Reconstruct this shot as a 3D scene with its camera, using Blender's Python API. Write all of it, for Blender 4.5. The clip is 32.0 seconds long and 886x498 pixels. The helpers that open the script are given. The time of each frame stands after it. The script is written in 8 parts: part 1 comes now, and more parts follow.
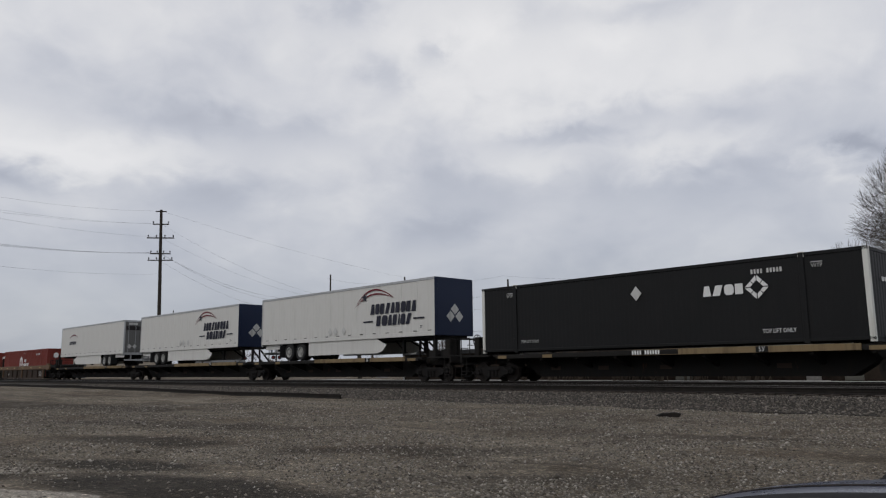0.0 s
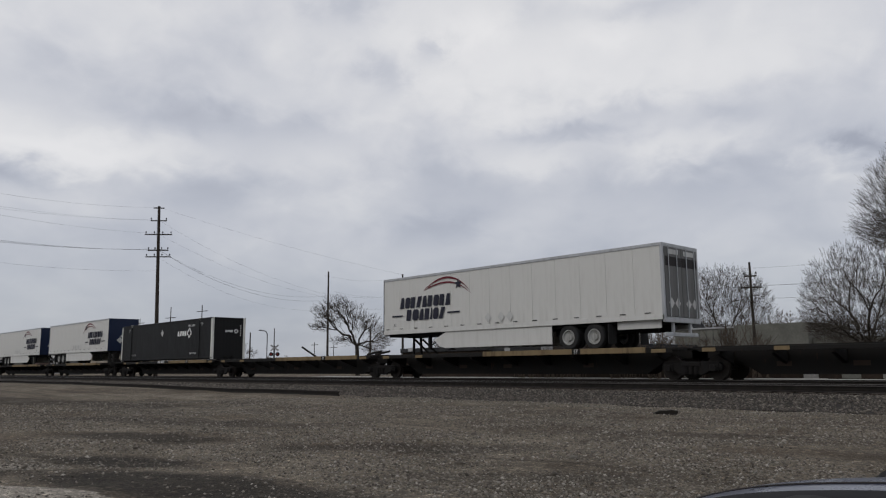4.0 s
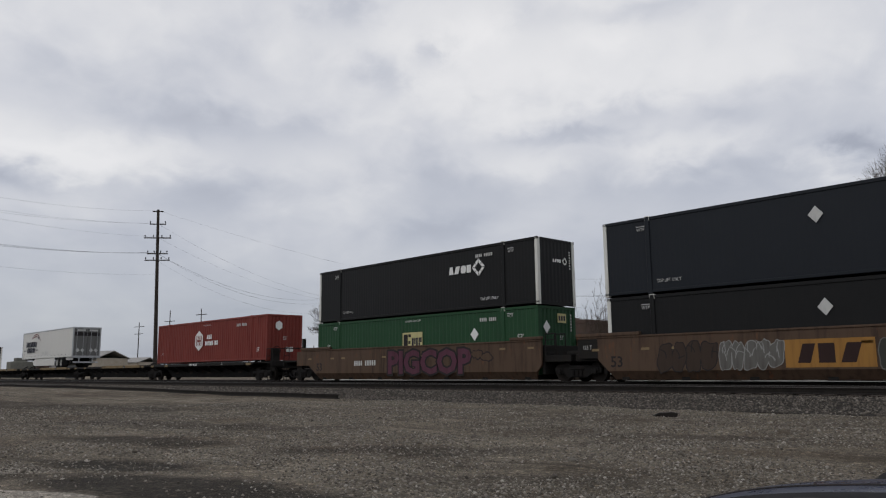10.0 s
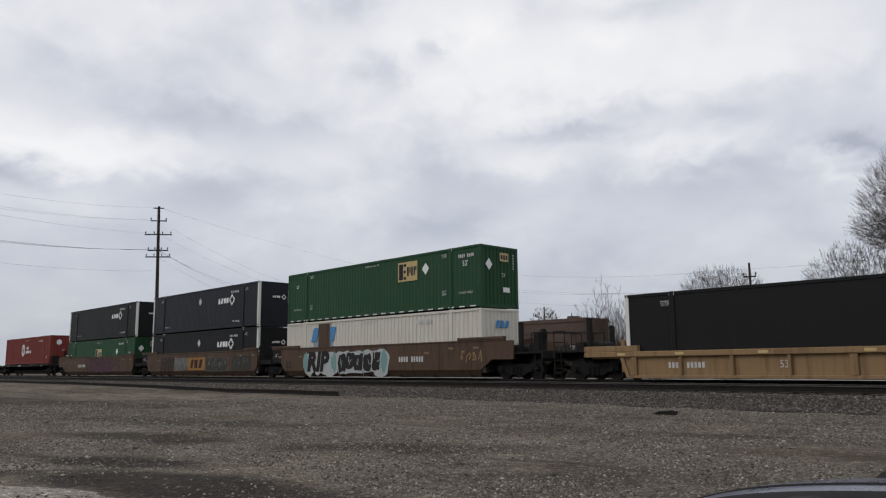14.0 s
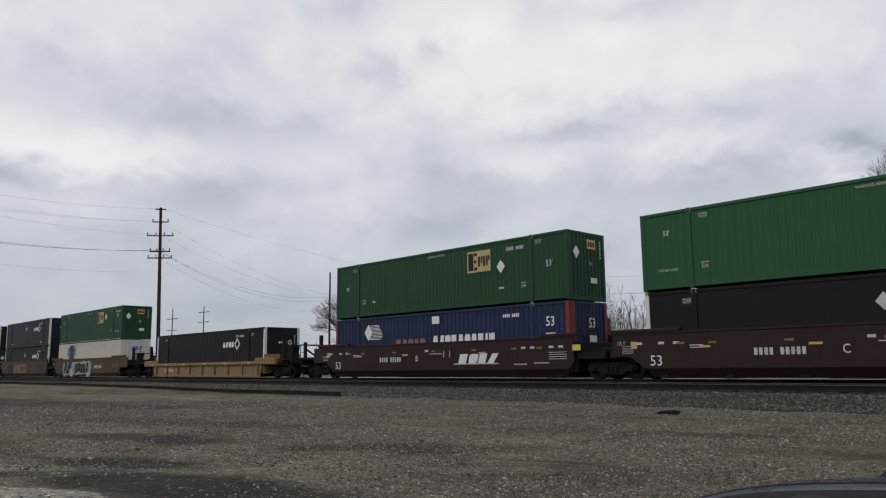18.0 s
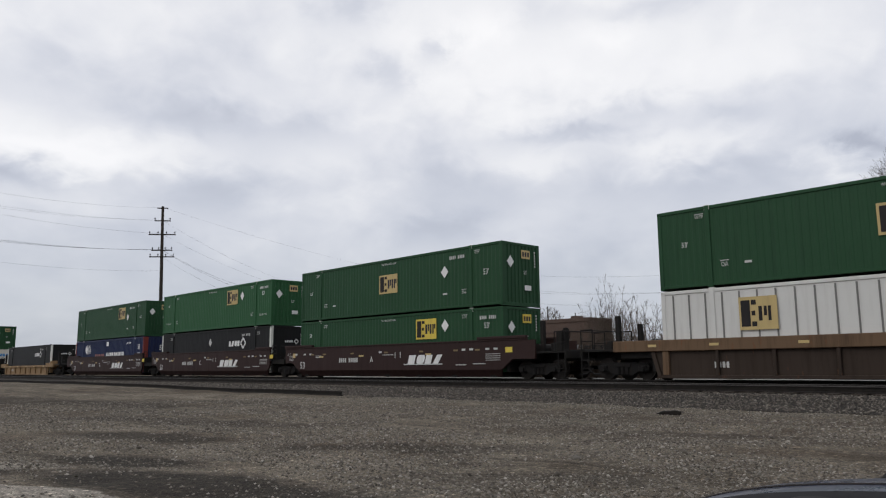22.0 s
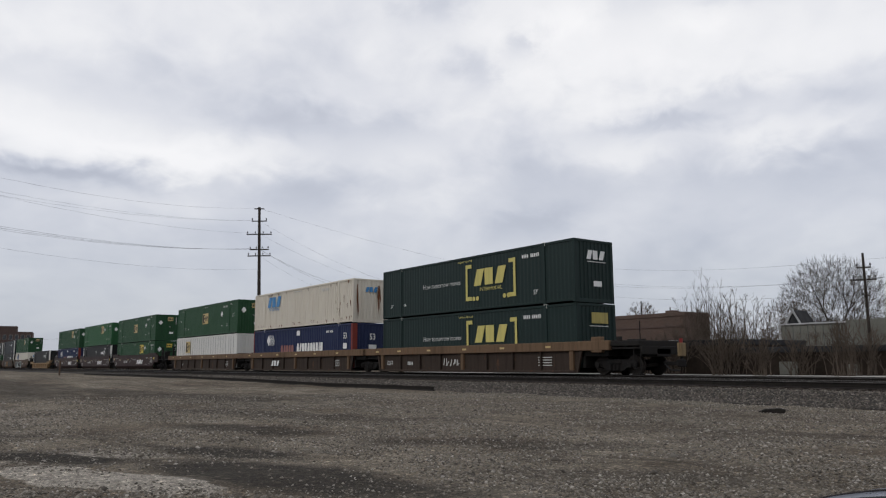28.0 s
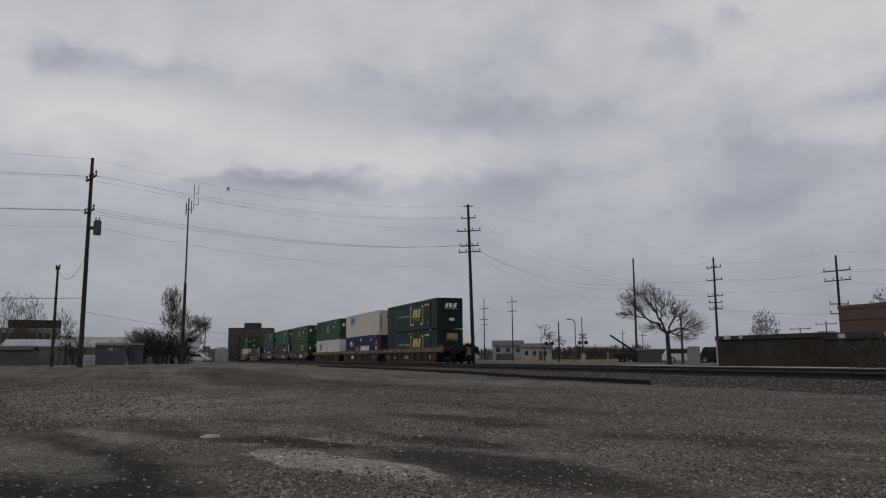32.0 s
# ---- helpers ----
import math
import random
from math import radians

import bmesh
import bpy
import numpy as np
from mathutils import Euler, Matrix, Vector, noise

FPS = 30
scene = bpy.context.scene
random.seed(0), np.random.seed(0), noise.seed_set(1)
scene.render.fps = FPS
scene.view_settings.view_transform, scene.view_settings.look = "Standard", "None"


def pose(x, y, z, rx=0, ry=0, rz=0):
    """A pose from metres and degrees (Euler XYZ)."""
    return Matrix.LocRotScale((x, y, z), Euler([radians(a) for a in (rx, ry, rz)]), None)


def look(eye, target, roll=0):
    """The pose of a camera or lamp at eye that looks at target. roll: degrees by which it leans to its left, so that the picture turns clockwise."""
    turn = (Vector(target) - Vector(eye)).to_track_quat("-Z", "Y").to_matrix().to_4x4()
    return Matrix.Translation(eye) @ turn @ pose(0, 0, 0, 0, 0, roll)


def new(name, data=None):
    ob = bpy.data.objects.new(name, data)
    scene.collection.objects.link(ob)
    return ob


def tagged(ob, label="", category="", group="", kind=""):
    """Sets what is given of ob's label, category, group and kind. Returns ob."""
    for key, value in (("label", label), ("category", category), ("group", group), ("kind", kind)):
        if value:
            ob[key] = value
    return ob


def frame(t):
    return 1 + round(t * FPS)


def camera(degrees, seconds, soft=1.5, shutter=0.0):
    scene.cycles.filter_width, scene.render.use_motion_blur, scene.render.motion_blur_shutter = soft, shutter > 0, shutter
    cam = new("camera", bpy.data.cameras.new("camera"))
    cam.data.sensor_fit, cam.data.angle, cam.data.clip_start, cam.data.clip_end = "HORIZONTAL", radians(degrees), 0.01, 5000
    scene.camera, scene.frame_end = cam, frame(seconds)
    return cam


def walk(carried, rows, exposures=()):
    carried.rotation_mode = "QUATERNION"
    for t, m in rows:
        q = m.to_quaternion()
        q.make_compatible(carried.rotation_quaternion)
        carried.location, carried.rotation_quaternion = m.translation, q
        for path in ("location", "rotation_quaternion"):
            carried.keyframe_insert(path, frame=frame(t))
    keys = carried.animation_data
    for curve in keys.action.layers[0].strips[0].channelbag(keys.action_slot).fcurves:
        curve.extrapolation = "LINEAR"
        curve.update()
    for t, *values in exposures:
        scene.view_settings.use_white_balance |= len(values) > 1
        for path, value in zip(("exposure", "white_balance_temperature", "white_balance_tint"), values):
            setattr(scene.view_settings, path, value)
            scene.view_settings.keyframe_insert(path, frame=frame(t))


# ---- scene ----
# ---- camera ----
EYE_Z = 1.0
cam = camera(60.3, 32.0, soft=1.18)
PATH = [(0.0, 46.68, 9.01, 0.62), (0.5, 46.65, 8.96, 0.58), (1.0, 46.62, 8.92, 0.51), (1.5, 46.62, 8.89, 0.46), (2.0, 46.6, 8.87, 0.49),
        (3.0, 46.58, 8.83, 0.47), (3.5, 46.53, 8.77, 0.48), (5.5, 46.48, 9.0, 0.59), (6.0, 46.47, 9.02, 0.64), (7.0, 46.43, 9.03, 0.61),
        (8.0, 46.48, 9.07, 0.66), (9.0, 46.48, 9.07, 0.61), (10.0, 46.48, 9.01, 0.64), (11.0, 46.52, 8.96, 0.57), (12.0, 46.51, 8.89, 0.46),
        (13.0, 46.47, 8.86, 0.4), (13.5, 46.47, 8.83, 0.44), (15.5, 46.56, 8.85, 0.48), (16.0, 46.55, 8.86, 0.53), (17.0, 46.62, 8.86, 0.54),
        (18.0, 46.65, 8.84, 0.62), (19.0, 46.73, 8.84, 0.56), (20.0, 46.74, 8.83, 0.49), (21.0, 46.74, 8.84, 0.48), (22.0, 46.75, 8.82, 0.43),
        (22.5, 46.8, 8.79, 0.5), (23.0, 49.9, 8.69, 0.62), (23.5, 51.29, 8.8, 0.47), (24.0, 50.7, 8.77, 0.33), (24.5, 50.53, 8.82, 0.39),
        (25.0, 50.53, 8.8, 0.42), (26.0, 50.68, 8.74, 0.41), (26.5, 50.84, 8.71, 0.34), (28.5, 57.07, 8.3, 0.33), (29.0, 63.58, 9.3, 0.38),
        (29.5, 65.87, 8.79, 0.5), (30.0, 67.72, 8.62, 0.44), (30.5, 67.43, 8.3, 0.41), (31.0, 68.55, 8.17, 0.46), (31.5, 69.22, 8.16, 0.32),
        (32.0, 69.19, 8.1, 0.28)]
EXPOSURES = [(0, -0.10), (2, -0.10), (5.5, -0.16), (7, -0.20), (8, -0.26), (9, -0.15), (10, -0.07), (11, 0.0), (13, 0.14), (16, 0.0), (19, 0.05), (22, 0.17), (26.5, 0.16), (28.5, 0.08), (29, 0.0), (30, -0.25), (31, -0.46), (32, -0.50)]
walk(cam, [(t, pose(0, 0, EYE_Z, 90 + p, r, y)) for t, y, p, r in PATH], EXPOSURES)


# ---- node helpers, world and sun ----
def node(nt, kind, **values):
    n = nt.nodes.new(kind)
    for key, value in values.items():
        if key in n.inputs:
            n.inputs[key].default_value = value
    return n


def link(nt, a, b):
    nt.links.new(a, b)


def math_node(nt, op, a, b=None, clamp=False):
    n = nt.nodes.new("ShaderNodeMath")
    n.operation, n.use_clamp = op, clamp
    for i, v in enumerate((a, b)):
        if v is None:
            continue
        if isinstance(v, (int, float)):
            n.inputs[i].default_value = v
        else:
            link(nt, v, n.inputs[i])
    return n.outputs[0]


def ramp(nt, fac, stops):
    n = nt.nodes.new("ShaderNodeValToRGB")
    e = n.color_ramp.elements
    while len(e) < len(stops):
        e.new(0.5)
    for el, (p, c) in zip(e, stops):
        el.position = p
        el.color = (*c, 1) if len(c) == 3 else c
    link(nt, fac, n.inputs[0])
    return n.outputs[0]


def mix(nt, fac, a, b, blend="MIX"):
    n = nt.nodes.new("ShaderNodeMix")
    n.data_type, n.blend_type = "RGBA", blend
    for i, v in ((0, fac), (6, a), (7, b)):
        if isinstance(v, (int, float)):
            n.inputs[i].default_value = v
        elif isinstance(v, tuple):
            n.inputs[i].default_value = (*v, 1)
        else:
            link(nt, v, n.inputs[i])
    return n.outputs[2]


def noise_tex(nt, vec, scale, detail=4, rough=0.55, distort=0.0):
    n = node(nt, "ShaderNodeTexNoise", Scale=scale, Detail=detail, Roughness=rough, Distortion=distort)
    if vec is not None:
        link(nt, vec, n.inputs["Vector"])
    return n.outputs[0]


SUN_EL, SUN_AZ = 42.0, 200.0   # behind the camera, veiled by cloud


# the cloud masses over the line: heading, height, half widths in degrees, lift
GREY_CLOUDS = [(75.8, 13.8, 3.6, 0.9, -0.12), (66.2, 17.8, 4.4, 1.1, -0.09), (53.8, 25.9, 2.5, 1.1, -0.10), (50.6, 21.8, 1.9, 1.5, -0.12), (47.0, 23.6, 1.4, 1.3, -0.11),
               (36.7, 17.1, 5.0, 0.6, -0.12), (16.7, 13.8, 1.9, 0.7, -0.15), (45.9, 13.6, 6.5, 1.9, -0.08), (32.0, 18.7, 3.3, 0.9, -0.08), (56.7, 17.4, 2.6, 0.9, -0.05),
               (30.8, 25.4, 4.1, 0.8, -0.09), (47.6, 10.0, 3.4, 1.1, -0.08), (64.0, 12.3, 3.2, 1.2, -0.05), (29.9, 12.9, 4.7, 1.2, -0.06), (25.3, 17.0, 2.3, 0.7, -0.06),
               (96.9, 20.3, 2.0, 1.0, -0.18), (90.8, 19.9, 3.9, 0.7, -0.10), (80.8, 13.0, 5.0, 0.7, -0.15), (69.0, 8.5, 9.0, 3.5, -0.045), (70.0, 19.5, 9.0, 1.8, -0.05)]
PALE_CLOUDS = [(73.0, 14.9, 8.5, 1.1, 0.17), (40.0, 21.2, 8.6, 2.6, 0.12), (26.9, 15.6, 4.9, 1.4, 0.11), (43.5, 25.3, 2.0, 1.7, 0.09), (19.1, 13.3, 1.7, 0.8, 0.11),
               (56.2, 14.3, 4.7, 2.1, 0.05), (22.7, 20.7, 5.3, 1.6, 0.06), (61.0, 19.7, 5.1, 1.0, 0.04), (34.3, 24.0, 2.5, 1.0, 0.06), (39.3, 15.1, 2.6, 0.7, 0.06),
               (90.0, 16.2, 11.0, 1.5, 0.17), (98.2, 17.0, 5.0, 4.0, 0.06), (86.0, 13.9, 4.8, 0.8, 0.09), (90.0, 22.0, 14.0, 3.0, 0.05), (50.0, 25.0, 14.0, 4.0, 0.05), (25.0, 24.0, 9.0, 4.0, 0.05)]


def build_world():
    w = bpy.data.worlds.new("overcast_sky")
    scene.world = w
    w.use_nodes = True
    nt = w.node_tree
    nt.nodes.clear()
    sky = nt.nodes.new("ShaderNodeTexSky")
    sky.sky_type, sky.sun_disc = "NISHITA", False
    sky.sun_elevation, sky.sun_rotation = radians(SUN_EL), radians(SUN_AZ)
    co = nt.nodes.new("ShaderNodeTexCoord")
    sep = nt.nodes.new("ShaderNodeSeparateXYZ")
    link(nt, co.outputs["Generated"], sep.inputs[0])
    up = math_node(nt, "MAXIMUM", sep.outputs[2], 0.0)
    # heading to the left of the track's normal and height over the horizon, in degrees
    az = math_node(nt, "MULTIPLY", math_node(nt, "ARCTAN2", math_node(nt, "MULTIPLY", sep.outputs[0], -1.0), sep.outputs[1]), 57.2958)
    el = math_node(nt, "MULTIPLY", math_node(nt, "ARCSINE", sep.outputs[2]), 57.2958)
    # clouds lie flatter towards the horizon
    squash = math_node(nt, "POWER", math_node(nt, "MAXIMUM", el, 0.0), 0.72)
    comb = nt.nodes.new("ShaderNodeCombineXYZ")
    link(nt, math_node(nt, "MULTIPLY", az, 0.058), comb.inputs[0])
    link(nt, math_node(nt, "MULTIPLY", squash, 0.26), comb.inputs[1])
    deck = comb.outputs[0]
    big = noise_tex(nt, deck, 0.8, 3, 0.5, 0.2)
    mid = noise_tex(nt, deck, 2.0, 4, 0.48, 0.5)
    fine = noise_tex(nt, deck, 6.0, 5, 0.5, 0.4)
    wisp = noise_tex(nt, deck, 3.6, 7, 0.62, 0.3)
    s = math_node(nt, "ADD", math_node(nt, "MULTIPLY", big, 0.30), math_node(nt, "MULTIPLY", mid, 0.26))
    s = math_node(nt, "ADD", s, math_node(nt, "MULTIPLY", fine, 0.12))
    s = math_node(nt, "ADD", s, 0.16)
    warp_x = math_node(nt, "ADD", az, math_node(nt, "MULTIPLY", math_node(nt, "SUBTRACT", wisp, 0.5), 9.0))
    warp_y = math_node(nt, "ADD", el, math_node(nt, "MULTIPLY", math_node(nt, "SUBTRACT", mid, 0.5), 4.0))
    warp_y = math_node(nt, "ADD", warp_y, math_node(nt, "MULTIPLY", math_node(nt, "SUBTRACT", fine, 0.5), 2.6))
    for ca, ce, ra, re_, lift in GREY_CLOUDS + PALE_CLOUDS:
        u = math_node(nt, "DIVIDE", math_node(nt, "SUBTRACT", warp_x, ca), ra)
        v = math_node(nt, "DIVIDE", math_node(nt, "SUBTRACT", warp_y, ce), re_)
        d = math_node(nt, "ADD", math_node(nt, "MULTIPLY", u, u), math_node(nt, "MULTIPLY", v, v))
        g = math_node(nt, "EXPONENT", math_node(nt, "MULTIPLY", d, -0.8))
        s = math_node(nt, "ADD", s, math_node(nt, "MULTIPLY", g, lift * 1.35))
    s = math_node(nt, "ADD", math_node(nt, "MULTIPLY", s, 0.75), 0.132)
    cloud = ramp(nt, s, [(0.32, (0.42, 0.44, 0.51)), (0.43, (0.56, 0.58, 0.645)), (0.51, (0.68, 0.69, 0.735)), (0.58, (0.795, 0.795, 0.815)), (0.70, (0.905, 0.895, 0.90))])
    low = ramp(nt, up, [(0.0, (0.64, 0.67, 0.715)), (0.08, (0.745, 0.77, 0.805)), (0.17, (0.91, 0.92, 0.94)), (0.3, (1.03, 1.03, 1.03))])
    col = mix(nt, 1.0, cloud, low, "MULTIPLY")
    blue = mix(nt, 1.0, sky.outputs[0], (0.1, 0.1, 0.1), "MULTIPLY")
    col = mix(nt, 0.08, col, blue)
    bg = nt.nodes.new("ShaderNodeBackground")
    bg.inputs[1].default_value = 1.0
    link(nt, col, bg.inputs[0])
    out = nt.nodes.new("ShaderNodeOutputWorld")
    link(nt, bg.outputs[0], out.inputs[0])


build_world()
sun = new("sun", bpy.data.lights.new("sun", "SUN"))
sun.data.energy, sun.data.angle, sun.data.color = 0.55, radians(25), (1.0, 0.97, 0.93)
sun.matrix_world = look((0, 0, 0), (-math.sin(radians(SUN_AZ)) * math.cos(radians(SUN_EL)), -math.cos(radians(SUN_AZ)) * math.cos(radians(SUN_EL)), -math.sin(radians(SUN_EL))))


# ---- materials ----
MATS = {}


def base_mat(name):
    m = bpy.data.materials.new(name)
    m.use_nodes = True
    nt = m.node_tree
    return m, nt, nt.nodes["Principled BSDF"]


def bump(nt, bsdf, height, strength=0.3, dist=0.01):
    b = node(nt, "ShaderNodeBump", Strength=strength, Distance=dist)
    link(nt, height, b.inputs["Height"])
    link(nt, b.outputs[0], bsdf.inputs["Normal"])


def obj_coords(nt):
    return nt.nodes.new("ShaderNodeTexCoord").outputs["Object"]


def world_pos(nt):
    return nt.nodes.new("ShaderNodeNewGeometry").outputs["Position"]


def streaks(nt, vec, sx=2.2, sz=0.22):
    """Runs of dirt that hang down a wall."""
    mp = nt.nodes.new("ShaderNodeMapping")
    mp.inputs["Scale"].default_value = (sx, sx, sz)
    link(nt, vec, mp.inputs["Vector"])
    return mp.outputs[0]


def paint(name, color, rough=0.5, dirt=0.25, dirt_color=(0.10, 0.085, 0.07), rust=0.0, metal=0.0, amount=0.12, spec=0.2):
    """Painted steel: fade in patches, dirt in streaks, rust spots where asked."""
    if name in MATS:
        return MATS[name]
    m, nt, b = base_mat(name)
    vec = obj_coords(nt)
    fade = noise_tex(nt, vec, 0.7, 4, 0.6)
    c = mix(nt, math_node(nt, "MULTIPLY", fade, amount * 2), color, tuple(min(1, v * 1.35 + 0.015) for v in color))
    st = noise_tex(nt, streaks(nt, vec), 2.0, 6, 0.65)
    grime = ramp(nt, st, [(0.48, (0, 0, 0)), (0.72, (1, 1, 1))])
    c = mix(nt, math_node(nt, "MULTIPLY", grime, dirt), c, dirt_color)
    if rust:
        rn = noise_tex(nt, streaks(nt, vec, 1.2, 0.3), 3.1, 8, 0.7)
        rf = ramp(nt, rn, [(0.66 - 0.14 * rust, (0, 0, 0)), (0.70 - 0.1 * rust, (1, 1, 1))])
        rc = mix(nt, noise_tex(nt, vec, 14, 3), (0.10, 0.035, 0.015), (0.22, 0.09, 0.04))
        c = mix(nt, math_node(nt, "MULTIPLY", rf, min(1, rust)), c, rc)
    link(nt, c, b.inputs["Base Color"])
    rr = math_node(nt, "ADD", math_node(nt, "MULTIPLY", st, 0.3), rough - 0.12)
    link(nt, rr, b.inputs["Roughness"])
    b.inputs["Metallic"].default_value, b.inputs["Specular IOR Level"].default_value = metal, spec
    bump(nt, b, noise_tex(nt, vec, 9, 5), 0.12, 0.01)
    MATS[name] = m
    return m


def rough_mat(name, a, c, scale=3.0, rough=0.9, strength=0.5, dist=0.02, metal=0.0):
    """Earth, wood, concrete: two tones by noise at two scales, with relief."""
    if name in MATS:
        return MATS[name]
    m, nt, b = base_mat(name)
    vec = obj_coords(nt)
    n1, n2 = noise_tex(nt, vec, scale, 6, 0.65), noise_tex(nt, vec, scale * 9, 4, 0.6)
    f = math_node(nt, "ADD", math_node(nt, "MULTIPLY", n1, 0.65), math_node(nt, "MULTIPLY", n2, 0.35))
    link(nt, ramp(nt, f, [(0.35, a), (0.65, c)]), b.inputs["Base Color"])
    b.inputs["Roughness"].default_value, b.inputs["Metallic"].default_value, b.inputs["Specular IOR Level"].default_value = rough, metal, 0.2
    bump(nt, b, n2, strength, dist)
    MATS[name] = m
    return m


def stones_mat(name, tones, rough=0.85):
    """Loose stones: each island its own tone."""
    m, nt, b = base_mat(name)
    rnd = nt.nodes.new("ShaderNodeNewGeometry").outputs["Random Per Island"]
    n = len(tones)
    c = ramp(nt, rnd, [(i / (n - 1), t) for i, t in enumerate(tones)])
    vec = obj_coords(nt)
    c = mix(nt, 0.5, c, mix(nt, noise_tex(nt, vec, 40, 3), (0.3, 0.3, 0.3), (1.0, 1.0, 1.0)), "MULTIPLY")
    link(nt, c, b.inputs["Base Color"])
    b.inputs["Roughness"].default_value = rough
    return m


def ellipse_mask(nt, pos, wob, cx, cy, rx, ry, turn=0.0, soft=0.25):
    """1 inside a stain of uneven outline on the ground, 0 outside."""
    mp = nt.nodes.new("ShaderNodeMapping")
    mp.vector_type = "TEXTURE"
    mp.inputs["Location"].default_value = (cx, cy, 0)
    mp.inputs["Rotation"].default_value = (0, 0, radians(turn))
    mp.inputs["Scale"].default_value = (rx, ry, 1000)
    link(nt, pos, mp.inputs["Vector"])
    ln = nt.nodes.new("ShaderNodeVectorMath")
    ln.operation = "LENGTH"
    link(nt, mp.outputs[0], ln.inputs[0])
    d = math_node(nt, "ADD", ln.outputs["Value"], math_node(nt, "MULTIPLY", math_node(nt, "SUBTRACT", wob, 0.5), 1.3))
    return ramp(nt, d, [(1.0 - soft, (1, 1, 1)), (1.0, (0, 0, 0))])


def grit(nt, pos, scale, stretch, stops):
    """Packed pebbles: each cell its own tone."""
    mp = nt.nodes.new("ShaderNodeMapping")
    mp.inputs["Scale"].default_value = (scale, scale * stretch, scale)
    link(nt, pos, mp.inputs["Vector"])
    vo = node(nt, "ShaderNodeTexVoronoi", Scale=1.0, Randomness=1.0)
    link(nt, mp.outputs[0], vo.inputs["Vector"])
    sep = nt.nodes.new("ShaderNodeSeparateColor")
    link(nt, vo.outputs["Color"], sep.inputs[0])
    return ramp(nt, sep.outputs[0], stops), vo.outputs["Distance"]


# damp, oily patches on the lot: middle, half widths, turn, strength
DAMP = [(-7.6, -0.5, 3.8, 1.1, 10, 0.85), (-9.4, 1.5, 1.5, 0.6, 30, 0.8), (-8.9, 3.4, 1.8, 0.55, 20, 0.75), (-6.5, 3.1, 2.6, 0.85, 20, 0.75),
        (-11.6, 4.8, 2.0, 0.7, 20, 0.6), (-12.5, 0.2, 2.8, 0.55, 10, 0.65), (-15, 6.5, 5.0, 1.0, 25, 0.5), (-26, 8, 9, 1.6, 12, 0.5),
        (-36, 4, 14, 2.6, 5, 0.5), (-7.5, 6.3, 2.6, 0.7, 35, 0.5), (-13.6, 1.4, 2.2, 0.4, 28, 0.55), (-6.0, 10.5, 2.4, 0.5, 24, 0.4), (-4.5, 5.5, 1.8, 0.5, 30, 0.4)]


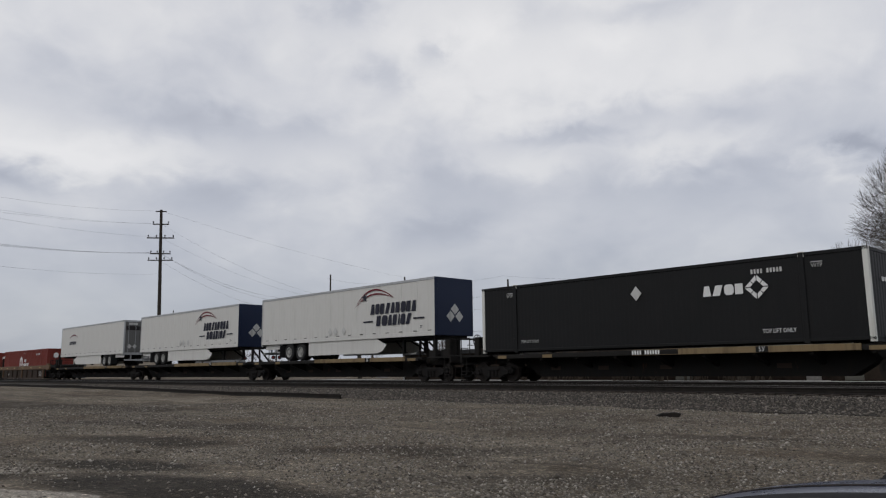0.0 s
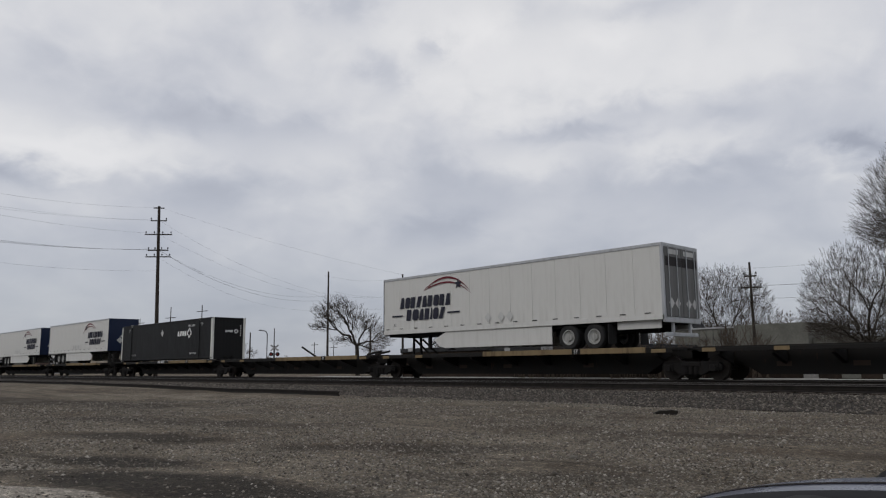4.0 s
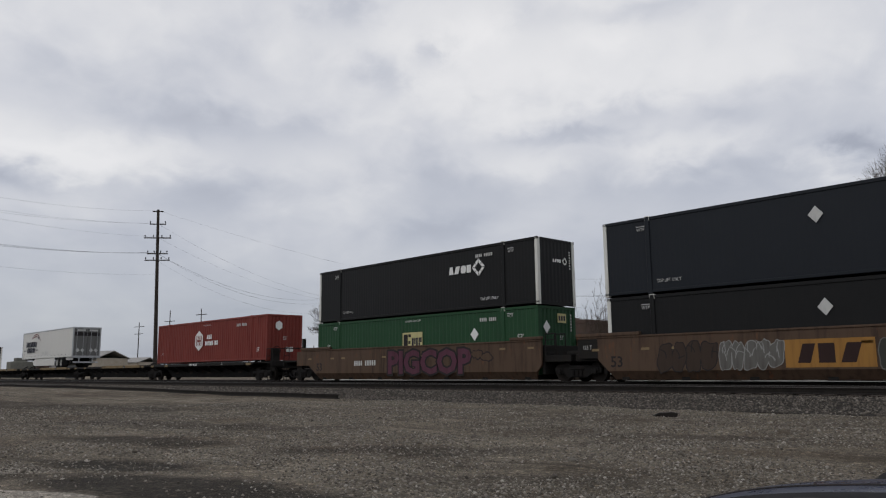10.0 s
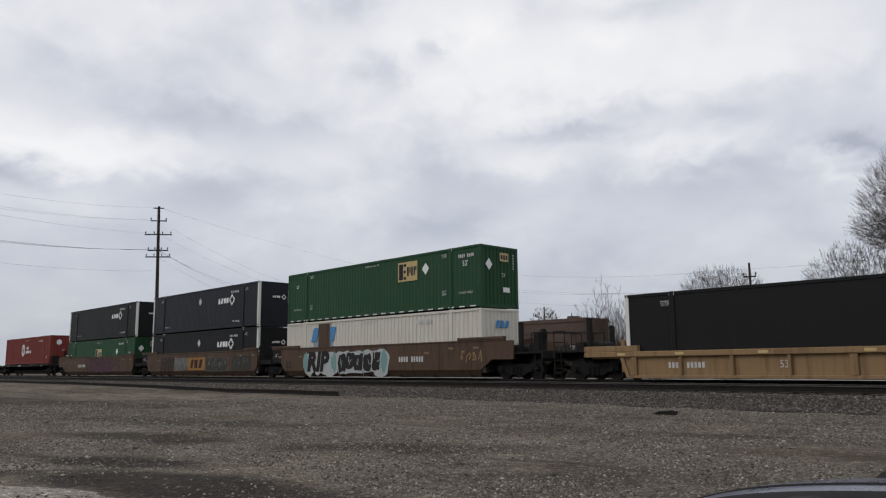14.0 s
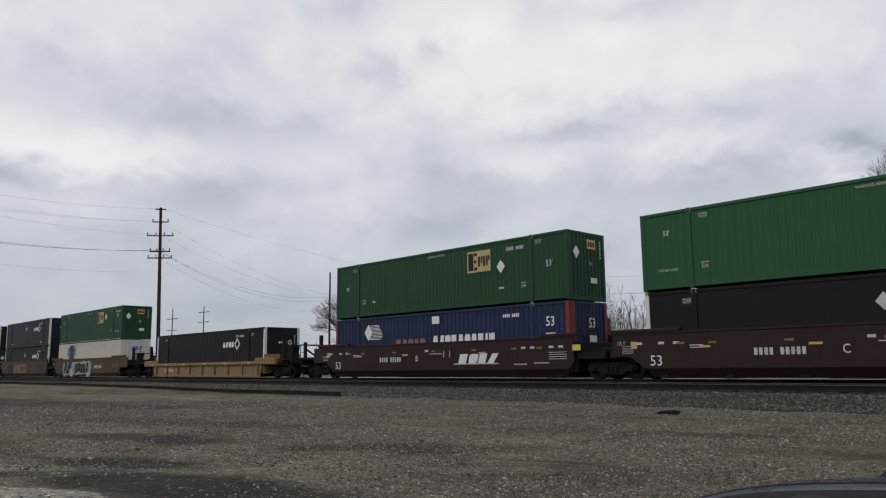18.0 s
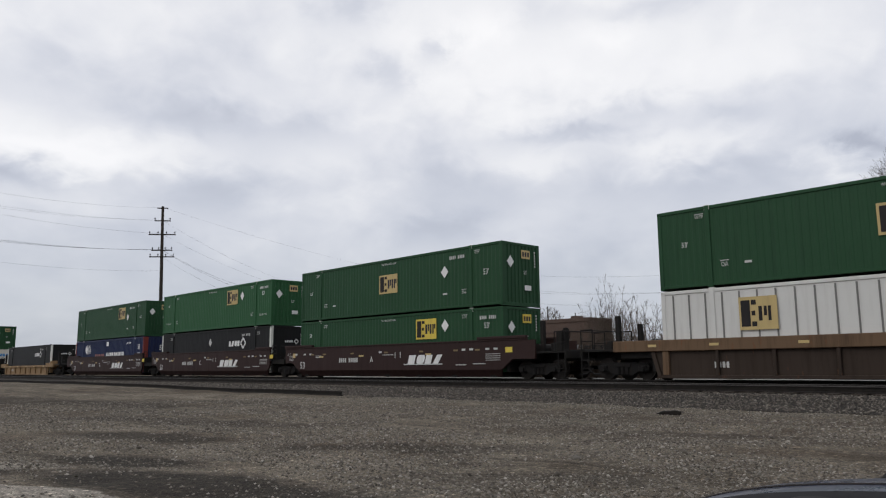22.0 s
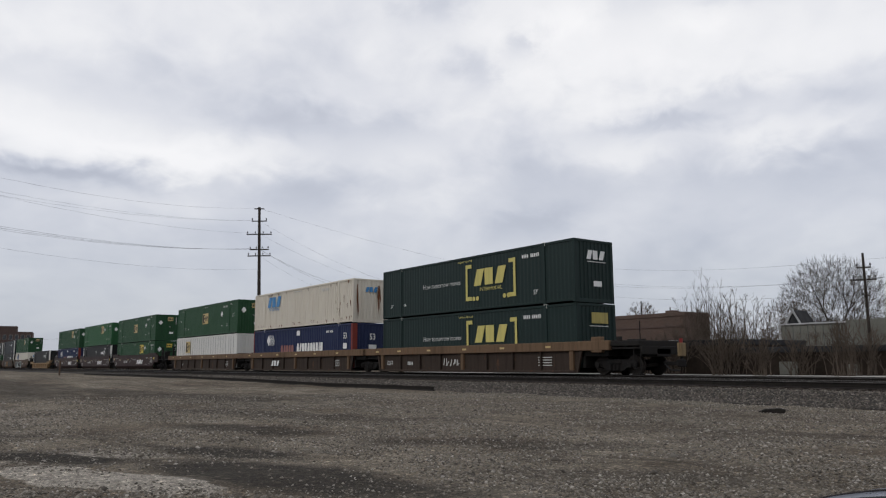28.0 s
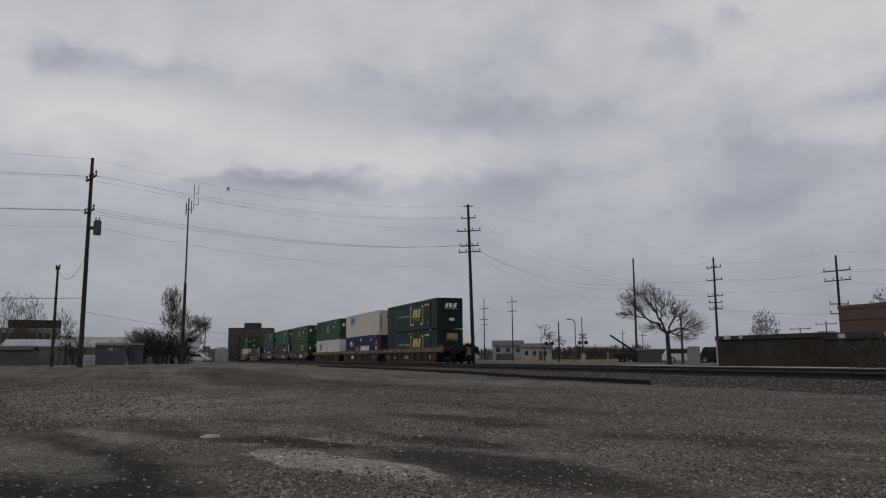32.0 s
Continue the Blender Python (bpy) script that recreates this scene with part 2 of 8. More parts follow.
def ground_mat():
    m, nt, b = base_mat("gravel_lot")
    pos = world_pos(nt)
    n_big, n_mid, n_fine = noise_tex(nt, pos, 0.11, 4, 0.6), noise_tex(nt, pos, 0.9, 6, 0.7), noise_tex(nt, pos, 22, 4, 0.7)
    mp = nt.nodes.new("ShaderNodeMapping")   # tyre-worn lanes along the lot
    mp.inputs["Scale"].default_value = (0.12, 0.9, 1)
    mp.inputs["Rotation"].default_value = (0, 0, radians(-12))
    link(nt, pos, mp.inputs["Vector"])
    lanes = noise_tex(nt, mp.outputs[0], 0.8, 6, 0.65)
    f = math_node(nt, "ADD", math_node(nt, "MULTIPLY", n_big, 0.34), math_node(nt, "MULTIPLY", n_mid, 0.42))
    f = math_node(nt, "ADD", f, math_node(nt, "MULTIPLY", lanes, 0.27))
    c = ramp(nt, f, [(0.38, (0.062, 0.049, 0.036)), (0.48, (0.130, 0.109, 0.083)), (0.58, (0.232, 0.202, 0.160))])
    soil = noise_tex(nt, pos, 0.27, 5, 0.65)   # brown earth where the gravel is worn through
    c = mix(nt, math_node(nt, "MULTIPLY", ramp(nt, soil, [(0.50, (0, 0, 0)), (0.64, (1, 1, 1))]), 0.55), c, (0.105, 0.078, 0.054))
    for turn, sc, a, b_ in ((-14, 0.55, 0.58, 0.68), (-38, 0.8, 0.60, 0.68), (-24, 1.5, 0.61, 0.68)):   # thin dark ruts
        mr = nt.nodes.new("ShaderNodeMapping")
        mr.inputs["Scale"].default_value, mr.inputs["Rotation"].default_value = (0.10 * sc, 1.6 * sc, 1), (0, 0, radians(turn))
        link(nt, pos, mr.inputs["Vector"])
        rut = ramp(nt, noise_tex(nt, mr.outputs[0], 1.0, 6, 0.65), [(a, (0, 0, 0)), (b_, (1, 1, 1))])
        c = mix(nt, math_node(nt, "MULTIPLY", rut, 0.5), c, (0.036, 0.029, 0.022))
    wob = noise_tex(nt, pos, 1.1, 6, 0.65)
    wide = noise_tex(nt, pos, 0.35, 5, 0.6)
    # oily, damp ground
    for cx, cy, rx, ry, turn, a in DAMP:
        c = mix(nt, math_node(nt, "MULTIPLY", ellipse_mask(nt, pos, wob, cx, cy, rx, ry, turn, 0.45), min(1.0, a * 1.12)), c, (0.021, 0.018, 0.015))
    # broad darkening of the left end, duller daylight put into the ground colour
    c = mix(nt, math_node(nt, "MULTIPLY", ellipse_mask(nt, pos, wide, -24, -4, 22, 6.0, 4, 0.8), 0.6), c, (0.046, 0.037, 0.028))
    # pale broken concrete and spread gravel
    for cx, cy, rx, ry, turn, a, sf in ((-7.25, 1.66, 1.42, 0.44, 26, 0.95, 0.08), (-9.2, 2.35, 0.8, 0.32, 40, 0.7, 0.18), (-9.25, 0.95, 0.5, 0.24, 40, 0.42, 0.3), (-9.0, -1.1, 2.0, 0.7, 20, 0.4, 0.4), (-21, -0.8, 10.0, 3.2, 14, 0.72, 0.5), (-11.4, -0.6, 1.6, 0.35, 20, 0.4, 0.4)):
        c = mix(nt, math_node(nt, "MULTIPLY", ellipse_mask(nt, pos, wob if rx < 5 else wide, cx, cy, rx, ry, turn, sf), a), c, (0.36, 0.33, 0.285))
    small, d1 = grit(nt, pos, 62, 1.0, [(0.0, (0.62, 0.62, 0.62)), (0.6, (0.92, 0.91, 0.90)), (0.90, (1.15, 1.14, 1.12)), (1.0, (2.1, 2.06, 2.0))])
    large, d2 = grit(nt, pos, 17, 1.1, [(0.0, (0.74, 0.74, 0.74)), (0.6, (0.98, 0.98, 0.97)), (0.94, (1.10, 1.09, 1.08)), (1.0, (1.9, 1.87, 1.82))])
    c = mix(nt, 1.0, c, small, "MULTIPLY")
    c = mix(nt, 1.0, c, large, "MULTIPLY")
    speck = ramp(nt, n_fine, [(0.30, (0.72, 0.72, 0.72)), (0.5, (1.0, 1.0, 1.0)), (0.68, (1.3, 1.29, 1.27))])
    c = mix(nt, 1.0, c, speck, "MULTIPLY")
    link(nt, c, b.inputs["Base Color"])
    b.inputs["Roughness"].default_value, b.inputs["Specular IOR Level"].default_value = 0.9, 0.15
    hgt = math_node(nt, "SUBTRACT", math_node(nt, "ADD", n_fine, math_node(nt, "MULTIPLY", n_mid, 1.2)), math_node(nt, "MULTIPLY", math_node(nt, "ADD", d1, d2), 0.8))
    bump(nt, b, hgt, 0.75, 0.035)
    return m


def glass_mat():
    m, nt, b = base_mat("glass")
    b.inputs["Base Color"].default_value = (0.03, 0.035, 0.04, 1)
    b.inputs["Roughness"].default_value = 0.08
    return m


def brick_mat(name, a, c, mortar):
    m, nt, b = base_mat(name)
    vec = obj_coords(nt)
    sep = nt.nodes.new("ShaderNodeSeparateXYZ")
    link(nt, vec, sep.inputs[0])
    comb = nt.nodes.new("ShaderNodeCombineXYZ")
    link(nt, math_node(nt, "ADD", sep.outputs[0], sep.outputs[1]), comb.inputs[0])
    link(nt, sep.outputs[2], comb.inputs[1])
    br = node(nt, "ShaderNodeTexBrick", Scale=1.0)
    br.inputs["Color1"].default_value, br.inputs["Color2"].default_value, br.inputs["Mortar"].default_value = (*a, 1), (*c, 1), (*mortar, 1)
    br.inputs["Brick Width"].default_value, br.inputs["Row Height"].default_value, br.inputs["Mortar Size"].default_value = 0.22, 0.075, 0.006
    link(nt, comb.outputs[0], br.inputs["Vector"])
    st = noise_tex(nt, streaks(nt, vec, 0.6, 0.2), 1.5, 6, 0.65)
    col = mix(nt, math_node(nt, "MULTIPLY", st, 0.55), br.outputs[0], (0.05, 0.04, 0.035))
    link(nt, col, b.inputs["Base Color"])
    b.inputs["Roughness"].default_value = 0.9
    bump(nt, b, br.outputs["Fac"], -0.3, 0.01)
    return m


GREEN = paint("green_paint", (0.0155, 0.059, 0.024), 0.5, 0.35, (0.012, 0.032, 0.018))
GREEN_LIGHT = paint("light_green_paint", (0.021, 0.088, 0.033), 0.5, 0.25, (0.02, 0.055, 0.03))
GREEN_DARK = paint("dark_green_paint", (0.009, 0.0215, 0.0195), 0.5, 0.3, (0.012, 0.02, 0.017))
BLACK = paint("black_paint", (0.0085, 0.0088, 0.0092), 0.5, 0.35, (0.018, 0.017, 0.016), spec=0.16)
NAVY = paint("navy_paint", (0.0088, 0.0118, 0.0165), 0.5, 0.3, (0.018, 0.019, 0.024))
RED = paint("red_paint", (0.185, 0.036, 0.027), 0.55, 0.45, (0.085, 0.018, 0.014))
BLUE = paint("blue_paint", (0.0175, 0.0265, 0.072), 0.5, 0.35, (0.015, 0.02, 0.05))
WHITE = paint("white_paint", (0.60, 0.593, 0.560), 0.5, 0.25, (0.36, 0.34, 0.31))
CREAM = paint("cream_paint", (0.58, 0.55, 0.48), 0.5, 0.32, (0.42, 0.35, 0.26), rust=0.25)
CREAM_RUST = paint("rusty_cream_paint", (0.60, 0.555, 0.47), 0.5, 0.35, (0.44, 0.36, 0.26), rust=0.2)
TRIM_WHITE = paint("worn_white_trim", (0.66, 0.66, 0.61), 0.5, 0.5, (0.34, 0.30, 0.24), rust=0.25)
TRAILER_BLUE = paint("trailer_blue", (0.010, 0.018, 0.046), 0.4, 0.2, (0.02, 0.025, 0.05))
ALU = paint("bare_aluminium", (0.42, 0.43, 0.44), 0.45, 0.4, (0.2, 0.19, 0.18), metal=0.3)
LETTER = paint("white_lettering", (0.72, 0.72, 0.70), 0.5, 0.35, (0.35, 0.35, 0.33))
LETTER_DIM = paint("faded_lettering", (0.52, 0.52, 0.50), 0.6, 0.5, (0.16, 0.15, 0.14))
YELLOW = paint("yellow_lettering", (0.55, 0.48, 0.15), 0.5, 0.4, (0.28, 0.25, 0.12))
TAN = paint("tan_panel", (0.50, 0.38, 0.17), 0.5, 0.35, (0.28, 0.23, 0.12))
YELLOW_PANEL = paint("yellow_panel", (0.65, 0.50, 0.08), 0.5, 0.35, (0.3, 0.22, 0.08))
NAVY_INK = paint("navy_ink", (0.018, 0.019, 0.032), 0.5, 0.2, (0.03, 0.03, 0.05))
RED_INK = paint("dark_red_ink", (0.14, 0.018, 0.028), 0.5, 0.2, (0.1, 0.02, 0.02))
SKY_INK = paint("blue_ink", (0.06, 0.22, 0.45), 0.5, 0.35, (0.2, 0.25, 0.3))
WELL_BROWN = paint("orange_brown_paint", (0.082, 0.051, 0.033), 0.65, 0.85, (0.038, 0.025, 0.018), rust=0.5)
WELL_MAROON = paint("maroon_paint", (0.027, 0.0120, 0.0102), 0.55, 0.4, (0.018, 0.011, 0.010))
WELL_TAN = paint("tan_car_paint", (0.25, 0.160, 0.080), 0.65, 0.6, (0.10, 0.06, 0.034), rust=0.3)
WELL_DULL = paint("dull_brown_paint", (0.037, 0.025, 0.018), 0.7, 0.6, (0.018, 0.013, 0.010), rust=0.4)
DULL_RAIL = paint("dull_yellow_brown_paint", (0.135, 0.084, 0.048), 0.65, 0.7, (0.06, 0.036, 0.021), rust=0.5)
SPINE_BLACK = paint("spine_black", (0.011, 0.010, 0.009), 0.75, 0.5, (0.022, 0.017, 0.013), rust=0.2)
SPINE_YELLOW = paint("spine_yellow", (0.20, 0.145, 0.078), 0.7, 0.8, (0.06, 0.045, 0.028), rust=0.4)
GEAR = paint("running_gear", (0.0095, 0.0085, 0.008), 0.8, 0.6, (0.018, 0.015, 0.013))
WHEEL_STEEL = paint("wheel_steel", (0.024, 0.020, 0.017), 0.6, 0.5, (0.025, 0.02, 0.017), metal=0.3)
TYRE = paint("tyre_rubber", (0.022, 0.022, 0.022), 0.85, 0.4, (0.06, 0.055, 0.05))
PINK = paint("pink_spray", (0.092, 0.032, 0.052), 0.65, 0.6, (0.06, 0.025, 0.025))
SPRAY_BLACK = paint("black_spray", (0.018, 0.016, 0.016), 0.6, 0.3, (0.05, 0.035, 0.03))
SPRAY_WHITE = paint("white_spray", (0.40, 0.42, 0.41), 0.6, 0.4, (0.3, 0.25, 0.2))
SPRAY_MINT = paint("mint_spray", (0.17, 0.30, 0.28), 0.6, 0.4, (0.2, 0.22, 0.2))
RAIL_STEEL = rough_mat("rail_steel", (0.009, 0.008, 0.007), (0.022, 0.018, 0.015), 5, 0.8, 0.3, 0.004, 0.0)
RAIL_HEAD = rough_mat("worn_rail_head", (0.045, 0.042, 0.040), (0.085, 0.08, 0.076), 4, 0.5, 0.1, 0.002, 0.4)
TIE_WOOD = rough_mat("creosote_wood", (0.020, 0.016, 0.013), (0.065, 0.052, 0.042), 4, 0.9)
BALLAST = rough_mat("ballast_bed", (0.020, 0.017, 0.015), (0.060, 0.053, 0.046), 9, 0.95, 0.9, 0.04)
POLE_WOOD = rough_mat("weathered_pole_wood", (0.022, 0.018, 0.015), (0.065, 0.054, 0.046), 2.5, 0.9)
BARK = rough_mat("bark", (0.022, 0.019, 0.016), (0.060, 0.051, 0.043), 4, 0.95)
# twig bark with the haze over the crowns mixed in as a paler tone
HAZY_TWIG = rough_mat("hazy_twig_bark", (0.050, 0.042, 0.036), (0.12, 0.103, 0.088), 2, 0.95, 0.2)
SHRUB = rough_mat("dry_shrub_bark", (0.060, 0.046, 0.036), (0.13, 0.103, 0.080), 2, 0.95, 0.2)
WIRE = rough_mat("wire", (0.07, 0.07, 0.075), (0.12, 0.12, 0.125), 2, 0.7, 0.1)
CONCRETE = rough_mat("concrete", (0.22, 0.21, 0.20), (0.38, 0.37, 0.35), 1.2, 0.9, 0.3)
PALE_CONCRETE = rough_mat("pale_worn_concrete", (0.27, 0.26, 0.24), (0.46, 0.45, 0.42), 0.9, 0.9, 0.3)
ROOF_DARK = rough_mat("tar_roof", (0.02, 0.021, 0.022), (0.05, 0.05, 0.052), 1.5, 0.9, 0.3)
GREY_SIDING = rough_mat("grey_siding", (0.115, 0.115, 0.098), (0.185, 0.182, 0.160), 0.8, 0.7, 0.2)
BEIGE_SIDING = rough_mat("beige_siding", (0.32, 0.28, 0.22), (0.45, 0.40, 0.33), 0.8, 0.8, 0.2)
SHED_GREY = rough_mat("shed_grey", (0.06, 0.062, 0.064), (0.11, 0.112, 0.114), 0.8, 0.6, 0.2)
WHITE_WALL = rough_mat("whitewashed_wall", (0.26, 0.26, 0.26), (0.42, 0.42, 0.42), 0.7, 0.8, 0.2)
BRICK_BROWN = brick_mat("brown_brick", (0.112, 0.064, 0.046), (0.082, 0.048, 0.036), (0.13, 0.105, 0.085))
BRICK_RED = brick_mat("red_brick", (0.085, 0.044, 0.034), (0.066, 0.035, 0.029), (0.10, 0.085, 0.074))
RUST_WALL = rough_mat("brown_block_wall", (0.017, 0.013, 0.010), (0.052, 0.038, 0.028), 0.6, 0.9, 0.4)
GLASS = glass_mat()
CAR_BLACK = paint("car_black", (0.011, 0.0115, 0.013), 0.3, 0.05, (0.02, 0.02, 0.03), spec=0.35)
CAR_BLUE = paint("dark_blue_car_paint", (0.012, 0.018, 0.046), 0.25, 0.05, (0.02, 0.02, 0.03), spec=0.35)
for key, value in (("Coat Weight", 0.2), ("Coat Roughness", 0.05)):
    CAR_BLUE.node_tree.nodes["Principled BSDF"].inputs[key].default_value = value
GROUND = ground_mat()
LOT_STONE = stones_mat("lot_stones", [(0.055, 0.046, 0.036), (0.12, 0.102, 0.080), (0.19, 0.165, 0.132), (0.30, 0.268, 0.222), (0.09, 0.078, 0.063), (0.50, 0.46, 0.40)])
BALLAST_STONE = stones_mat("ballast_stones", [(0.028, 0.023, 0.018), (0.068, 0.057, 0.045), (0.125, 0.106, 0.085), (0.19, 0.164, 0.134), (0.04, 0.033, 0.026), (0.30, 0.266, 0.225)])
LIGHT_RED = paint("signal_red_glass", (0.2, 0.02, 0.02), 0.3, 0.1)


# ---- mesh helpers ----
def add_box(bm, x0, x1, y0, y1, z0, z1, ch=0.0):
    """A box, with its long edges chamfered by ch where asked."""
    geo = bmesh.ops.create_cube(bm, size=1.0, matrix=Matrix.Translation(((x0 + x1) / 2, (y0 + y1) / 2, (z0 + z1) / 2)) @ Matrix.Diagonal((abs(x1 - x0), abs(y1 - y0), abs(z1 - z0), 1)))
    if ch:
        edges = {e for v in geo["verts"] for e in v.link_edges}
        bmesh.ops.bevel(bm, geom=list(edges), offset=ch, segments=1, affect="EDGES", profile=0.5)
    return geo["verts"]


def add_tube(bm, a, b, ra, rb=None, n=8, caps=True):
    """A tapered round bar from a to b."""
    a, b = Vector(a), Vector(b)
    rb = ra if rb is None else rb
    d = b - a
    q = d.to_track_quat("Z", "Y").to_matrix().to_4x4()
    m = Matrix.Translation((a + b) / 2) @ q
    return bmesh.ops.create_cone(bm, cap_ends=caps, segments=n, radius1=ra, radius2=rb, depth=d.length, matrix=m)["verts"]


def add_prism(bm, pts, y0, y1):
    """A slab cut along the outline pts, given in x and z, from y0 to y1."""
    lo, hi = [bm.verts.new((x, y0, z)) for x, z in pts], [bm.verts.new((x, y1, z)) for x, z in pts]
    bm.faces.new(lo), bm.faces.new(hi[::-1])
    for i in range(len(pts)):
        j = (i + 1) % len(pts)
        bm.faces.new((lo[j], lo[i], hi[i], hi[j]))


def add_profile(bm, pts, x0, x1):
    """A bar of the cross-section pts, given in y and z, from x0 to x1."""
    lo, hi = [bm.verts.new((x0, y, z)) for y, z in pts], [bm.verts.new((x1, y, z)) for y, z in pts]
    bm.faces.new(lo[::-1]), bm.faces.new(hi)
    for i in range(len(pts)):
        j = (i + 1) % len(pts)
        bm.faces.new((lo[i], lo[j], hi[j], hi[i]))


def add_poly(bm, pts, y=0.0):
    """A flat painted shape in x and z that faces -y."""
    return bm.faces.new([bm.verts.new((x, y, z)) for x, z in pts])


def finish(bm, name, material, smooth=False):
    bmesh.ops.recalc_face_normals(bm, faces=bm.faces)
    me = bpy.data.meshes.new(name)
    bm.to_mesh(me)
    bm.free()
    me.materials.append(material)
    if smooth:
        me.shade_smooth()
    return me


def flat(bm, name, material):
    me = bpy.data.meshes.new(name)
    bm.to_mesh(me)
    bm.free()
    me.materials.append(material)
    return me


def part(name, bm, material, parent, label="", at=None, smooth=False):
    """Links a bmesh, or a mesh that others share, as one object under its thing or part."""
    me = bm if isinstance(bm, bpy.types.Mesh) else finish(bm, name, material, smooth)
    ob = new(name, me)
    ob.parent = parent
    if at is not None:
        ob.matrix_basis = at
    if label:
        ob["label"] = label
    if name in ("crown", "branchwork", "stem_clump"):
        ob["kind"] = "stuff"
    return ob


def thing(name, label, category, at, group="", kind=""):
    ob = new(name)
    ob.empty_display_size = 0.3
    ob.matrix_basis = at
    return tagged(ob, label, category, group, kind)


def solid(name, bm, material, label="", category="", group="", kind="", at=None, smooth=False):
    me = bm if isinstance(bm, bpy.types.Mesh) else finish(bm, name, material, smooth)
    ob = new(name, me)
    if at is not None:
        ob.matrix_basis = at
    return tagged(ob, label, category, group, kind)


SHARED = {}


def shared(key, make):
    if key not in SHARED:
        SHARED[key] = make()
    return SHARED[key]


def text_mesh(body, material, shear=0.0, width=1.0, bold=0.0):
    """Words in the built-in font, 1 high, standing in x and z and facing -y, the middle at the origin."""
    key = ("text", body, material.name, shear, width, bold)
    if key in SHARED:
        return SHARED[key]
    cu = bpy.data.curves.new("lettering", "FONT")
    cu.body, cu.size, cu.align_x, cu.align_y, cu.shear, cu.offset, cu.resolution_u = body, 1.35, "CENTER", "CENTER", shear, bold, 2
    ob = bpy.data.objects.new("lettering", cu)
    me = bpy.data.meshes.new_from_object(ob)
    bpy.data.objects.remove(ob)
    me.transform(Matrix.Diagonal((width, 1, 1, 1)))
    me.transform(Matrix.Rotation(radians(90), 4, "X"))
    me.materials.clear()
    me.materials.append(material)
    SHARED[key] = me
    return me


def lettering(parent, body, x, z, h, material, y=-0.008, shear=0.0, width=0.85, bold=0.0, name="lettering"):
    return part(name, text_mesh(body, material, shear, width, bold), None, parent, at=Matrix.Translation((x, y, z)) @ Matrix.Diagonal((h, 1, h, 1)))


def block_shape(kind, w, h):
    """The outline of one plain block of a word mark, w wide and h high."""
    c = 0.22 * min(w, h)
    if kind == "round":
        return [(c, 0), (w - c, 0), (w, c), (w, h - c), (w - c, h), (c, h), (0, h - c), (0, c)]
    if kind == "wedge":
        return [(0, 0), (w, 0), (0.8 * w, h), (0.2 * w, h)]
    if kind == "slant":
        return [(0, 0), (0.68 * w, 0), (w, h), (0.32 * w, h)]
    return [(0, 0), (0.86 * w, 0), (0.86 * w, h), (0, h)]


def word_mark(parent, widths, x, z, h, material, slant=0.0, y=-0.008, gap=0.14, seed=1, name="word_mark", kinds=("round", "wedge", "slab", "slant", "round", "slab")):
    """A word mark as a row of plain solid blocks that spell nothing, its middle at x and z."""
    rng = random.Random(seed)
    total = sum(w * h + gap * h if w > 0 else h * 0.45 for w in widths) - gap * h
    at, last, made = x - total / 2, None, []
    for w in widths:
        if w <= 0:
            at += h * 0.45
            continue
        kind = rng.choice([k for k in kinds if k != last])
        last = kind
        wide = w * h

        def make():
            bm = bmesh.new()
            add_poly(bm, [(px + slant * pz - slant * h / 2, pz - h / 2) for px, pz in block_shape(kind, wide, h)])
            return flat(bm, name, material)
        made.append(part(name, shared(("block", kind, round(wide, 4), h, material.name, slant), make), None, parent, at=Matrix.Translation((at, y, z))))
        at += wide + gap * h
    return made


def bars(parent, x, z, h, n, material, y=-0.008, name="number_bar"):
    """A number that is not spelled out: one or two runs of plain upright bars on a thin rule."""
    p = 0.72 * h
    for first, count in ((0, 4), (5, n - 5)) if n > 6 else ((0, n),):
        def make():
            bm = bmesh.new()
            foot, head = [], []
            for i in range(count):
                x0 = i * p
                foot += [(x0, -0.03 * h), (x0, -h / 2), (x0 + 0.46 * h, -h / 2), (x0 + 0.46 * h, -0.03 * h)]
                head += [(x0, 0.03 * h), (x0, h / 2), (x0 + 0.46 * h, h / 2), (x0 + 0.46 * h, 0.03 * h)]
            add_poly(bm, foot + head[::-1])
            return flat(bm, name, material)
        part(name, shared(("bars", h, count, material.name), make), None, parent, at=Matrix.Translation((x + (first - n / 2) * p, y, z)))


def panel(parent, x0, x1, z0, z1, material, y=-0.005, name="decal", label=""):
    def make():
        bm = bmesh.new()
        w, h = (x1 - x0) / 2, (z1 - z0) / 2
        add_poly(bm, [(-w, -h), (w, -h), (w, h), (-w, h)])
        return flat(bm, name, material)
    me = shared(("panel", name, round(x1 - x0, 3), round(z1 - z0, 3), material.name), make)
    return part(name, me, None, parent, label, at=Matrix.Translation(((x0 + x1) / 2, y, (z0 + z1) / 2)))


def diamond(parent, x, z, r, material, y=-0.007, name="placard", ring=False):
    def make():
        bm = bmesh.new()
        if ring:
            for i in range(4):
                a, b = radians(90 * i), radians(90 * (i + 1))
                p, q = (math.cos(a), math.sin(a)), (math.cos(b), math.sin(b))
                for t0, t1, o, k in ((0.05, 0.47, 1.0, 0.56), (0.53, 0.95, 1.0, 0.56)):
                    c = []
                    for t, s in ((t0, o), (t1, o), (t1, k), (t0, k)):
                        c.append(((p[0] + (q[0] - p[0]) * t) * s * r, (p[1] + (q[1] - p[1]) * t) * s * r))
                    add_poly(bm, c)
        else:
            add_poly(bm, [(0, -r), (r * 0.85, 0), (0, r), (-r * 0.85, 0)])
        return flat(bm, name, material)
    return part(name, shared(("diamond", r, material.name, ring, name), make), None, parent, at=Matrix.Translation((x, y, z)))


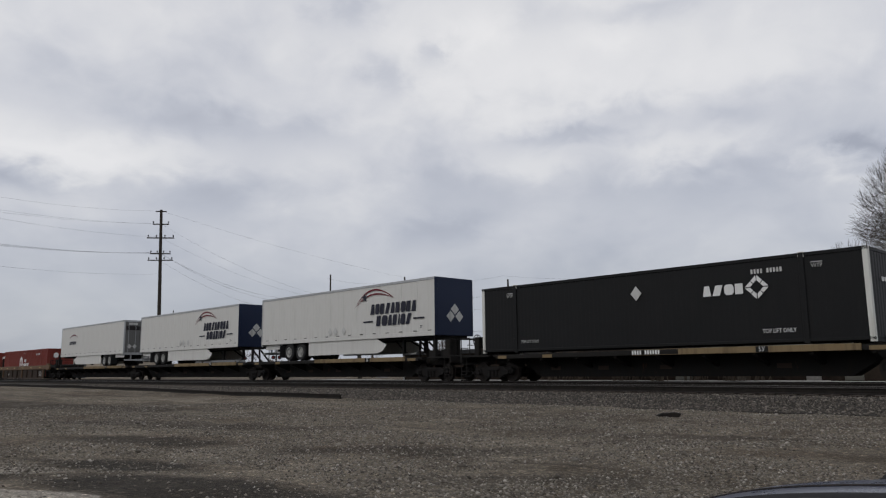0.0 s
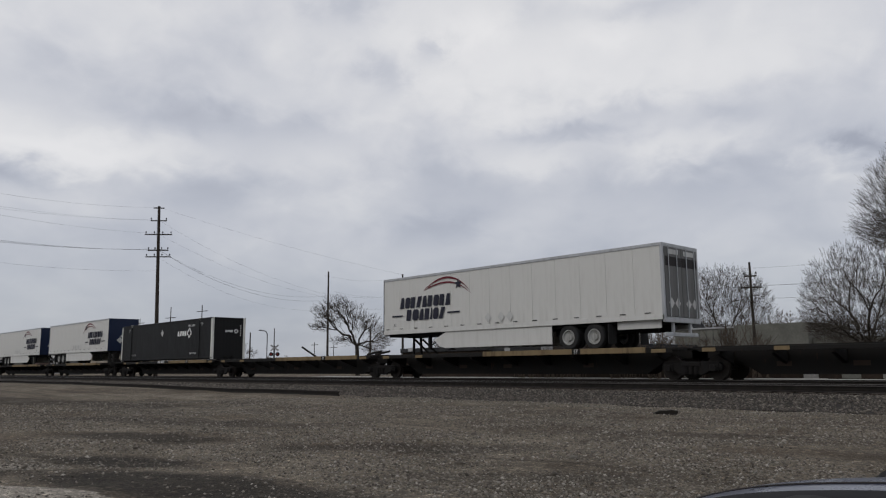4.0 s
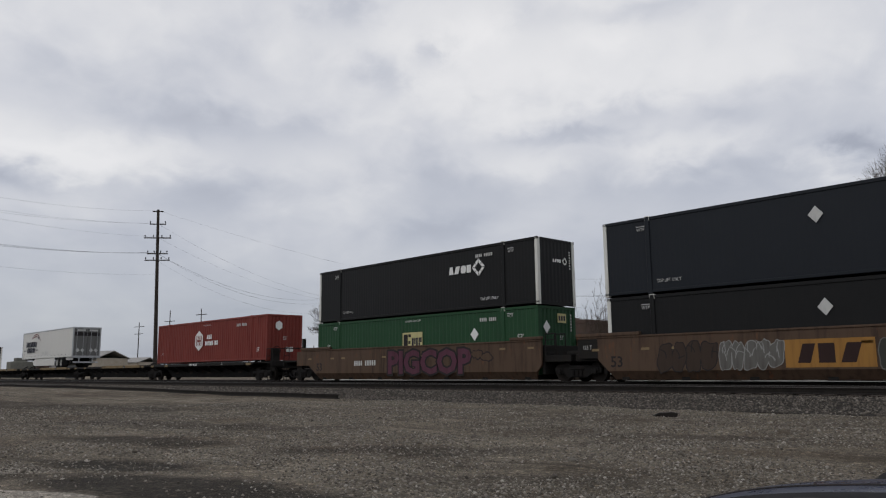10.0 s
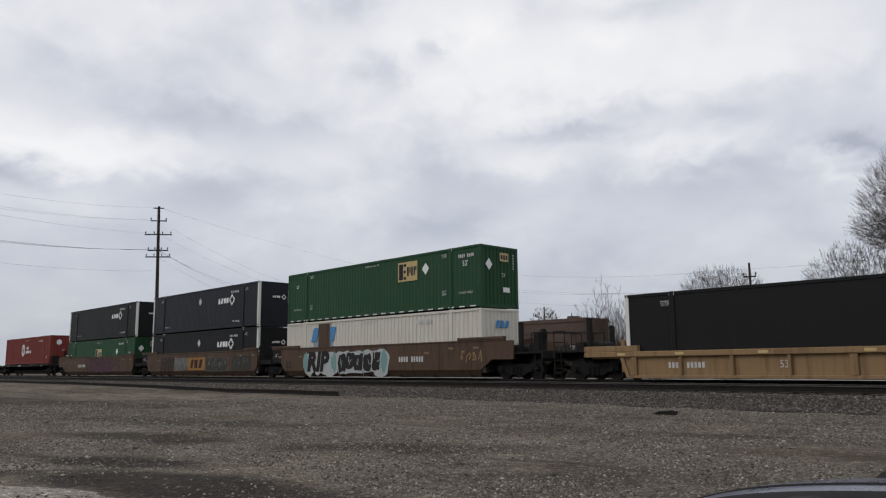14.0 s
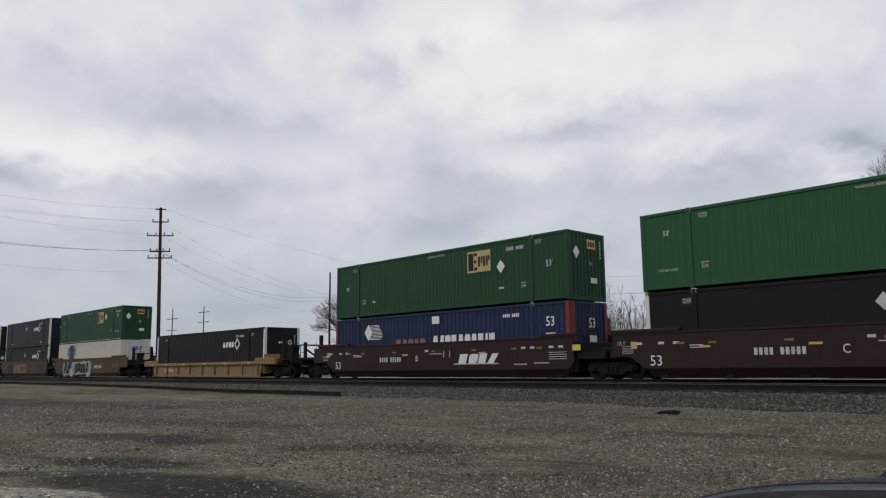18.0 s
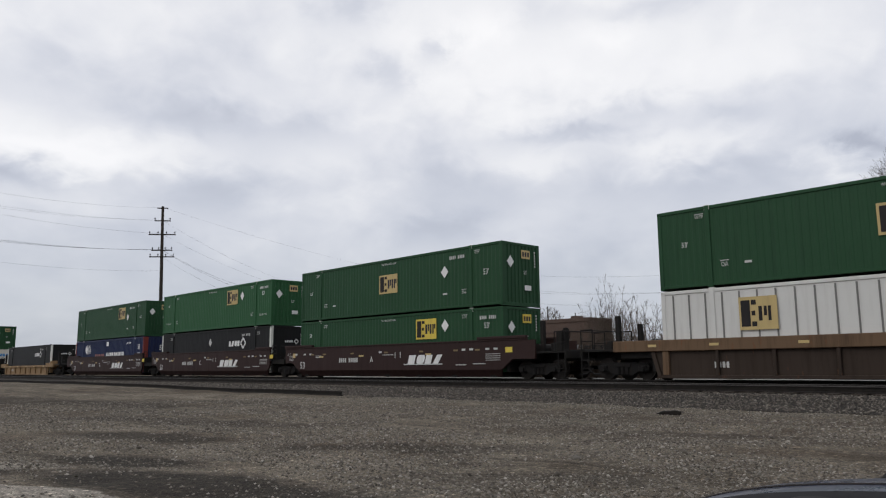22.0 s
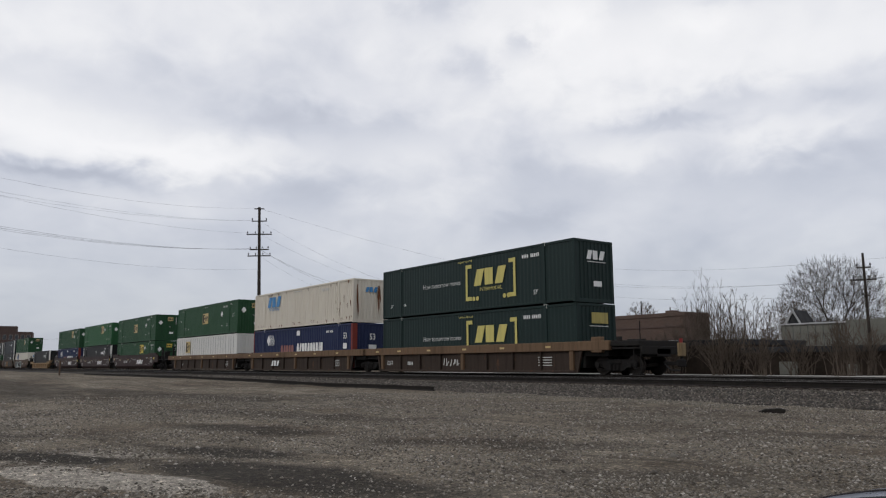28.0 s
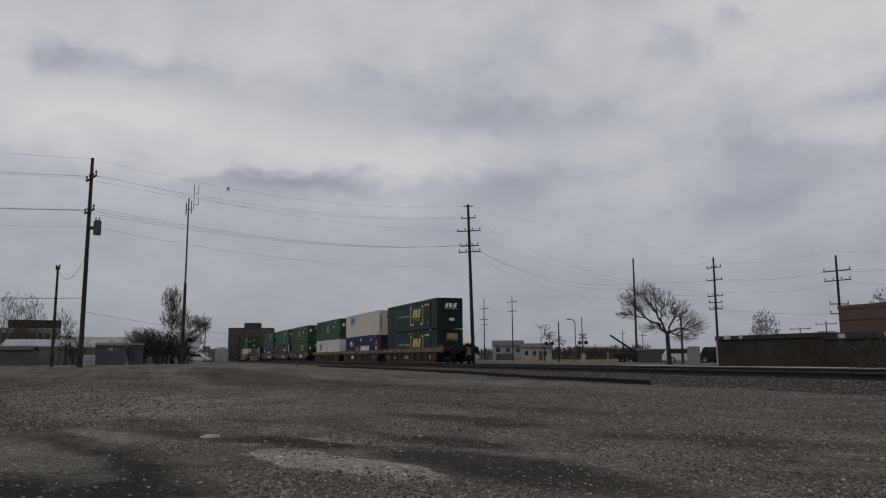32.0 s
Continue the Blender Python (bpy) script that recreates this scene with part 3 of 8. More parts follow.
# ---- the train ----
TRACK_Y, RAIL_Z = 26.3, 0.47
BOX_L, BOX_W, BOX_H = 16.15, 2.59, 2.90
MOVERS = []      # (thing, where it stands along the train, y, z, turn)
WHEELSETS = []   # (wheelset, x, z in its truck)


def shift(t):
    """How far the train has gone at t seconds."""
    return 10.590 * t + 0.00702 * (t - 10) ** 2


def rides(ob, x, y, z, turn=0.0):
    ob.matrix_basis = pose(x - shift(0), y, z, 0, 0, turn)
    MOVERS.append((ob, x, y, z, turn))
    return ob


def corrugated(x0, x1, z0, z1, pitch, depth, material, name):
    """An upright sheet with pressed waves, facing -y at y = 0, the waves pressed inwards."""
    def make():
        bm = bmesh.new()
        n = max(1, round((x1 - x0) / pitch))
        p = (x1 - x0) / n
        xs = []
        for i in range(n):
            b = x0 + i * p
            xs += [(b, 0), (b + 0.38 * p, 0), (b + 0.5 * p, depth), (b + 0.88 * p, depth)]
        xs.append((x1, 0))
        lo, hi = [bm.verts.new((x, y, z0)) for x, y in xs], [bm.verts.new((x, y, z1)) for x, y in xs]
        for i in range(len(xs) - 1):
            bm.faces.new((lo[i], lo[i + 1], hi[i + 1], hi[i]))
        # thickness
        lo2, hi2 = [bm.verts.new((x, y + 0.03, z0)) for x, y in xs], [bm.verts.new((x, y + 0.03, z1)) for x, y in xs]
        for i in range(len(xs) - 1):
            bm.faces.new((lo2[i + 1], lo2[i], hi2[i], hi2[i + 1]))
        return flat(bm, name, material)
    return shared(("corr", name, x0, x1, z0, z1, pitch, depth, material.name), make)


def shared_box(name, material, *dims, ch=0.0):
    def make():
        bm = bmesh.new()
        add_box(bm, *dims, ch=ch)
        return finish(bm, name, material)
    return shared((name, material.name, dims, ch), make)


def container(label, style, x, z, material, trim=None, pitch=0.28, depth=0.036, group="containers on the train"):
    """A 53 foot box; origin at its left end, on the floor, in the middle of its width."""
    c = thing("freight_container", label, "container", Matrix.Identity(4), group)
    trim = trim or material
    W, L, H = BOX_W / 2, BOX_L, BOX_H
    lift = (1.98, L - 1.98)
    side_y = -W + 0.03
    spans = ((0.16, lift[0] - 0.09), (lift[0] + 0.09, lift[1] - 0.09), (lift[1] + 0.09, L - 0.16))
    for k, (a, b) in enumerate(spans):
        me = corrugated(a, b, 0.16, H - 0.12, pitch, depth, material, "side_panel")
        part("side_panel", me, None, c, at=Matrix.Translation((0, side_y, 0)))
        part("side_panel", me, None, c, at=Matrix.Translation((L, -side_y, 0)) @ Matrix.Rotation(math.pi, 4, "Z"))
    for s in (-1, 1):
        part("bottom_rail", shared_box("bottom_rail", material, 0.0, L, -0.05, 0.05, 0.055, 0.16, ch=0.012), None, c, at=Matrix.Translation((0, s * (W - 0.05), 0)))
        part("top_rail", shared_box("top_rail", material, 0.0, L, -0.05, 0.05, H - 0.12, H, ch=0.012), None, c, at=Matrix.Translation((0, s * (W - 0.05), 0)))
        for px in lift:
            part("lift_post", shared_box("lift_post", material, -0.09, 0.09, -0.06, 0.03, 0.0, H + 0.012, ch=0.012), None, c, at=Matrix.Translation((px, s * (W - 0.045), 0)) if s < 0 else Matrix.Translation((px, W - 0.045, 0)) @ Matrix.Rotation(math.pi, 4, "Z"))
            part("corner_casting", shared_box("corner_casting", TRIM_WHITE if style != "red" else material, -0.1, 0.1, -0.085, 0.085, -0.09, 0.09, ch=0.015), None, c, at=Matrix.Translation((px, s * (W - 0.075), H - 0.06)))
        for ex in (0.08, L - 0.08):
            part("corner_post", shared_box("corner_post", trim, -0.08, 0.08, -0.09, 0.09, 0.0, H, ch=0.015), None, c, at=Matrix.Translation((ex, s * (W - 0.09), 0)))
    roof = corrugated(0.05, L - 0.05, -W + 0.05, W - 0.05, 0.35, 0.02, material, "roof")
    part("roof", roof, None, c, at=Matrix.Translation((0, 0, H - 0.02)) @ Matrix.Rotation(radians(-90), 4, "X"))
    part("floor", shared_box("container_floor", SPINE_BLACK, 0.08, L - 0.08, -W + 0.1, W - 0.1, 0.06, 0.14), None, c)
    for e, turn in ((0.03, -90), (L - 0.03, 90)):
        me = corrugated(-W + 0.18, W - 0.18, 0.16, H - 0.12, 0.24, 0.006 if style.startswith("black") else 0.04, material, "end_wall")
        end = part("end_wall", me, None, c, at=Matrix.Translation((e, 0, 0)) @ Matrix.Rotation(radians(turn), 4, "Z"))
        part("end_sill", shared_box("end_sill", material, -0.04, 0.04, -W + 0.18, W - 0.18, 0.0, 0.17, ch=0.01), None, c, at=Matrix.Translation((e + (0.02 if turn < 0 else -0.02), 0, 0)))
        part("end_header", shared_box("end_header", material, -0.04, 0.04, -W + 0.18, W - 0.18, H - 0.12, H, ch=0.01), None, c, at=Matrix.Translation((e + (0.02 if turn < 0 else -0.02), 0, 0)))
    if z > 3:
        for px in lift:
            for s in (-1, 1):
                part("stacking_cone", shared_box("stacking_cone", GEAR, -0.08, 0.08, -0.07, 0.07, -0.05, 0.01), None, c, at=Matrix.Translation((px, s * (W - 0.09), 0)))
    marks(c, style)
    rides(c, x, TRACK_Y, z)
    return c


def marks(c, style):
    """Lettering and emblems on the side that faces the lot, and on the end that trails."""
    y = -BOX_W / 2 - 0.012
    L, H = BOX_L, BOX_H
    end = Matrix.Translation((L + 0.014, 0, 0)) @ Matrix.Rotation(radians(90), 4, "Z")

    def on_end(made):
        for ob in made if isinstance(made, list) else [made]:
            ob.matrix_basis = end @ ob.matrix_basis
    if style in ("black", "black_plain"):
        word_mark(c, (0.85, 1.1, 0.95, 0.9), 11.5, 1.91, 0.36, LETTER, 0.0, y, gap=0.12, seed=4)
        diamond(c, 12.68, 1.92, 0.42, LETTER, y, "emblem", True)
        bars(c, 13.05, 2.44, 0.15, 10, LETTER_DIM, y)
        if style == "black":
            diamond(c, 8.05, 2.06, 0.28, LETTER_DIM, y)
        for px in (1.7, 14.65):
            lettering(c, "WTP", px, 2.44, 0.14, LETTER_DIM, y)
            panel(c, px - 0.18, px + 0.18, 2.55, 2.575, LETTER_DIM, y, "line")
        lettering(c, "TOP LIFT ONLY", 2.78, 0.45, 0.13, LETTER_DIM, y, width=0.8)
        lettering(c, "TOP LIFT ONLY", 13.32, 0.44, 0.145, LETTER, y, width=0.8)
        on_end(word_mark(c, (0.85, 1.1, 0.95, 0.9), 0.0, 1.95, 0.14, LETTER, 0.0, 0, gap=0.12, seed=4))
        on_end(diamond(c, 0.55, 1.95, 0.19, LETTER, 0, "emblem", True))
        for k in range(7):
            on_end(panel(c, 0.86, 0.94, 2.35 - 0.12 * k, 2.42 - 0.12 * k, LETTER_DIM, 0, "number_bar"))
    elif style in ("green", "green_set", "green_mid", "green_low", "green_low_yellow"):
        high = style in ("green", "green_low_yellow")
        tone = {"green": TAN, "green_set": TAN, "green_mid": TAN, "green_low": paint("pale_yellow_panel", (0.50, 0.45, 0.22), 0.5, 0.35, (0.3, 0.27, 0.15)), "green_low_yellow": YELLOW_PANEL}[style]
        ex, ez = (11.08, 2.09) if high or style == "green_set" else (8.16, 1.60)
        panel(c, ex - 0.74, ex + 0.74, ez - 0.49, ez + 0.49, tone, y + 0.002, "emblem_panel")
        for q in ((-0.66, -0.34, -0.40, 0.40), (-0.30, -0.10, 0.26, 0.40), (-0.30, -0.14, -0.07, 0.07), (-0.30, -0.10, -0.40, -0.26)):
            panel(c, ex + q[0], ex + q[1], ez + q[2], ez + q[3], SPRAY_BLACK, y - 0.003, "emblem_block")
        for q in ((-0.04, 0.10, -0.24, 0.22), (0.14, 0.24, -0.10, 0.22), (0.28, 0.40, -0.24, 0.22), (0.46, 0.56, -0.24, 0.22), (0.58, 0.68, 0.0, 0.22)):
            panel(c, ex + q[0], ex + q[1], ez + q[2], ez + q[3], NAVY_INK, y - 0.003, "emblem_block")
        diamond(c, 12.43, {"green": 2.1, "green_low_yellow": 2.2, "green_set": 1.72}.get(style, 1.82), 0.30, LETTER, y)
        lettering(c, "WARNING HIGH-CUBE", 8.2, 2.64, 0.105, LETTER_DIM, y, width=0.8)
        bars(c, 15.25 if high else 13.3, 2.45, 0.16, 9, LETTER_DIM, y)
        z53 = 2.08 if high else 1.58
        lettering(c, "53'", 1.08, z53, 0.2, LETTER, y)
        lettering(c, "53'", 15.17, z53, 0.27, LETTER, y)
        for px in ((2.56, 13.75) if high else (1.68, 14.6)):
            lettering(c, "WTP", px, 2.52, 0.13, LETTER_DIM, y)
            panel(c, px - 0.18, px + 0.18, 2.62, 2.645, LETTER_DIM, y, "line")
        for px in (2.54, 13.74):
            lettering(c, "DA", px, 0.75, 0.16, LETTER_DIM, y)
            panel(c, px - 0.16, px + 0.16, 0.88, 0.905, LETTER_DIM, y, "line")
        if style == "green" and c.get("label", "").endswith("cream one"):
            for k in range(22):
                panel(c, 0.35 + 0.72 * k, 0.72 + 0.72 * k, 0.055, 0.105, LETTER, y, "marker_dash")
        if high:
            for px, s in ((1.1, 0.11), (15.18, 0.125)):
                lettering(c, "TOP LIFT ONLY", px, 0.72, s, LETTER_DIM, y, width=0.8)
        else:
            panel(c, 3.25, 3.5, 0.72, 0.80, LETTER_DIM, y, "label")
            panel(c, 12.3, 12.6, 0.72, 0.80, LETTER_DIM, y, "label")
        on_end(panel(c, 0.0, 0.6, 2.2, 2.6, tone, 0, "emblem_panel"))
        for k in range(3):
            on_end(panel(c, 0.07 + 0.17 * k, 0.19 + 0.17 * k, 2.29, 2.5, NAVY_INK, -0.003, "emblem_block"))
        on_end(diamond(c, -0.75, 2.0, 0.28, LETTER, 0))
        on_end(lettering(c, "53'", 0.25, 1.55, 0.18, LETTER_DIM, 0))
        on_end(panel(c, 0.2, 0.65, 0.75, 0.98, LETTER, 0, "label"))
        for k in range(6):
            on_end(panel(c, 0.9, 0.98, 2.5 - 0.13 * k, 2.58 - 0.13 * k, LETTER_DIM, 0, "number_bar"))
    elif style == "red":
        hx, hz, r = 6.95, 1.53, 0.71
        bm = bmesh.new()
        add_poly(bm, [(hx + r * 0.95 * math.cos(radians(a)), hz + r * math.sin(radians(a))) for a in range(-90, 270, 60)], y)
        part("emblem", flat(bm, "emblem", LETTER), None, c, "white hexagon")
        for k in (-0.34, -0.12, 0.12, 0.34):
            panel(c, hx + k - 0.055, hx + k + 0.055, hz - 0.36, hz + 0.36, RED, y - 0.004, "emblem_bar")
        panel(c, hx - 0.34, hx + 0.34, hz - 0.06, hz + 0.06, RED, y - 0.005, "emblem_bar")
        word_mark(c, (0.8, 0.62, 0.7), 8.5, 1.76, 0.30, LETTER, 0, y, gap=0.12, seed=3)
        word_mark(c, (0.85, 0.6, 0.75, 0.7, 0.7, -1, 0.3, 0.6, 0.6), 8.83, 1.32, 0.30, LETTER, 0, y, gap=0.1, seed=5)
        lettering(c, "WARNING HIGH-CUBE", 8.1, 2.56, 0.10, LETTER_DIM, y, width=0.8)
        bars(c, 13.0, 2.38, 0.19, 10, LETTER_DIM, y)
        lettering(c, "53'", 1.03, 0.71, 0.2, LETTER_DIM, y)
        lettering(c, "53'", 15.14, 0.70, 0.27, LETTER, y)
        bm = bmesh.new()
        add_poly(bm, [(0.28 * math.cos(radians(a)) - 0.45, 2.2 + 0.3 * math.sin(radians(a))) for a in range(-90, 270, 60)], 0)
        on_end(part("emblem", flat(bm, "emblem", LETTER), None, c))
        on_end(lettering(c, "53'", 0.0, 1.4, 0.22, LETTER_DIM, 0))
        on_end(panel(c, 0.1, 0.6, 0.55, 0.85, LETTER, 0, "label"))
    elif style in ("cream", "cream_rust"):
        word_mark(c, (1.0, 0.9, 1.05), 3.8, 2.13, 0.80, SKY_INK, 0, y, gap=0.05, seed=9)
        lettering(c, "INTERMODAL", 3.8, 1.55, 0.23, SKY_INK, y, width=1.0)
        bars(c, 12.3, 2.45, 0.18, 9, LETTER_DIM, y)
        panel(c, 7.2, 8.6, 2.62, 2.68, LETTER_DIM, y, "label")
        on_end(word_mark(c, (0.9, 0.85, 0.95), 0.1, 2.2, 0.34, SKY_INK, 0, 0, gap=0.06, seed=9))
        if style == "cream":
            panel(c, 3.32, 4.44, 1.0, 2.74, WELL_BROWN, y - 0.006, "repair_plate", "rust-brown repair plate")
        else:
            rust = paint("rust_run", (0.14, 0.055, 0.025), 0.85, 0.3)
            rng = random.Random(11)
            spots = [(rng.uniform(0.3, 16.0), rng.uniform(0.26, 0.42), 0.08, 0.22) for _ in range(30)]      # along the foot
            spots += [(rng.uniform(1.5, 16.0), rng.uniform(2.7, 2.8), 0.08, 0.25) for _ in range(16)]         # under the roof rail
            spots += [(rng.uniform(13.6, 15.9), rng.uniform(0.9, 2.0), 0.2, 0.55) for _ in range(8)]          # scraped end panel
            for px, pz, h_lo, h_hi in spots:
                w, h = rng.uniform(0.025, 0.06), rng.uniform(h_lo, h_hi)
                bm = bmesh.new()
                add_poly(bm, [(-w, 0), (-0.2 * w, -h), (0.3 * w, -h * 0.8), (w, 0), (0.4 * w, 0.04)], 0)
                part("rust_streak", flat(bm, "rust_streak", rust), None, c, at=Matrix.Translation((px, y, pz)))
            for px, ln in ((-0.98, 2.3), (0.62, 1.9), (0.72, 1.2)):
                bm = bmesh.new()
                add_poly(bm, [(-0.035, 0), (-0.07, -0.4 * ln), (0.05, -ln), (0.11, -0.75 * ln), (0.05, -0.25 * ln), (0.015, 0)], 0)
                on_end(part("rust_streak", flat(bm, "rust_streak", rust), None, c, at=Matrix.Translation((px, 0, 2.5))))
    elif style == "post_white":
        # flat grey strips paint in the shade of the gaps between posts
        gap_shade = paint("grey_gap_shade", (0.17, 0.165, 0.155), 0.7, 0.3)
        for k in range(25):
            px = 0.45 + 0.62 * k
            if abs(px - 1.98) > 0.15 and abs(px - L + 1.98) > 0.15:
                panel(c, px, px + 0.062, 0.2, H - 0.16, gap_shade, y + 0.03, "post_gap_shade")
        panel(c, 2.95, 4.25, 1.40, 2.50, TAN, y - 0.03, "emblem_panel")
        for q in ((-0.58, -0.26, -0.44, 0.44), (-0.22, -0.05, 0.28, 0.44), (-0.22, -0.09, -0.08, 0.08), (-0.22, -0.05, -0.44, -0.28), (0.02, 0.14, -0.26, 0.22), (0.20, 0.30, -0.10, 0.22), (0.34, 0.44, -0.26, 0.22)):
            panel(c, 3.6 + q[0], 3.6 + q[1], 1.95 + q[2], 1.95 + q[3], SPRAY_BLACK, y - 0.034, "emblem_block")
        bars(c, 12.6, 2.5, 0.18, 10, LETTER_DIM, y - 0.03)
    elif style == "blue":
        panel(c, -0.0, 0.17, 0.02, H - 0.02, RED, y, "red_post_panel")
        panel(c, L - 0.2, L + 0.005, 0.02, H - 0.02, RED, y, "red_post_panel")
        panel(c, L - 0.02, L + 0.0, 0.02, H, RED, y - 0.002, "red_post_panel")
        diamond(c, 2.93, 2.1, 0.42, LETTER, y, "emblem")
        bm = bmesh.new()
        for k in range(11):
            z0 = 1.72 + k * 0.072
            s = 0.38 - abs(k - 5) * 0.075
            add_poly(bm, [(2.96 + s, z0), (4.15 - abs(k - 3) * 0.05, z0), (4.15 - abs(k - 3) * 0.05, z0 + 0.03), (2.96 + s, z0 + 0.03)], y)
        part("speed_lines", flat(bm, "speed_lines", LETTER), None, c)
        word_mark(c, (0.78, 0.78, 0.76, 0.72, 0.78), 6.32, 1.40, 0.52, paint("faded_red_ink", (0.26, 0.12, 0.11), 0.6, 0.4, (0.12, 0.1, 0.15)), 0, y, gap=0.1, seed=7)
        word_mark(c, (0.72, 0.6, 0.66, 0.66, 0.68, 0.62, 0.66, 0.66, 0.34, 0.7), 10.0, 1.46, 0.58, LETTER, 0, y, gap=0.09, seed=8)
        panel(c, 7.9, 8.42, 2.32, 2.68, LETTER, y, "label")
        bars(c, 13.0, 2.45, 0.15, 9, LETTER, y)
        lettering(c, "53", 15.15, 2.08, 0.42, LETTER, y, bold=0.02)
        panel(c, 14.9, 15.4, 1.25, 1.62, LETTER, y, "label")
        on_end(lettering(c, "53", 0.2, 2.0, 0.42, LETTER, 0, bold=0.02))
        on_end(panel(c, -0.1, 0.5, 1.1, 1.5, LETTER, 0, "label"))
        on_end(panel(c, -1.29, -0.96, 0.02, H - 0.02, RED, -0.002, "red_post_panel"))
        on_end(panel(c, 1.10, 1.29, 0.02, H - 0.02, RED, -0.002, "red_post_panel"))
    elif style == "dark_green":
        lettering(c, "How tomorrow moves", 6.03, 1.58, 0.285, LETTER_DIM, y, shear=0.2, width=0.97)
        for s, px in ((1, 8.25), (-1, 12.2)):
            bm = bmesh.new()
            for a in ([(0, 0.55), (0.16, 0.55), (0.16, 2.45), (0, 2.45)], [(0.16, 0.55), (0.5, 0.55), (0.5, 0.75), (0.16, 0.75)], [(0.16, 2.25), (0.5, 2.25), (0.5, 2.45), (0.16, 2.45)]):
                add_poly(bm, [(s * x, z) for x, z in (a if s > 0 else a[::-1])], 0)
            part("bracket", flat(bm, "bracket", YELLOW), None, c, at=Matrix.Translation((px, y, 0)))
        word_mark(c, (0.98, 0.88, 1.02), 10.22, 1.72, 0.86, YELLOW, 0, y, gap=0.05, seed=9)
        lettering(c, "INTERMODAL", 10.3, 1.07, 0.2, YELLOW, y, width=1.05)
        bm = bmesh.new()
        for px in (8.92, 9.22, 11.35, 11.65):
            bmesh.ops.create_circle(bm, cap_ends=True, segments=12, radius=0.12, matrix=Matrix.Translation((px, y, 0.63)) @ Matrix.Rotation(radians(90), 4, "X"))
        part("dots", flat(bm, "dots", YELLOW), None, c)
        lettering(c, "WARNING HIGH-CUBE", 8.2, 2.64, 0.105, YELLOW, y)
        bars(c, 13.3, 2.41, 0.17, 10, LETTER, y)
        lettering(c, "53'", 1.06, 0.69, 0.2, LETTER, y)
        lettering(c, "DA", 2.45, 0.69, 0.18, LETTER, y)
        lettering(c, "53'", 13.6, 0.62, 0.22, LETTER, y)
        if c["label"].endswith("in a well car"):
            on_end(panel(c, -0.35, 0.75, 2.0, 2.5, paint("worn_yellow_plate", (0.36, 0.30, 0.10), 0.6, 0.7, (0.10, 0.09, 0.05)), 0, "emblem_panel", "worn yellow panel"))
        else:
            on_end(word_mark(c, (0.98, 0.88, 1.02), 0.1, 2.2, 0.42, LETTER, 0, 0, gap=0.05, seed=9))
        on_end(panel(c, -0.5, 0.75, 1.86, 1.9, LETTER_DIM, 0, "label"))
        on_end(panel(c, -0.1, 0.45, 0.75, 1.0, LETTER, 0, "label"))


def build_containers():
    ub = "black container with worn white corner posts"
    container(ub + ", on a spine car", "black", -23.2, 1.70, BLACK, TRIM_WHITE, 0.2, 0.003)
    container("red corrugated 53 foot container with a white hexagon emblem", "red", 47.5, 1.70, RED)
    container("red corrugated container riding low in a well car", "red", -101.9, 0.76, RED)
    container("red corrugated container riding low in a well car", "red", -121.5, 0.76, RED)
    g = "green container with a tan emblem panel"
    container("green container with a yellow emblem panel, in a well car", "green_low", 69.25, 0.76, GREEN, pitch=0.25, depth=0.013)
    container("black container with white corner posts, stacked on a green one", "black_plain", 69.32, 3.70, BLACK, TRIM_WHITE, 0.2, 0.003)
    container(ub + ", in a well car", "black", 88.85, 0.76, BLACK, TRIM_WHITE, 0.2, 0.003)
    container("navy-black container with white posts, stacked on another", "black", 88.8, 3.70, NAVY, TRIM_WHITE, 0.2, 0.003)
    container("cream white corrugated container with a rusty repair plate", "cream", 108.42, 0.76, CREAM)
    container(g + ", stacked on a cream one", "green", 108.42, 3.70, GREEN, pitch=0.25, depth=0.013)
    container("black container with white corner posts, in a tan well car", "black_plain", 132.1, 0.76, BLACK, TRIM_WHITE, 0.2, 0.003)
    container("blue corrugated container with red posts and white lettering", "blue", 155.95, 0.76, BLUE)
    container(g + ", stacked on a blue one", "green_set", 155.97, 3.70, GREEN, pitch=0.25, depth=0.013)
    container(ub + ", in a maroon well car", "black", 175.6, 0.76, BLACK, TRIM_WHITE, 0.2, 0.003)
    container("brighter green corrugated container, stacked on a black one", "green", 175.55, 3.70, GREEN_LIGHT, pitch=0.25, depth=0.013)
    container("green container with a yellow emblem panel, in a well car", "green_low_yellow", 195.15, 0.76, GREEN, pitch=0.25, depth=0.013)
    container(g + ", stacked on another", "green_mid", 195.15, 3.70, GREEN, pitch=0.25, depth=0.013)
    container("white container with broad upright posts and a tan emblem panel", "post_white", 219.12, 0.76, WHITE, pitch=0.62, depth=0.004)
    container(g + ", stacked on a white one", "green_mid", 219.12, 3.70, GREEN, pitch=0.25, depth=0.013)
    container("blue corrugated container with red posts and white lettering", "blue", 239.0, 0.76, BLUE)
    container("rust-streaked cream container stacked on a blue one", "cream_rust", 239.0, 3.70, CREAM_RUST)
    container("dark green container with yellow lettering, in a well car", "dark_green", 258.87, 0.76, GREEN_DARK, pitch=0.26, depth=0.008)
    container("dark green container with yellow lettering, stacked on its twin", "dark_green", 258.84, 3.70, GREEN_DARK, pitch=0.26, depth=0.008)


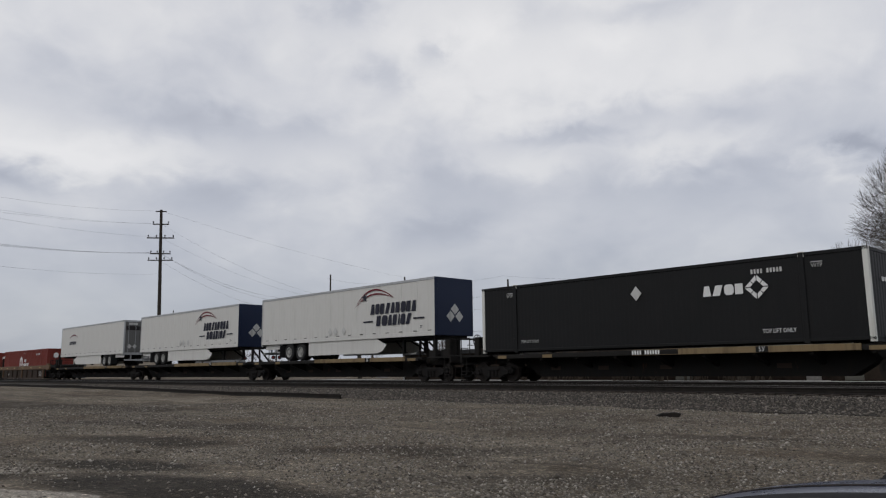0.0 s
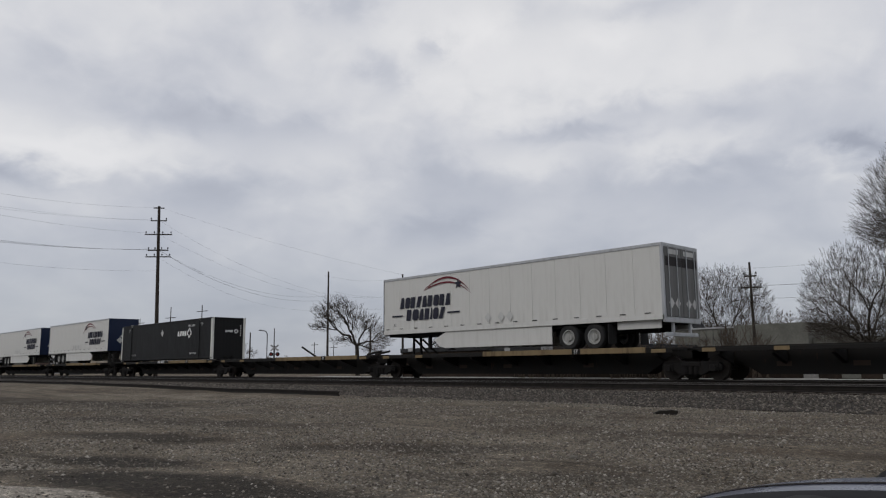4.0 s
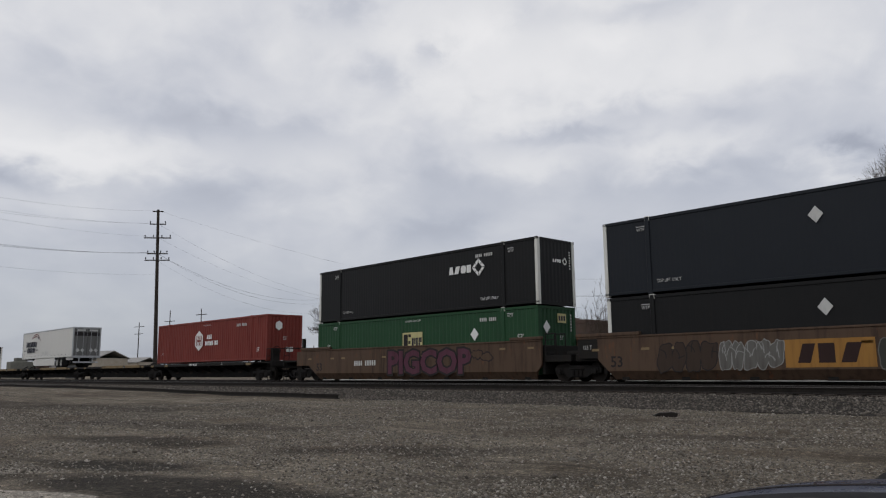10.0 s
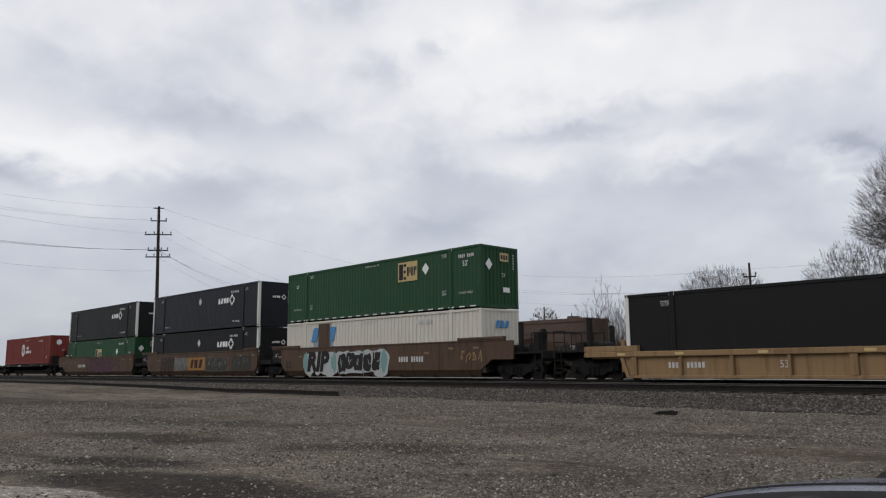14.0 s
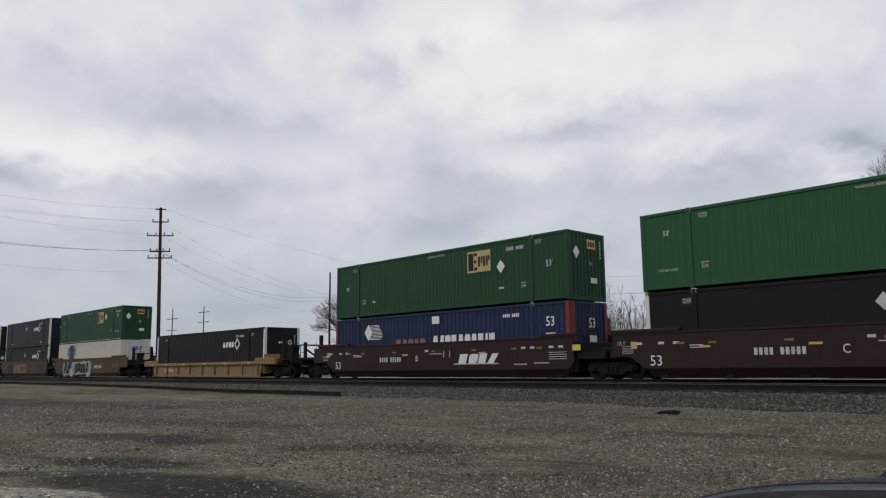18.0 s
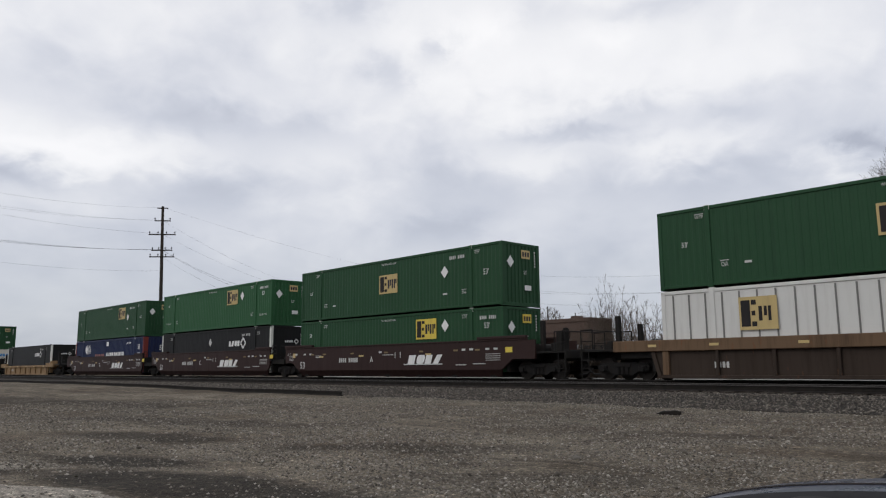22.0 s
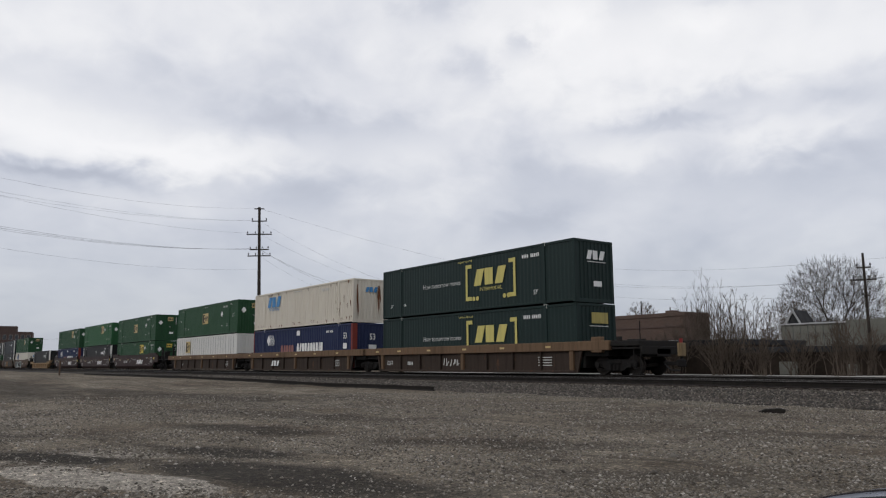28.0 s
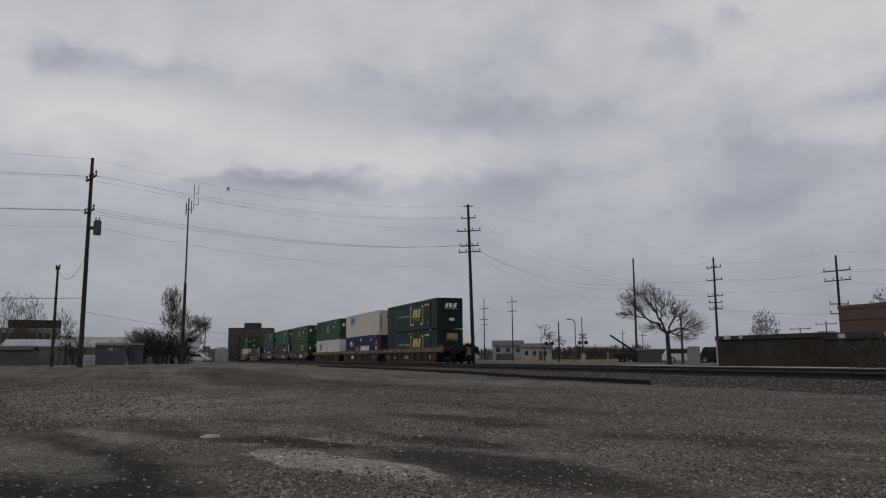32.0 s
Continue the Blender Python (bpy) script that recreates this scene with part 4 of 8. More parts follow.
# ---- running gear ----
def wheelset_mesh():
    bm = bmesh.new()
    add_tube(bm, (0, -0.95, 0), (0, 0.95, 0), 0.075, n=10)
    for s in (-1, 1):
        add_tube(bm, (0, s * 0.68, 0), (0, s * 0.80, 0), 0.42, n=24)
        add_tube(bm, (0, s * 0.65, 0), (0, s * 0.68, 0), 0.455, n=24)
        add_tube(bm, (0, s * 0.80, 0), (0, s * 0.86, 0), 0.13, n=12)
        for k in range(3):   # web bolts let the turning show
            a = radians(120 * k)
            add_tube(bm, (0.25 * math.cos(a), s * 0.80, 0.25 * math.sin(a)), (0.25 * math.cos(a), s * 0.825, 0.25 * math.sin(a)), 0.03, n=6)
    return finish(bm, "wheelset", WHEEL_STEEL)


def side_frame_mesh():
    bm = bmesh.new()
    pts = [(-1.15, 0.52), (-1.05, 0.62), (-0.45, 0.66), (0.45, 0.66), (1.05, 0.62), (1.15, 0.52), (1.12, 0.36), (0.72, 0.36), (0.42, 0.18), (-0.42, 0.18), (-0.72, 0.36), (-1.12, 0.36)]
    add_prism(bm, pts, -0.07, 0.07)
    for x in (-0.87, 0.87):
        add_box(bm, x - 0.17, x + 0.17, -0.13, 0.13, 0.30, 0.56, ch=0.03)
        add_tube(bm, (x, -0.2, 0.42), (x, -0.1, 0.42), 0.11, n=10)
    for x in (-0.2, 0.0, 0.2):
        add_tube(bm, (x, -0.09, 0.22), (x, -0.09, 0.48), 0.075, n=8)
    add_box(bm, -0.36, 0.36, -0.11, 0.11, 0.48, 0.62, ch=0.02)
    return finish(bm, "side_frame", GEAR)


def bolster_mesh():
    bm = bmesh.new()
    add_box(bm, -0.2, 0.2, -1.05, 1.05, 0.42, 0.66, ch=0.03)
    add_tube(bm, (0, 0, 0.62), (0, 0, 0.78), 0.2, n=12)
    for x in (-0.55, 0.55):
        add_box(bm, x - 0.06, x + 0.06, -0.9, 0.9, 0.30, 0.42)
    return finish(bm, "truck", GEAR)


def truck(parent, x, z=0.0):
    """A two-axle truck under a car; z: rail level in the car's space."""
    t = part("truck", shared("bolster", bolster_mesh), None, parent, "two-axle freight truck", at=Matrix.Translation((x, 0, z)))
    for s in (-1, 1):
        part("side_frame", shared("side_frame", side_frame_mesh), None, t, at=Matrix.Translation((0, s * 0.98, 0)) if s < 0 else Matrix.Translation((0, 0.98, 0)) @ Matrix.Rotation(math.pi, 4, "Z"))
    for dx in (-0.87, 0.87):
        w = part("wheelset", shared("wheelset", wheelset_mesh), None, t, at=Matrix.Translation((dx, 0, 0.42)))
        WHEELSETS.append((w, dx, 0.42))
    return t


def rods(bm, pts, r=0.022, n=6):
    for a, b in zip(pts, pts[1:]):
        add_tube(bm, a, b, r, n=n)


def coupler(parent, x, way):
    bm = bmesh.new()
    add_box(bm, min(x, x + way * 0.75), max(x, x + way * 0.75), -0.09, 0.09, 0.40, 0.56, ch=0.02)
    add_box(bm, min(x + way * 0.7, x + way * 0.98), max(x + way * 0.7, x + way * 0.98), -0.17, 0.15, 0.34, 0.64, ch=0.04)
    part("coupler", bm, GEAR, parent)
    bm = bmesh.new()
    rods(bm, [(x + way * 0.2, -0.25, 0.45), (x + way * 0.5, -0.27, 0.22), (x + way * 0.9, -0.25, 0.2)], 0.03)
    part("brake_hose", bm, TYRE, parent)


def end_platform(parent, x, way, material, wheel=True, low=False):
    """The open deck over an end truck, with handrails, ladder and a brake wheel."""
    a, b = (x - 1.0, x + 1.75) if way > 0 else (x - 1.75, x + 1.0)
    bm = bmesh.new()
    add_box(bm, a, b, -0.45, 0.45, 0.76, 1.10, ch=0.02)
    add_box(bm, min(x, x + way * 1.7), max(x, x + way * 1.7), -1.35, 1.35, 1.08, 1.16, ch=0.01)
    add_box(bm, x + way * 1.62, x + way * 1.75, -1.4, 1.4, 0.85, 1.2, ch=0.02)
    part("end_platform", bm, material, parent)
    bm = bmesh.new()
    for s in () if low else (-1.38, 1.38):
        e = x + way * 1.68
        rods(bm, [(e, s, 0.35), (e, s, 1.95), (e - way * 0.55, s, 1.95), (e - way * 0.55, s, 1.15)])
        for z in (0.45, 0.75, 1.5):
            rods(bm, [(e, s, z), (e - way * 0.5, s, z)], 0.018)
    e = x + way * 1.66
    rods(bm, [(e, -1.38, 1.3), (e, -1.38, 2.2)] if low else [(e, -1.38, 1.95), (e, 1.38, 1.95)])
    part("handrail", bm, material, parent)
    bm = bmesh.new()
    for z in (0.05, 0.3):
        add_box(bm, x + way * 1.3, x + way * 1.68, -1.45, -1.2, z - 0.02, z + 0.02)
    for dx in (1.32, 1.66):
        rods(bm, [(x + way * dx, -1.4, 0.05), (x + way * dx, -1.4, 1.1)], 0.02)
    part("step", bm, material, parent)
    if wheel:
        hub = Vector((x + way * 1.25, -0.75, 1.85))
        bm = bmesh.new()
        for k in range(14):
            a0, a1 = 2 * math.pi * k / 14, 2 * math.pi * (k + 1) / 14
            rods(bm, [hub + Vector((0, math.cos(a0), math.sin(a0))) * 0.27, hub + Vector((0, math.cos(a1), math.sin(a1))) * 0.27], 0.02)
        for k in range(4):
            a0 = 2 * math.pi * k / 4
            rods(bm, [hub, hub + Vector((0, math.cos(a0), math.sin(a0))) * 0.27], 0.014)
        rods(bm, [hub, hub - Vector((way * 0.18, 0, 0))], 0.03)
        part("brake_wheel", bm, GEAR, parent)
        bm = bmesh.new()
        add_box(bm, hub.x - way * 0.18 - 0.16, hub.x - way * 0.18 + 0.16, -1.0, -0.5, 1.16, 2.0, ch=0.03)
        part("brake_stand", bm, material, parent)
    for y, h in ((-0.95, 1.62), (0.6, 1.55)) if low else ((-0.95, 2.45), (0.6, 2.2)):
        bm = bmesh.new()
        add_box(bm, x + way * 0.2 - 0.09, x + way * 0.2 + 0.09, y - 0.09, y + 0.09, 1.05, h, ch=0.015)
        part("guide_post", bm, material, parent)
    bm = bmesh.new()
    add_tube(bm, (x - way * 0.1, -0.95, 1.3), (x - way * 0.1, 0.1, 1.3), 0.19, n=12)
    add_box(bm, x + way * 0.55, x + way * 0.95, -0.9, -0.4, 1.15, 1.5, ch=0.03)
    part("brake_cylinder", bm, material, parent)
    coupler(parent, x + way * 1.75, way)


def reflector(parent, x, z, y, w=0.36, h=0.11, material=None):
    panel(parent, x - w / 2, x + w / 2, z - h / 2, z + h / 2, material or SPINE_YELLOW, y, "reflector_strip")


def well_car(label, kind, xa, xb, first, last, index=0):
    """One well unit between the truck centres xa and xb; origin over the left truck at rail level."""
    mat = {"brown": WELL_BROWN, "maroon": WELL_MAROON, "tan": WELL_TAN, "dull": WELL_DULL}[kind]
    c = thing("well_car", label, "railway wagon", Matrix.Identity(4), "cars of the train")
    L = xb - xa
    top = {"brown": 1.66, "maroon": 1.66, "tan": 1.06, "dull": 1.45}[kind]
    under = {"tan": 0.86, "dull": 1.04}.get(kind, 1.2)   # foot of the top chord
    lo = 0.10
    a, b = 1.55, L - 1.55
    for s in (-1, 1):
        bm = bmesh.new()
        ys = s * 1.36
        if kind in ("brown", "maroon"):
            # smooth plate: tall side with a lower strip that leans in
            pts = [(-0.15, top), (L + 0.15, top), (L + 0.15, 0.86), (L - 1.1, 0.86), (L - 1.75, 0.42), (1.75, 0.42), (1.1, 0.86), (-0.15, 0.86)]
            head = 0.35 if kind == "maroon" else 1.3   # where the painted plate starts
            tail = L - 1.5
            if not first:
                pts[0], pts[7] = (head, top), (head, 0.86)
                if kind == "brown":
                    pts[6] = (1.35, 0.80)
            if not last:
                pts[1], pts[2], pts[3] = (tail, top), (tail, 0.72), (tail - 0.05, 0.62)
            if not first and kind == "brown":
                bm3 = bmesh.new()
                add_box(bm3, 0.35, 1.29, min(ys, ys + s * 0.09), max(ys, ys + s * 0.09), 0.9, top - 0.02, ch=0.01)
                part("end_panel", bm3, SPINE_BLACK, c, "black end panel")
            add_prism(bm, pts, min(ys, ys + s * 0.1), max(ys, ys + s * 0.1))
            part("side_plate", bm, mat, c)
            bm = bmesh.new()
            q = [(1.75, 0.42), (L - 1.75, 0.42), (L - 1.95, lo), (1.95, lo)]
            lo_v = [bm.verts.new((x, ys + s * (0.1 if z > 0.3 else -0.12), z)) for x, z in q]
            hi_v = [bm.verts.new((x, ys - s * (0.0 if z > 0.3 else 0.2), z)) for x, z in q]
            bm.faces.new(lo_v), bm.faces.new(hi_v[::-1])
            for i in range(4):
                bm.faces.new((lo_v[i], lo_v[(i + 1) % 4], hi_v[(i + 1) % 4], hi_v[i]))
            part("lower_plate", bm, mat, c)
            bm = bmesh.new()
            add_box(bm, 0.3, (L - 0.3 if last else L - 1.5), min(ys, ys + s * 0.13), max(ys, ys + s * 0.13), top, top + 0.07, ch=0.01)
            for e, e2 in ((0.3, 3.2), (L - 3.2, L - 0.3 if last else L - 1.45)):
                add_box(bm, e, e2, min(ys - s * 0.02, ys + s * 0.16), max(ys - s * 0.02, ys + s * 0.16), top + 0.07, top + 0.20, ch=0.02)
            part("top_chord", bm, mat, c)
        else:
            bm.free()
            bm = bmesh.new()
            add_prism(bm, [(1.5, under), (L - 1.5, under), (L - 1.8, lo + 0.1), (1.8, lo + 0.1)], min(ys - s * 0.02, ys + s * 0.03), max(ys - s * 0.02, ys + s * 0.03))
            part("side_plate", bm, mat, c)
            bm = bmesh.new()
            add_box(bm, -0.1, L + 0.1, min(ys - s * 0.05, ys + s * 0.17), max(ys - s * 0.05, ys + s * 0.17), under, top, ch=0.02)
            if kind == "tan":
                for e in (-0.1, L - 2.3):
                    add_box(bm, e, e + 2.4, min(ys - s * 0.05, ys + s * 0.16), max(ys - s * 0.05, ys + s * 0.16), top, 1.28, ch=0.02)
            part("top_chord", bm, DULL_RAIL if kind == "dull" else mat, c)
            bm = bmesh.new()
            add_box(bm, 1.9, L - 1.9, min(ys - s * 0.05, ys + s * 0.12), max(ys - s * 0.05, ys + s * 0.12), lo - 0.02, lo + 0.1, ch=0.015)
            part("bottom_chord", bm, mat, c)
            n = 9
            for k in range(n):
                x = 2.1 + (L - 4.2) * k / (n - 1)
                w = 0.12 if k in (0, n - 1, n // 2) else 0.055
                def rib(w=w):
                    bm2 = bmesh.new()
                    add_box(bm2, -w, w, -0.14, 0.0, lo + 0.1, under, ch=0.012)
                    return finish(bm2, "rib", DULL_RAIL if (kind == "dull" and w > 0.1) else mat)
                me = shared(("rib", kind, w), rib)
                part("rib", me, None, c, at=Matrix.Translation((x, ys, 0)) if s < 0 else Matrix.Translation((x, ys, 0)) @ Matrix.Rotation(math.pi, 4, "Z"))
            # sloping end struts over the trucks
            for e, w in ((1.9, -1), (L - 1.9, 1)):
                bm = bmesh.new()
                add_prism(bm, [(e, lo), (e + w * 0.14, lo), (e + w * 0.42, under), (e + w * 0.26, under)], min(ys, ys + s * 0.1), max(ys, ys + s * 0.1))
                part("end_strut", bm, mat, c)
    bm = bmesh.new()
    add_box(bm, 1.95, L - 1.95, -1.2, 1.2, lo, lo + 0.12)
    for k in range(7):
        x = 2.4 + (L - 4.8) * k / 6
        add_box(bm, x - 0.15, x + 0.15, -1.3, 1.3, lo - 0.02, lo + 0.16)
    part("well_floor", bm, SPINE_BLACK, c)
    for e, w in ((0.0, -1), (L, 1)):
        bm = bmesh.new()
        add_box(bm, min(e - w * 0.1, e - w * 1.6), max(e - w * 0.1, e - w * 1.6), -1.3, 1.3, 0.80, 1.08, ch=0.02)
        add_box(bm, min(e - w * 1.45, e - w * 1.6), max(e - w * 1.45, e - w * 1.6), -1.3, 1.3, 0.3, 1.5, ch=0.02)
        part("end_bulkhead", bm, SPINE_BLACK if kind != "tan" else mat, c)
    if kind in ("brown", "maroon") and not last:
        for y in (-1.42, -0.8):
            bm = bmesh.new()
            rods(bm, [(L - 1.3, y, 1.05), (L - 1.3, y, 1.95), (L - 0.75, y, 1.95), (L - 0.75, y, 1.05)], 0.025)
            hoop = part("handrail", bm, SPINE_BLACK, c)
            for z in (1.2, 1.45, 1.7) if y < -1 else ():
                bm = bmesh.new()
                rods(bm, [(L - 1.3, y, z), (L - 0.75, y, z)], 0.016)
                part("rung", bm, SPINE_BLACK, hoop)
    if not last:
        bm = bmesh.new()
        add_box(bm, L - 0.35, L + 0.3, -0.4, 0.4, 0.78, 1.12, ch=0.03)
        add_box(bm, L - 0.5, L + 0.45, -1.05, 1.05, 1.10, 1.24, ch=0.02)
        part("articulation", bm, SPINE_BLACK, c)
    truck(c, 0.0)
    if last:
        truck(c, L)
        end_platform(c, L, 1, SPINE_BLACK, wheel=kind != "dull", low=kind == "dull")
        if kind == "dull":
            bm = bmesh.new()
            add_box(bm, L - 0.2, L + 1.6, -1.4, 1.4, 1.2, 1.42, ch=0.02)
            part("end_deck", bm, SPINE_BLACK, c, "black end deck")
            bm = bmesh.new()
            add_box(bm, L - 0.9, L - 0.3, -1.52, -1.3, 0.95, 1.62, ch=0.03)
            part("corner_block", bm, DULL_RAIL, c, "yellowed corner block")
    if first:
        end_platform(c, 0.0, -1, SPINE_BLACK, wheel=False)
    y = -1.36 - (0.108 if kind in ("brown", "maroon") else 0.035)
    well_marks(c, kind, L, y, index, top)
    rides(c, xa, TRACK_Y, RAIL_Z)
    return c


def ragged(rng, w, h, n=18, rough=0.18):
    """A sprayed blot: an oval of uneven edge."""
    return [((0.5 + rng.uniform(-rough, rough) * 0.5) * w * math.cos(2 * math.pi * k / n), (0.5 + rng.uniform(-rough, rough)) * h * math.sin(2 * math.pi * k / n)) for k in range(n)]


def blot(parent, x, z, w, h, material, y, seed, rough=0.18, name="graffiti"):
    bm = bmesh.new()
    add_poly(bm, ragged(random.Random(seed), w, h, 20, rough), 0)
    return part(name, flat(bm, name, material), None, parent, at=Matrix.Translation((x, y, z)))


def scrawl(parent, x0, x1, z, h, material, y, seed, name="graffiti"):
    """Looping sprayed strokes that spell nothing."""
    rng = random.Random(seed)
    bm = bmesh.new()
    x = x0
    while x < x1:
        w = rng.uniform(0.35, 0.7) * h
        pts = [(x + rng.uniform(0, w), z + rng.uniform(-0.5, 0.5) * h) for _ in range(5)]
        for (ax, az), (bx, bz) in zip(pts, pts[1:]):
            d = Vector((bx - ax, bz - az))
            if d.length < 0.05:
                continue
            nrm = Vector((-d.y, d.x)).normalized() * 0.055 * h
            add_poly(bm, [(ax - nrm.x, az - nrm.y), (bx - nrm.x, bz - nrm.y), (bx + nrm.x, bz + nrm.y), (ax + nrm.x, az + nrm.y)], rng.uniform(-0.001, 0.001))
        x += w + 0.05 * h
    return part(name, flat(bm, name, material), None, parent, at=Matrix.Translation((0, y, 0)))


def bubble(parent, x0, x1, z, h, n, fill, rim, y, seed, edge=0.05, cuts=2, cut=None, lean=0.1):
    """A row of fat sprayed shapes with outlines, like letters but spelling nothing."""
    rng = random.Random(seed)
    w = (x1 - x0) / n
    for k in range(n):
        cx, cz = x0 + w * (k + 0.5), z + rng.uniform(-0.05, 0.05) * h
        wide, tall = w * rng.uniform(0.50, 0.60), h * rng.uniform(0.44, 0.52)
        knots = []
        for i in range(16):
            a = 2 * math.pi * i / 16
            q = (abs(math.cos(a)) ** 4 + abs(math.sin(a)) ** 4) ** -0.25 * rng.uniform(0.74, 1.06)
            knots.append((math.cos(a) * q * wide + lean * math.sin(a) * tall, math.sin(a) * q * tall))
        pts = []
        for i in range(16):
            p, q = knots[i], knots[(i + 1) % 16]
            pts += [(0.75 * p[0] + 0.25 * q[0], 0.75 * p[1] + 0.25 * q[1]), (0.25 * p[0] + 0.75 * q[0], 0.25 * p[1] + 0.75 * q[1])]
        for scale, m, dy in ((edge, rim, 0.0), (0.0, fill, -0.003)):
            bm = bmesh.new()
            add_poly(bm, [(px * (1 + scale / wide), pz * (1 + scale / tall)) for px, pz in pts], 0)
            part("graffiti", flat(bm, "graffiti", m), None, parent, at=Matrix.Translation((cx, y + dy - 0.0004 * k, cz)))
        bm = bmesh.new()
        for _ in range(cuts):   # inner strokes
            ax, az_, an = rng.uniform(-0.4, 0.4) * wide, rng.uniform(-0.5, 0.3) * tall, rng.choice((90, 90, 80, 20, 100))
            ln, bend, th = rng.uniform(0.5, 0.9) * tall, rng.uniform(-0.8, 0.8), edge * 0.45
            arc = [(ax + ln * t * math.cos(radians(an) + bend * t), az_ + ln * t * math.sin(radians(an) + bend * t)) for t in (0, 0.25, 0.5, 0.75, 1.0)]
            rim_a, rim_b = [], []
            for (ux, uz), (vx, vz) in zip(arc, arc[1:]):
                d = Vector((vx - ux, vz - uz)).normalized() * th
                rim_a.append((ux + d.y, uz - d.x)), rim_b.append((ux - d.y, uz + d.x))
            add_poly(bm, rim_a + [arc[-1]] + rim_b[::-1], rng.uniform(-0.0004, 0.0004))
        if cuts:
            part("graffiti", flat(bm, "graffiti", cut or rim), None, parent, at=Matrix.Translation((cx, y - 0.0075, cz)))
        else:
            bm.free()


def well_marks(c, kind, L, y, index, top):
    if kind == "brown":
        lettering(c, "53", 2.15, 0.74, 0.42, SPRAY_BLACK, y - 0.002, width=1.0, bold=0.02)
        for px in (1.2, 3.4, 4.4, 7.9, 10.9, 14.3, 16.0, 17.6):
            reflector(c, px, 1.22 if px < 15 else 1.4, y - 0.002, 0.34, 0.09)
        if index:
            lettering(c, "125 T", 0.82, 1.32, 0.17, LETTER_DIM, y - 0.002, width=0.8)
        if index == 0:
            bars(c, 6.33, 0.93, 0.26, 10, LETTER_DIM, y)
            lettering(c, "PIGCOP", 11.1, 0.86, 1.12, SPRAY_BLACK, y - 0.002, width=1.10, bold=0.13, name="graffiti")
            lettering(c, "PIGCOP", 11.1, 0.86, 1.10, PINK, y - 0.005, width=1.12, bold=0.055, name="graffiti")
            for k, px in enumerate((14.45, 15.05)):
                blot(c, px, 1.22 - 0.15 * k, 0.75, 0.42, SPRAY_BLACK, y - 0.001, 5 + k, 0.2)
                blot(c, px, 1.22 - 0.15 * k, 0.64, 0.32, WELL_BROWN, y - 0.003, 5 + k, 0.2)
        elif index == 1:
            dark = paint("dark_brown_spray", (0.045, 0.030, 0.022), 0.7, 0.5, (0.03, 0.022, 0.017))
            grey = paint("grey_spray", (0.12, 0.115, 0.105), 0.7, 0.7, (0.05, 0.04, 0.03))
            pale = paint("pale_grey_spray", (0.26, 0.26, 0.25), 0.7, 0.7, (0.10, 0.08, 0.065))
            smoke = paint("smoke_grey_spray", (0.040, 0.042, 0.036), 0.7, 0.6, (0.05, 0.038, 0.028))
            bubble(c, 3.9, 6.15, 0.88, 1.1, 4, dark, SPRAY_BLACK, y - 0.001, 21, 0.045, 2)
            bubble(c, 6.25, 8.4, 0.88, 1.05, 5, grey, pale, y - 0.001, 23, 0.03, 4, pale)
            panel(c, 8.46, 11.12, 0.48, 1.36, paint("yellow_orange_panel", (0.30, 0.15, 0.035), 0.6, 0.5, (0.13, 0.065, 0.025)), y - 0.002, "emblem_panel")
            word_mark(c, (0.95, 0.95, 1.05), 9.8, 0.92, 0.60, WELL_MAROON, 0, y - 0.005, gap=0.12, seed=12)
            bubble(c, 11.25, 14.3, 0.88, 1.1, 4, smoke, grey, y - 0.001, 24, 0.035, 3, pale)
            bubble(c, 14.9, 17.3, 0.92, 1.0, 4, smoke, dark, y - 0.001, 25, 0.05, 2, grey)
        else:
            bubble(c, 3.9, 11.4, 0.85, 1.24, 7, SPRAY_WHITE, SPRAY_WHITE, y - 0.0005, 31, 0.12, 0, None, 0.0)
            for px, w, sd in ((3.95, 0.5, 35), (6.75, 0.5, 32), (11.1, 0.55, 33), (9.4, 0.3, 36)):
                blot(c, px, 0.85, w, 1.1, SPRAY_MINT, y - 0.008, sd, 0.16)
            lettering(c, "RIP", 5.15, 0.86, 1.05, SPRAY_BLACK, y - 0.012, width=1.05, bold=0.08, shear=0.15, name="graffiti")
            bubble(c, 7.15, 10.85, 0.85, 1.1, 5, SPRAY_BLACK, SPRAY_WHITE, y - 0.010, 14, 0.04, 2, SPRAY_WHITE, 0.12)
            bars(c, 13.2, 0.94, 0.26, 10, LETTER_DIM, y)
            scrawl(c, 16.6, 18.0, 1.0, 0.6, WELL_TAN, y - 0.003, 34)
    elif kind == "maroon":
        lettering(c, "53", 2.2, 0.68, 0.40, LETTER, y, width=1.0)
        bars(c, 6.7, 0.95, 0.24, 10, LETTER_DIM, y)
        lettering(c, "BCA"[index], 8.7, 0.96, 0.30, LETTER, y)
        word_mark(c, (1.35, 1.35, 1.25, 1.3), 12.85, 0.92, 0.42, LETTER, 0.35, y, gap=0.14, seed=16)
        panel(c, 11.3, 14.1, 0.66, 0.71, LETTER_DIM, y, "line")
        for px in (3.2, 4.4, 7.0, 9.9, 12.6, 15.0, 16.4):
            reflector(c, px, 1.30, y - 0.002, 0.3, 0.08)
        panel(c, 18.1 if L > 18.7 else 17.9, 18.5 if L > 18.7 else 18.2, 1.15, 1.38, YELLOW_PANEL, y, "label")
